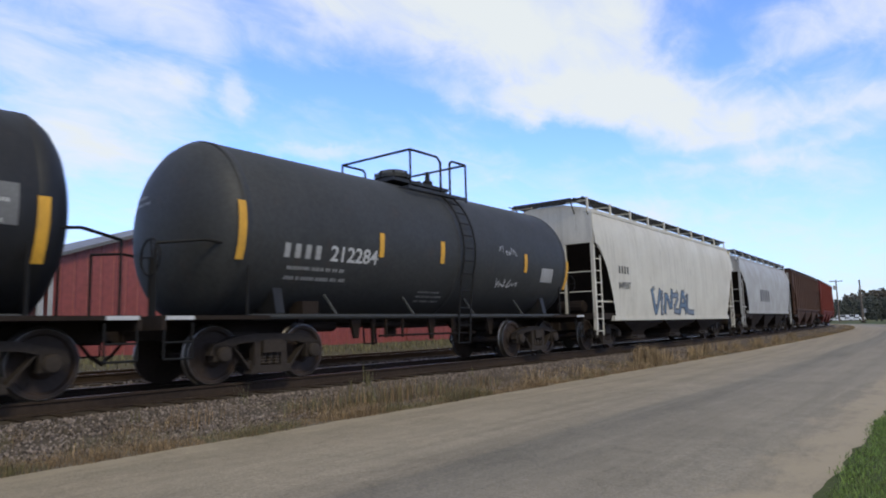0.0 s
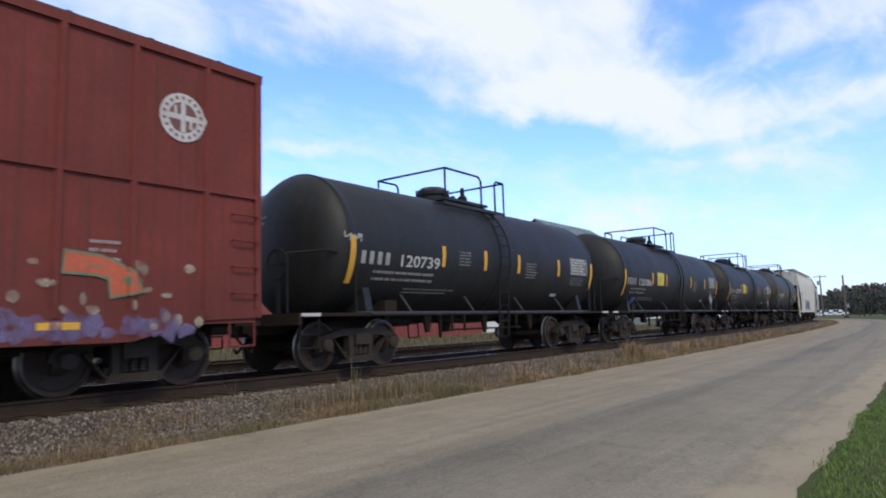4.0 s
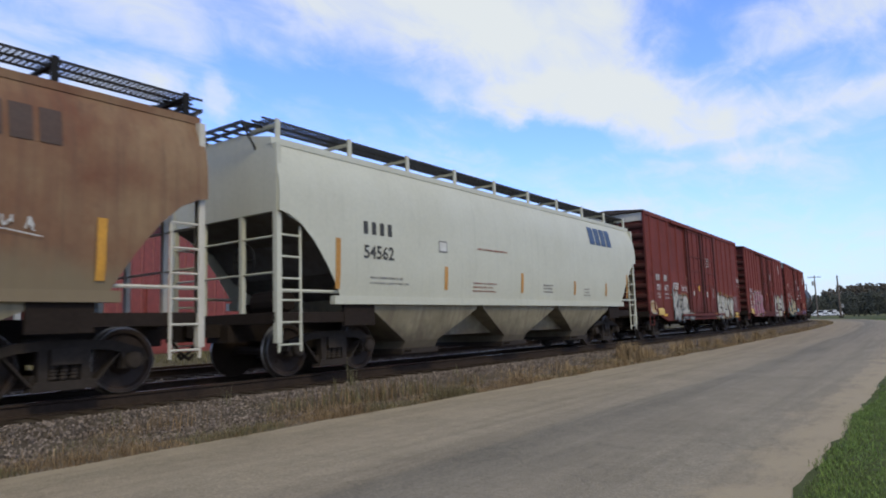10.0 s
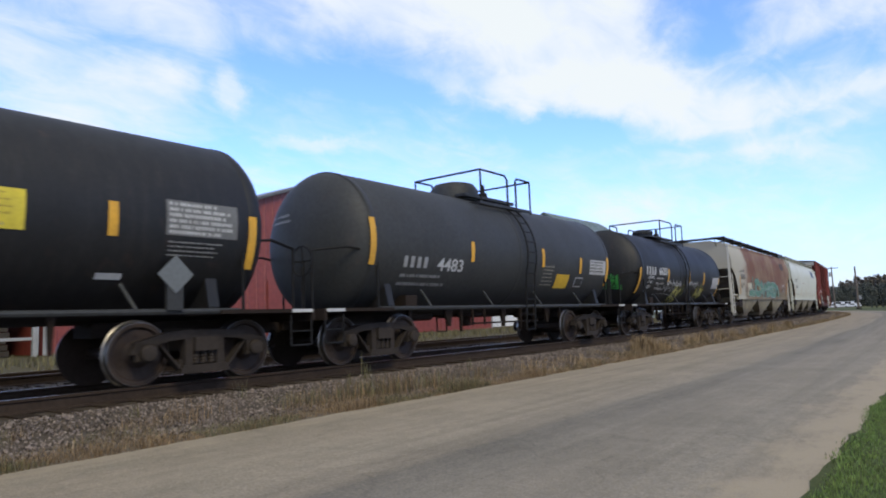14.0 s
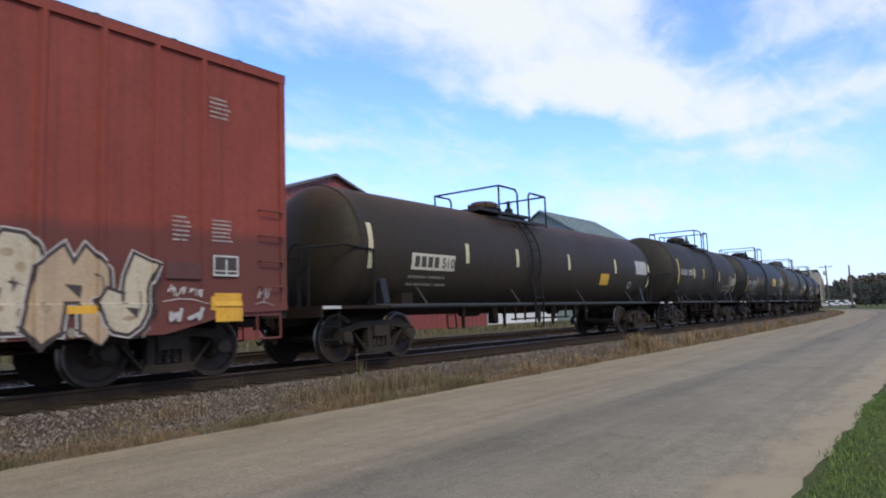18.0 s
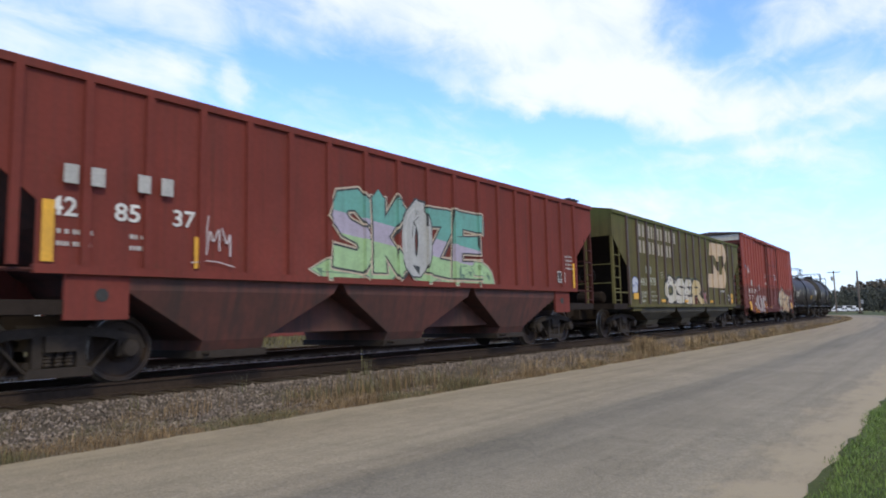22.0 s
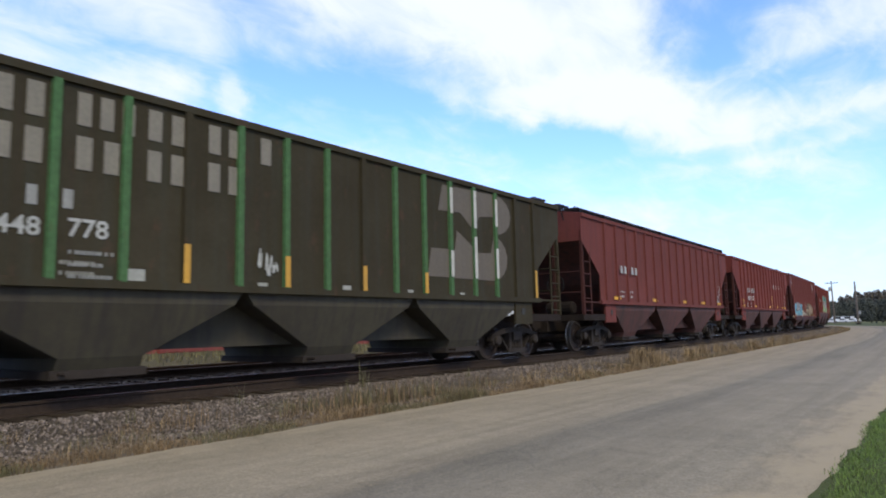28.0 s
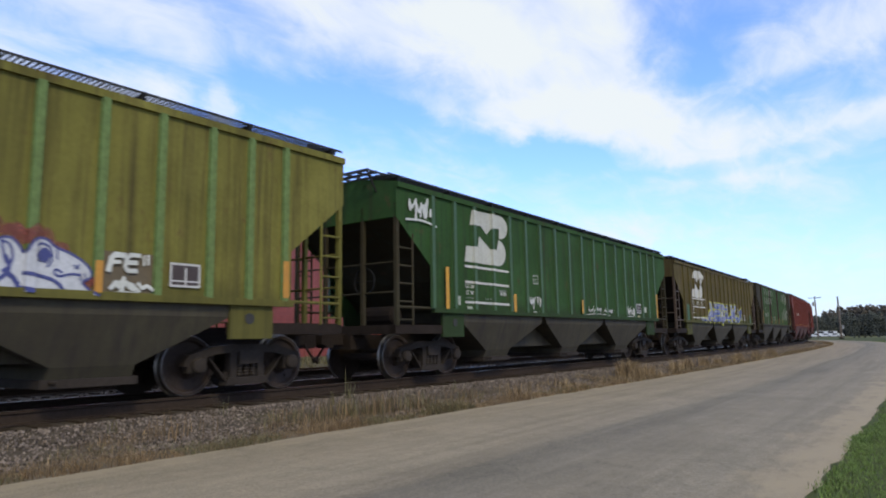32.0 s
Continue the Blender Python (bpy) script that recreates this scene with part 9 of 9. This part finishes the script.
    c = red_hopper(-259.35, MAT["hop_maroon"], ("432", "232", -5.86, 1.54), "maroon ribbed covered hopper car with light blue and beige graffiti", zb=1.05, gap=0.31, end_walk=0.42, ribs=(-6.99, 6.73, 16), top=4.12)
    maroon_ribs = even(-6.99, 6.73, 16)
    sky = [(0.14, 0.36, 0.47), (0.20, 0.42, 0.52)]
    graffiti(c, sdh, [("Z", -6.82, -5.95, 1.12, 1.98, 0), ("U", -6.0, -5.05, 1.12, 1.92, 0), ("N", -5.14, -4.55, 1.12, 1.95, 0), ("D", -4.7, -4.15, 1.12, 1.95, 0), ("E", -4.24, -3.72, 1.12, 1.95, 0), ("R", -3.85, -3.08, 1.12, 1.96, 0)], sky, [((0.03, 0.05, 0.075), 0.045), ((0.34, 0.38, 0.40), 0.02)],
             brush=0.36, drop=(0.035, 0.055, 0.08), ribs=maroon_ribs, seed=104, label="light blue graffiti letters with dark outlines")
    graffiti(c, sdh, [("C", -3.05, -2.4, 1.10, 1.42, 0), ("S", -2.6, -2.2, 1.12, 1.55, 0), ("O", -2.2, -1.5, 1.10, 1.42, 0), ("C", -1.45, -0.95, 1.12, 1.40, 0), ("O", -1.1, -0.6, 1.12, 1.34, 0)], [(0.42, 0.38, 0.30)], [((0.07, 0.05, 0.045), 0.018)], halo=(0.36, 0.32, 0.27), spread=0.10, brush=0.42, soft=2, ribs=maroon_ribs, seed=105, splash=0.2, label="cream cartoon-like graffiti shapes")
    graffiti(c, sdh, [("V", -0.15, 0.65, 1.12, 2.14, 0), ("A", 0.45, 1.3, 1.12, 2.14, 0), ("N", 1.15, 2.0, 1.12, 2.12, 0), ("K", 1.85, 2.7, 1.12, 2.14, 0), ("A", 2.5, 3.3, 1.12, 2.05, 0), ("N", 3.15, 4.0, 1.12, 1.85, 0)], [(0.25, 0.19, 0.125), (0.28, 0.22, 0.15)], [((0.045, 0.030, 0.024), 0.018)], halo=(0.24, 0.18, 0.12), spread=0.16, brush=0.26, soft=0, ribs=maroon_ribs, seed=106, splash=0.6, label="beige graffiti with thin dark lines")
    scrawl(c, sdh, -3.05, -2.35, 1.85, 2.08, 4, (0.40, 0.40, 0.42), 108, 0.05)
    chalk_fish(c, sdh, -7.5, 3.5)
    scrawl(c, sdh, -7.76, -7.14, 3.82, 3.98, 5, (0.26, 0.15, 0.13), 109, 0.022)
    marks(c, "white_stripe", flat_side(1.50), [(-7.98, -7.56, 1.02, 1.10)], (0.40, 0.34, 0.24), 0.012)
    marks(c, "yellow_stripe", flat_side(1.50), [(-7.42, -6.98, 1.00, 1.10)], (0.42, 0.19, 0.04), 0.012)
    emblem(c, sdh, 5.40, 3.56, 0.37, maroon_ribs)
    marks(c, "repainted_patch", sdh, [(-5.90, -5.18, 1.50, 2.13), (-4.97, -4.26, 1.50, 2.13)], (0.165, 0.042, 0.035), 0.064)
    lights(c, (-6.6, -2.9, 3.3, 5.6), 1.14)
    c = red_hopper(-277.1, MAT["hop_red"], ("430", "870", -5.42, 1.9), "clean red ribbed covered hopper car with white lettering")
    blocks(c, sdh, 2.6, 2.75, 0.26, 4, WHT, 3.2, 1.1, name="slanted_mark")
    lights(c, (-6.6, -3.4, 0.8, 3.2, 5.0, 6.05), 1.56)
    marks(c, "yellow_label", sdh, [(-6.6, -6.1, 1.75, 1.95)], (0.5, 0.28, 0.04), 0.008)
    bars(c, sdh, 1.72, 2.28, 0.5, 7, 0.07, 0.03, (0.62, 0.36, 0.06), 98, "yellow_notice")
    ind(c, sdh, -3.62, 2.35, 0.22)
    c = red_hopper(-294.7, MAT["hop_maroon"], ("", "", -5.5, 2.0), "dark red ribbed covered hopper car with roof running boards", walk=True)
    lights(c, (-6.0, -2.5, 1.0, 3.5, 6.05), 1.56)
    c = add("dark green ribbed covered hopper car with bright green ribs", "covered hopper", -312.4, 12.8, G)
    hopper(c, 16.3, MAT["hop_dkgreen"], MAT["rib_green"], even(-6.59, 6.73, 16), zb=1.43, top=4.05, walk=False, pocket_mat=MAT["pocket_dark"], dull=(0, 4, 8, 14, 15))
    wide_name(c, -5.55, 2.87, 0.43, (0.28, 0.25, 0.19))
    swoosh_logo(c, sdh, 2.38, 1.86, 3.28, 2.06, (0.105, 0.085, 0.060))
    # the emblem stays white where it runs over the ribs
    marks(c, "emblem", sdh, [(3.13, 3.23, 3.26, 3.82), (3.13, 3.23, 1.88, 2.44), (4.02, 4.12, 3.02, 3.88), (4.02, 4.12, 1.88, 2.82), (4.90, 5.0, 3.15, 3.80), (4.90, 5.0, 1.92, 2.62)], (0.46, 0.45, 0.40), 0.064)
    blocks(c, sdh, -5.1, 2.36, 0.24, 2, (0.36, 0.36, 0.33), 1.7)
    lettering(c, sdh, "448", -5.42, 1.99, 0.23, (0.36, 0.36, 0.33))
    lettering(c, sdh, "778", -4.62, 2.01, 0.24, (0.36, 0.36, 0.33))
    bars(c, sdh, -4.6, 1.85, 0.6, 3, 0.07, 0.08, (0.33, 0.33, 0.3), 111)
    marks(c, "yellow_stripe", sdh, [(-6.64, -6.54, 1.55, 2.35), (-3.09, -2.99, 1.5, 2.05), (-1.31, -1.21, 1.5, 2.0), (0.46, 0.56, 1.5, 1.95), (2.24, 2.34, 1.5, 1.92), (6.68, 6.78, 1.5, 2.2)], (0.50, 0.27, 0.03), 0.064)
    marks(c, "pale_label", sdh, [(-3.85, -3.62, 1.50, 1.66), (-1.8, -1.62, 1.48, 1.56), (0.0, 0.2, 1.47, 1.58), (1.75, 1.92, 1.47, 1.56), (3.5, 3.66, 1.47, 1.55)], (0.30, 0.30, 0.26), 0.006)
    bars(c, sdh, -4.7, 1.72, 0.55, 3, 0.07, 0.06, (0.30, 0.29, 0.24), 113)
    scrawl(c, sdh, -1.85, -1.45, 1.55, 2.2, 3, (0.40, 0.40, 0.36), 112, 0.03)
    c = add("grimy brown covered hopper car with blue and yellow graffiti", "covered hopper", -330.1, 13.2, G)
    hopper(c, 16.9, MAT["hop_brown"], MAT["hop_brown"], even(-7.15, -2.30, 7) + even(-1.41, 3.04, 6) + even(3.89, 7.08, 5), zb=1.40, top=3.92, pocket_mat=MAT["pocket_dark"], post_mat=MAT["rib_dark"])
    brown_ribs = even(-7.15, -2.30, 7) + even(-1.41, 3.04, 6) + even(3.89, 7.08, 5)
    swoosh_logo(c, sdh, -5.9, 2.5, 1.97, 1.25, (0.50, 0.49, 0.45), brown_ribs)
    for z in (2.42, 2.05, 1.57):
        marks(c, "white_line", sdh, [(-5.9, -3.92, z, z + 0.05)], WHT, ribs=brown_ribs)
    lettering(c, sdh, "469", -5.2, 2.16, 0.22, (0.42, 0.41, 0.36))
    lettering(c, sdh, "251", -4.5, 2.17, 0.22, (0.42, 0.41, 0.36))
    blocks(c, sdh, -5.88, 2.15, 0.22, 2, (0.42, 0.41, 0.36))
    lettering(c, sdh, "LD LMT", -5.88, 1.92, 0.08, WHT)
    lettering(c, sdh, "LT WT", -5.88, 1.78, 0.08, WHT)
    graffiti(c, sdh, [("<", -4.7, -3.1, 1.44, 1.78, 0), ("A", -3.3, -2.15, 1.44, 2.36, 1), ("E", -2.12, -0.55, 1.44, 2.36, 0), ("D", -0.75, 0.55, 1.44, 2.34, 1), ("U", 0.45, 1.62, 1.44, 2.38, 0), ("K", 1.5, 2.85, 1.44, 2.40, 1), ("J", 2.65, 4.15, 1.44, 2.26, 0)], [(0.075, 0.105, 0.30), (0.17, 0.19, 0.36), (0.30, 0.31, 0.42)], [((0.46, 0.47, 0.08), 0.05)],
             brush=0.30, soft=0, ribs=brown_ribs, seed=121, shine=(0.50, 0.51, 0.56), dabs=[(-2.8, -2.4, 1.5, 1.7, (0.50, 0.51, 0.54), 9, 0.10), (-0.2, 0.1, 1.9, 2.2, (0.50, 0.51, 0.54), 9, 0.10), (3.1, 3.5, 1.9, 2.25, (0.52, 0.53, 0.55), 14, 0.11)], label="blue graffiti letters with yellow outlines")
    scrawl(c, sdh, 4.06, 4.58, 1.58, 1.78, 5, (0.40, 0.40, 0.36), 122, 0.03, "TITAN")
    ind(c, sdh, 4.84, 1.60, 0.30)
    marks(c, "green_patch", sdh, [(-6.8, -6.1, 1.47, 2.15), (6.3, 6.95, 1.42, 1.95)], (0.034, 0.095, 0.045), 0.004)
    ind(c, sdh, -1.9, 2.2, 0.2)
    c = add("bright green ribbed covered hopper car with white emblem", "covered hopper", -348.1, 13.0, G)
    # end slopes in dark green: shade of the open bays painted in
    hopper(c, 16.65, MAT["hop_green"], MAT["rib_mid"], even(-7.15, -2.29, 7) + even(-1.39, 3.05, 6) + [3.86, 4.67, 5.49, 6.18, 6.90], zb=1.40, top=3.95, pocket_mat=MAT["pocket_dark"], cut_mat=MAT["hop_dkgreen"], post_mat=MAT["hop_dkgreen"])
    green_ribs = even(-7.15, -2.29, 7) + even(-1.39, 3.05, 6) + [3.86, 4.67, 5.49, 6.18, 6.90]
    swoosh_logo(c, sdh, -5.93, 2.55, 1.95, 1.27, (0.46, 0.46, 0.41), green_ribs)
    for z in (2.42, 2.06, 1.60):
        marks(c, "white_line", sdh, [(-5.93, -3.98, z, z + 0.05)], WHT, ribs=green_ribs)
    lettering(c, sdh, "LD LMT", -5.91, 1.95, 0.09, WHT)
    lettering(c, sdh, "LT WT", -5.91, 1.80, 0.09, WHT)
    lettering(c, sdh, "63400", -4.43, 1.83, 0.085, WHT)
    bars(c, sdh, -4.46, 1.97, 0.42, 1, 0.08, 0.06, (0.30, 0.32, 0.28), 131)
    bars(c, sdh, -5.9, 1.74, 0.5, 2, 0.05, 0.03, (0.24, 0.27, 0.22), 132)
    bars(c, sdh, -5.1, 1.74, 0.5, 2, 0.05, 0.03, (0.24, 0.27, 0.22), 137)
    marks(c, "pale_patch", sdh, [(-5.86, -5.64, 1.42, 1.53), (-6.32, -6.12, 1.55, 1.75)], (0.34, 0.36, 0.30), 0.006)
    marks(c, "pale_patch", sdh, [(4.99, 5.23, 1.42, 1.53)], (0.36, 0.34, 0.20), 0.006)
    marks(c, "white_label", sdh, [(5.74, 5.92, 1.66, 1.85)], (0.50, 0.50, 0.45), 0.006)
    marks(c, "stencil_frame", sdh, [(-2.71, -2.45, 2.22, 2.24), (-2.71, -2.45, 2.43, 2.45), (-2.71, -2.69, 2.24, 2.43), (-2.47, -2.45, 2.24, 2.43)], (0.42, 0.43, 0.38), 0.012)
    lettering(c, sdh, "C", -2.62, 2.27, 0.09, (0.42, 0.43, 0.38))
    scrawl(c, sdh, -2.98, -2.3, 1.46, 2.02, 4, WHT, 133, 0.045)
    scrawl(c, sdh, 0.6, 2.6, 1.5, 1.75, 5, WHT, 134, 0.035)
    scrawl(c, sdh, 3.95, 4.62, 1.48, 1.86, 4, WHT, 135, 0.05)
    scrawl(c, sdh, -8.0, -7.1, 3.25, 3.75, 4, (0.55, 0.56, 0.53), 136, 0.09)
    ind(c, sdh, 4.86, 1.61, 0.33)
    marks(c, "yellow_stripe", sdh, [(-6.75, -6.63, 1.45, 2.36), (-3.84, -3.72, 1.45, 1.9), (0.2, 0.3, 1.5, 1.9), (6.92, 7.04, 1.47, 2.36)], (0.52, 0.27, 0.03), 0.064)
    c = add("yellow-green covered hopper car with white and blue graffiti", "covered hopper", -366.2, 13.0, G)
    yellow_ribs = even(-7.15, -2.29, 7) + even(-1.39, 3.16, 6) + [3.95, 4.76, 5.57, 6.27, 6.97]
    # end slopes in olive, darker than the sides, as painted bay shade
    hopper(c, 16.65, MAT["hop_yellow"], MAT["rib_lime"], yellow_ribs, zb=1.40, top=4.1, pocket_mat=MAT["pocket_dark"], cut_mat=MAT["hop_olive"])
    spray_creature(c, sdh, yellow_ribs)
    marks(c, "brown_patch", sdh, [(4.02, 4.70, 1.42, 2.00)], (0.115, 0.085, 0.045), 0.005)
    scrawl(c, sdh, 4.06, 4.48, 1.73, 1.98, 2, (0.55, 0.56, 0.52), 142, 0.09, "FE")
    marks(c, "tag", sdh, [(4.54, 4.57, 1.84, 1.98), (4.60, 4.63, 1.85, 1.99)], (0.55, 0.56, 0.52), 0.037)
    scrawl(c, sdh, 4.06, 4.68, 1.45, 1.68, 3, (0.55, 0.56, 0.52), 143, 0.08)
    ind(c, sdh, 4.94, 1.58, 0.34)
    marks(c, "yellow_stripe", sdh, [(6.91, 7.03, 1.5, 2.1), (3.90, 4.0, 1.45, 1.86)], (0.46, 0.22, 0.03), 0.064)


build_train()


# ---- ground cover ----
BED = [(-9.2, -0.5), (-8.2, -0.34), (-6.9, -0.20), (-5.2, -0.19), (-3.5, -0.21), (-2.6, -0.30), (-1.7, -0.21), (0, -0.19), (1.55, -0.20), (2.05, -0.29), (2.25, -0.345), (2.6, -0.372), (3.0, -0.392), (3.42, -0.422), (9.1, -0.41), (9.6, -0.39), (11.0, -0.40), (16.0, -0.42)]


def bed_z(o):
    for (a, za), (b, zb) in zip(BED, BED[1:]):
        if o <= b:
            return za + (zb - za) * (o - a) / (b - a)
    return -0.5


def scatter(name, label, category, mat, verts, faces):
    me = bpy.data.meshes.new(name)
    me.from_pydata(verts, [], faces)
    me.materials.append(mat)
    return tagged(part(name, me, None, None), label, category, kind="stuff")


def stones():
    r = random.Random(21)
    verts, faces = [], []
    zones = [(-0.5, 14, 1.30, 2.95, 19000, 0.009, 0.026), (14, 34, 1.30, 2.9, 9000, 0.016, 0.034), (34, 80, 1.3, 2.8, 3000, 0.035, 0.06),
             (1, 30, -0.62, 0.62, 1800, 0.025, 0.05), (2, 40, -3.9, -1.3, 2600, 0.03, 0.06)]
    for s0, s1, o0, o1, n, a, b in zones:
        for _ in range(n):
            s, o = r.uniform(s0, s1), r.uniform(o0, o1)
            if o > 2.6 and r.random() < 0.3:
                continue
            k = r.uniform(a, b) * (1.5 if r.random() < 0.06 else 1.0)
            c = beside(s, o, bed_z(o) + k * 0.25)
            q = Euler((r.uniform(0, 6), r.uniform(0, 6), r.uniform(0, 6))).to_matrix()
            i = len(verts)
            for p in ((1, 0, 0), (0, 1, 0), (-1, 0, 0), (0, -1, 0), (0.1, 0.1, 0.8), (0, 0, -0.8)):
                verts.append(tuple(c + q @ (Vector(p) * k * r.uniform(0.65, 1.2))))
            for t in ((0, 1, 4), (1, 2, 4), (2, 3, 4), (3, 0, 4), (1, 0, 5), (2, 1, 5), (3, 2, 5), (0, 3, 5)):
                faces.append(tuple(i + j for j in t))
    scatter("ballast_stones", "loose grey and pale ballast stones", "stones", MAT["stone"], verts, faces)


def blades(r, verts, faces, s, o, h, w, lean=0.5):
    """One bent blade of two segments."""
    b = beside(s, o, bed_z(o) - 0.01)
    a = r.uniform(0, 6.28)
    d = Vector((math.cos(a), math.sin(a), 0))
    e = Vector((-d.y, d.x, 0)) * w / 2
    l = r.uniform(0.1, lean) * h
    m = b + Vector((0, 0, h * 0.55)) + d * l * 0.3
    t = b + Vector((0, 0, h * r.uniform(0.85, 1.0))) + d * l
    i = len(verts)
    verts.extend(map(tuple, (b - e, b + e, m + e * 0.7, m - e * 0.7, t)))
    faces.extend(((i, i + 1, i + 2, i + 3), (i + 3, i + 2, i + 4)))


def grasses():
    r = random.Random(33)
    dry, weed, green, pale = ([], []), ([], []), ([], []), ([], [])
    # tan and olive fringe at the road's edge, thinning out into the stones
    for s0, s1, n, w in ((-0.5, 12, 26000, 0.0045), (12, 30, 18000, 0.008), (30, 60, 8000, 0.016), (60, 130, 4500, 0.032)):
        for _ in range(n):
            s = r.uniform(s0, s1)
            edge = 3.36 + 0.10 * noise.noise((s * 0.9, 2.0, 0)) + 0.05 * noise.noise((s * 3.1, 5.0, 0))
            inner = r.random() < 0.36
            o = r.uniform(1.95, 2.9) if inner else edge - abs(r.gauss(0, 0.24))
            k = 0.5 + 1.1 * max(0.0, noise.noise((s * 0.8, o * 0.9, 3.0)) + 0.3)
            if inner and noise.noise((s * 1.2, o * 2.0, 8.0)) < 0.02:
                continue
            if not inner and noise.noise((s * 1.6, 4.0, 1.0)) < -0.3 and r.random() < 0.6:
                continue
            tgt = weed if noise.noise((s * 0.7, o * 1.5, 11.0)) > 0.02 and r.random() < (0.75 if s < 11 else 0.3) else (pale if r.random() < (0.2 if s < 12 else 0.45) else dry)
            blades(r, *tgt, s, min(o, edge), r.uniform(0.05, 0.16) * k * (1.0 if s < 30 else 1.4), w, 0.9)
    # taller clumps
    for s, o, n, h in ((4.7, 2.4, 60, 0.42), (6.6, 2.55, 110, 0.36), (7.4, 2.6, 220, 0.42), (8.2, 2.65, 260, 0.45), (9.2, 2.7, 200, 0.40), (10.6, 2.6, 120, 0.34), (12.5, 2.7, 120, 0.36), (14.8, 2.7, 90, 0.34),
                       (18.9, 2.75, 1000, 0.60), (20.3, 2.8, 200, 0.42), (23.5, 2.7, 160, 0.5), (25.2, 2.6, 160, 0.52), (27.0, 2.7, 140, 0.5), (29.0, 2.7, 140, 0.45), (33.0, 2.7, 160, 0.5), (37.0, 2.8, 160, 0.5), (42.0, 2.7, 200, 0.5)):
        for _ in range(n):
            ds, do = r.gauss(0, 0.30), r.gauss(0, 0.13)
            tgt = weed if 6 < s < 11 and r.random() < 0.45 else (pale if s > 11 and r.random() < 0.7 else dry)
            blades(r, *tgt, s + ds, max(1.9, min(3.3, o + do)), h * r.uniform(0.35, 1.0), 0.010 if s < 15 else 0.016, 0.45)
    # lone stalks close to the rail
    for s, o, h in ((5.9, 1.75, 0.42), (8.6, 1.6, 0.62), (8.63, 1.63, 0.5), (7.9, 1.9, 0.34), (4.2, 1.95, 0.3), (11.5, 1.8, 0.3)):
        for _ in range(9):
            blades(r, *weed, s + r.gauss(0, 0.05), o + r.gauss(0, 0.04), h * r.uniform(0.5, 1.0), 0.012, 0.5)
    # far side of the rails
    for _ in range(5200):
        s, o = r.uniform(4, 70), -r.uniform(9.6, 18.0)
        b = beside(s, o, -0.30 if o > -11 else -0.16)
        i = len(weed[0])
        a = r.uniform(0, 6.28)
        e = Vector((math.cos(a), math.sin(a), 0)) * 0.035
        t = b + Vector((r.uniform(-0.06, 0.06), r.uniform(-0.06, 0.06), r.uniform(0.12, 0.34)))
        weed[0].extend(map(tuple, (b - e, b + e, t)))
        weed[1].append((i, i + 1, i + 2))
    # lawn at the camera's side
    for s0, s1, o1, n, w, h in ((4.5, 12, 10.0, 22000, 0.005, 0.045), (12, 30, 11.0, 14000, 0.009, 0.055), (30, 110, 15.0, 9000, 0.03, 0.08)):
        for _ in range(n):
            s = r.uniform(s0, s1)
            o = 9.22 + (o1 - 9.22) * r.random() ** 1.3 + 0.10 * noise.noise((s * 0.5, 6.0, 0)) + 0.07 * noise.noise((s * 1.7, 3.0, 0)) + 0.04 * r.gauss(0, 1)
            blades(r, *green, s, o, h * r.uniform(0.4, 1.1), w, 0.7)
    scatter("dry_grass", "tan dry grass along the ballast edge", "grass", MAT["drygrass"], *dry)
    scatter("pale_grass", "pale dead grass tufts beside the track", "grass", MAT["palegrass"], *pale)
    scatter("weeds", "olive weeds among the dry grass", "weeds", MAT["weed"], *weed)
    scatter("lawn_grass", "short bright green grass blades", "grass", MAT["greengrass"], *green)


stones()
grasses()


def ties():
    bm = BM()
    bevel_box(bm, -1.3, 1.3, -0.115, 0.115, -0.32, -0.172)
    me = to_mesh(bm, MAT["tie"], "tie")
    tracks = [o for o in scene.objects if o.name.startswith("track") and o.type == "EMPTY"]
    r = random.Random(2)
    for track, mid, n in zip(tracks, (0.0, -5.2), (190, 110)):
        for i in range(n):
            s = -4 + i * 0.52 + r.uniform(-0.03, 0.03)
            x, y, h = line(s)
            c = beside(s, mid + r.uniform(-0.04, 0.04), r.uniform(-0.012, 0.004))
            part("tie", me, None, track, at=Matrix.Translation(c) @ Matrix.Rotation(h + r.uniform(-0.02, 0.02), 4, "Z"))


ties()


def roll(wheel, start):
    """A wheel rolls on its rail along the stretch that passes the camera; start: its place on the line at the clip's start."""
    base = wheel.matrix_basis.copy()
    spot, face = Matrix.Translation(base.translation), base.to_3x3().to_4x4()
    at = lambda t: spot @ Matrix.Rotation(-SPEED * t / 0.455, 4, "X") @ face
    t0, t1 = max(0.0, (1.5 - start) / SPEED), min(32.0, (80.0 - start) / SPEED)
    if t1 <= t0:
        return
    first, last = int(t0 * FPS), int(t1 * FPS)
    rows = [(k / FPS, at(k / FPS)) for k in range(first, last + 1)]
    if first > 0:
        rows.insert(0, (0.0, rows[0][1]))
    if last < 32 * FPS:
        rows.append((32.0, rows[-1][1]))
    walk(wheel, rows)


def motions():
    for car, mid, base in TRAIN:
        move(car, mid, base)
    mids = {car: mid for car, mid, base in TRAIN}
    for wheel, y in WHEELS:
        roll(wheel, mids[wheel.parent.parent] + y)


motions()
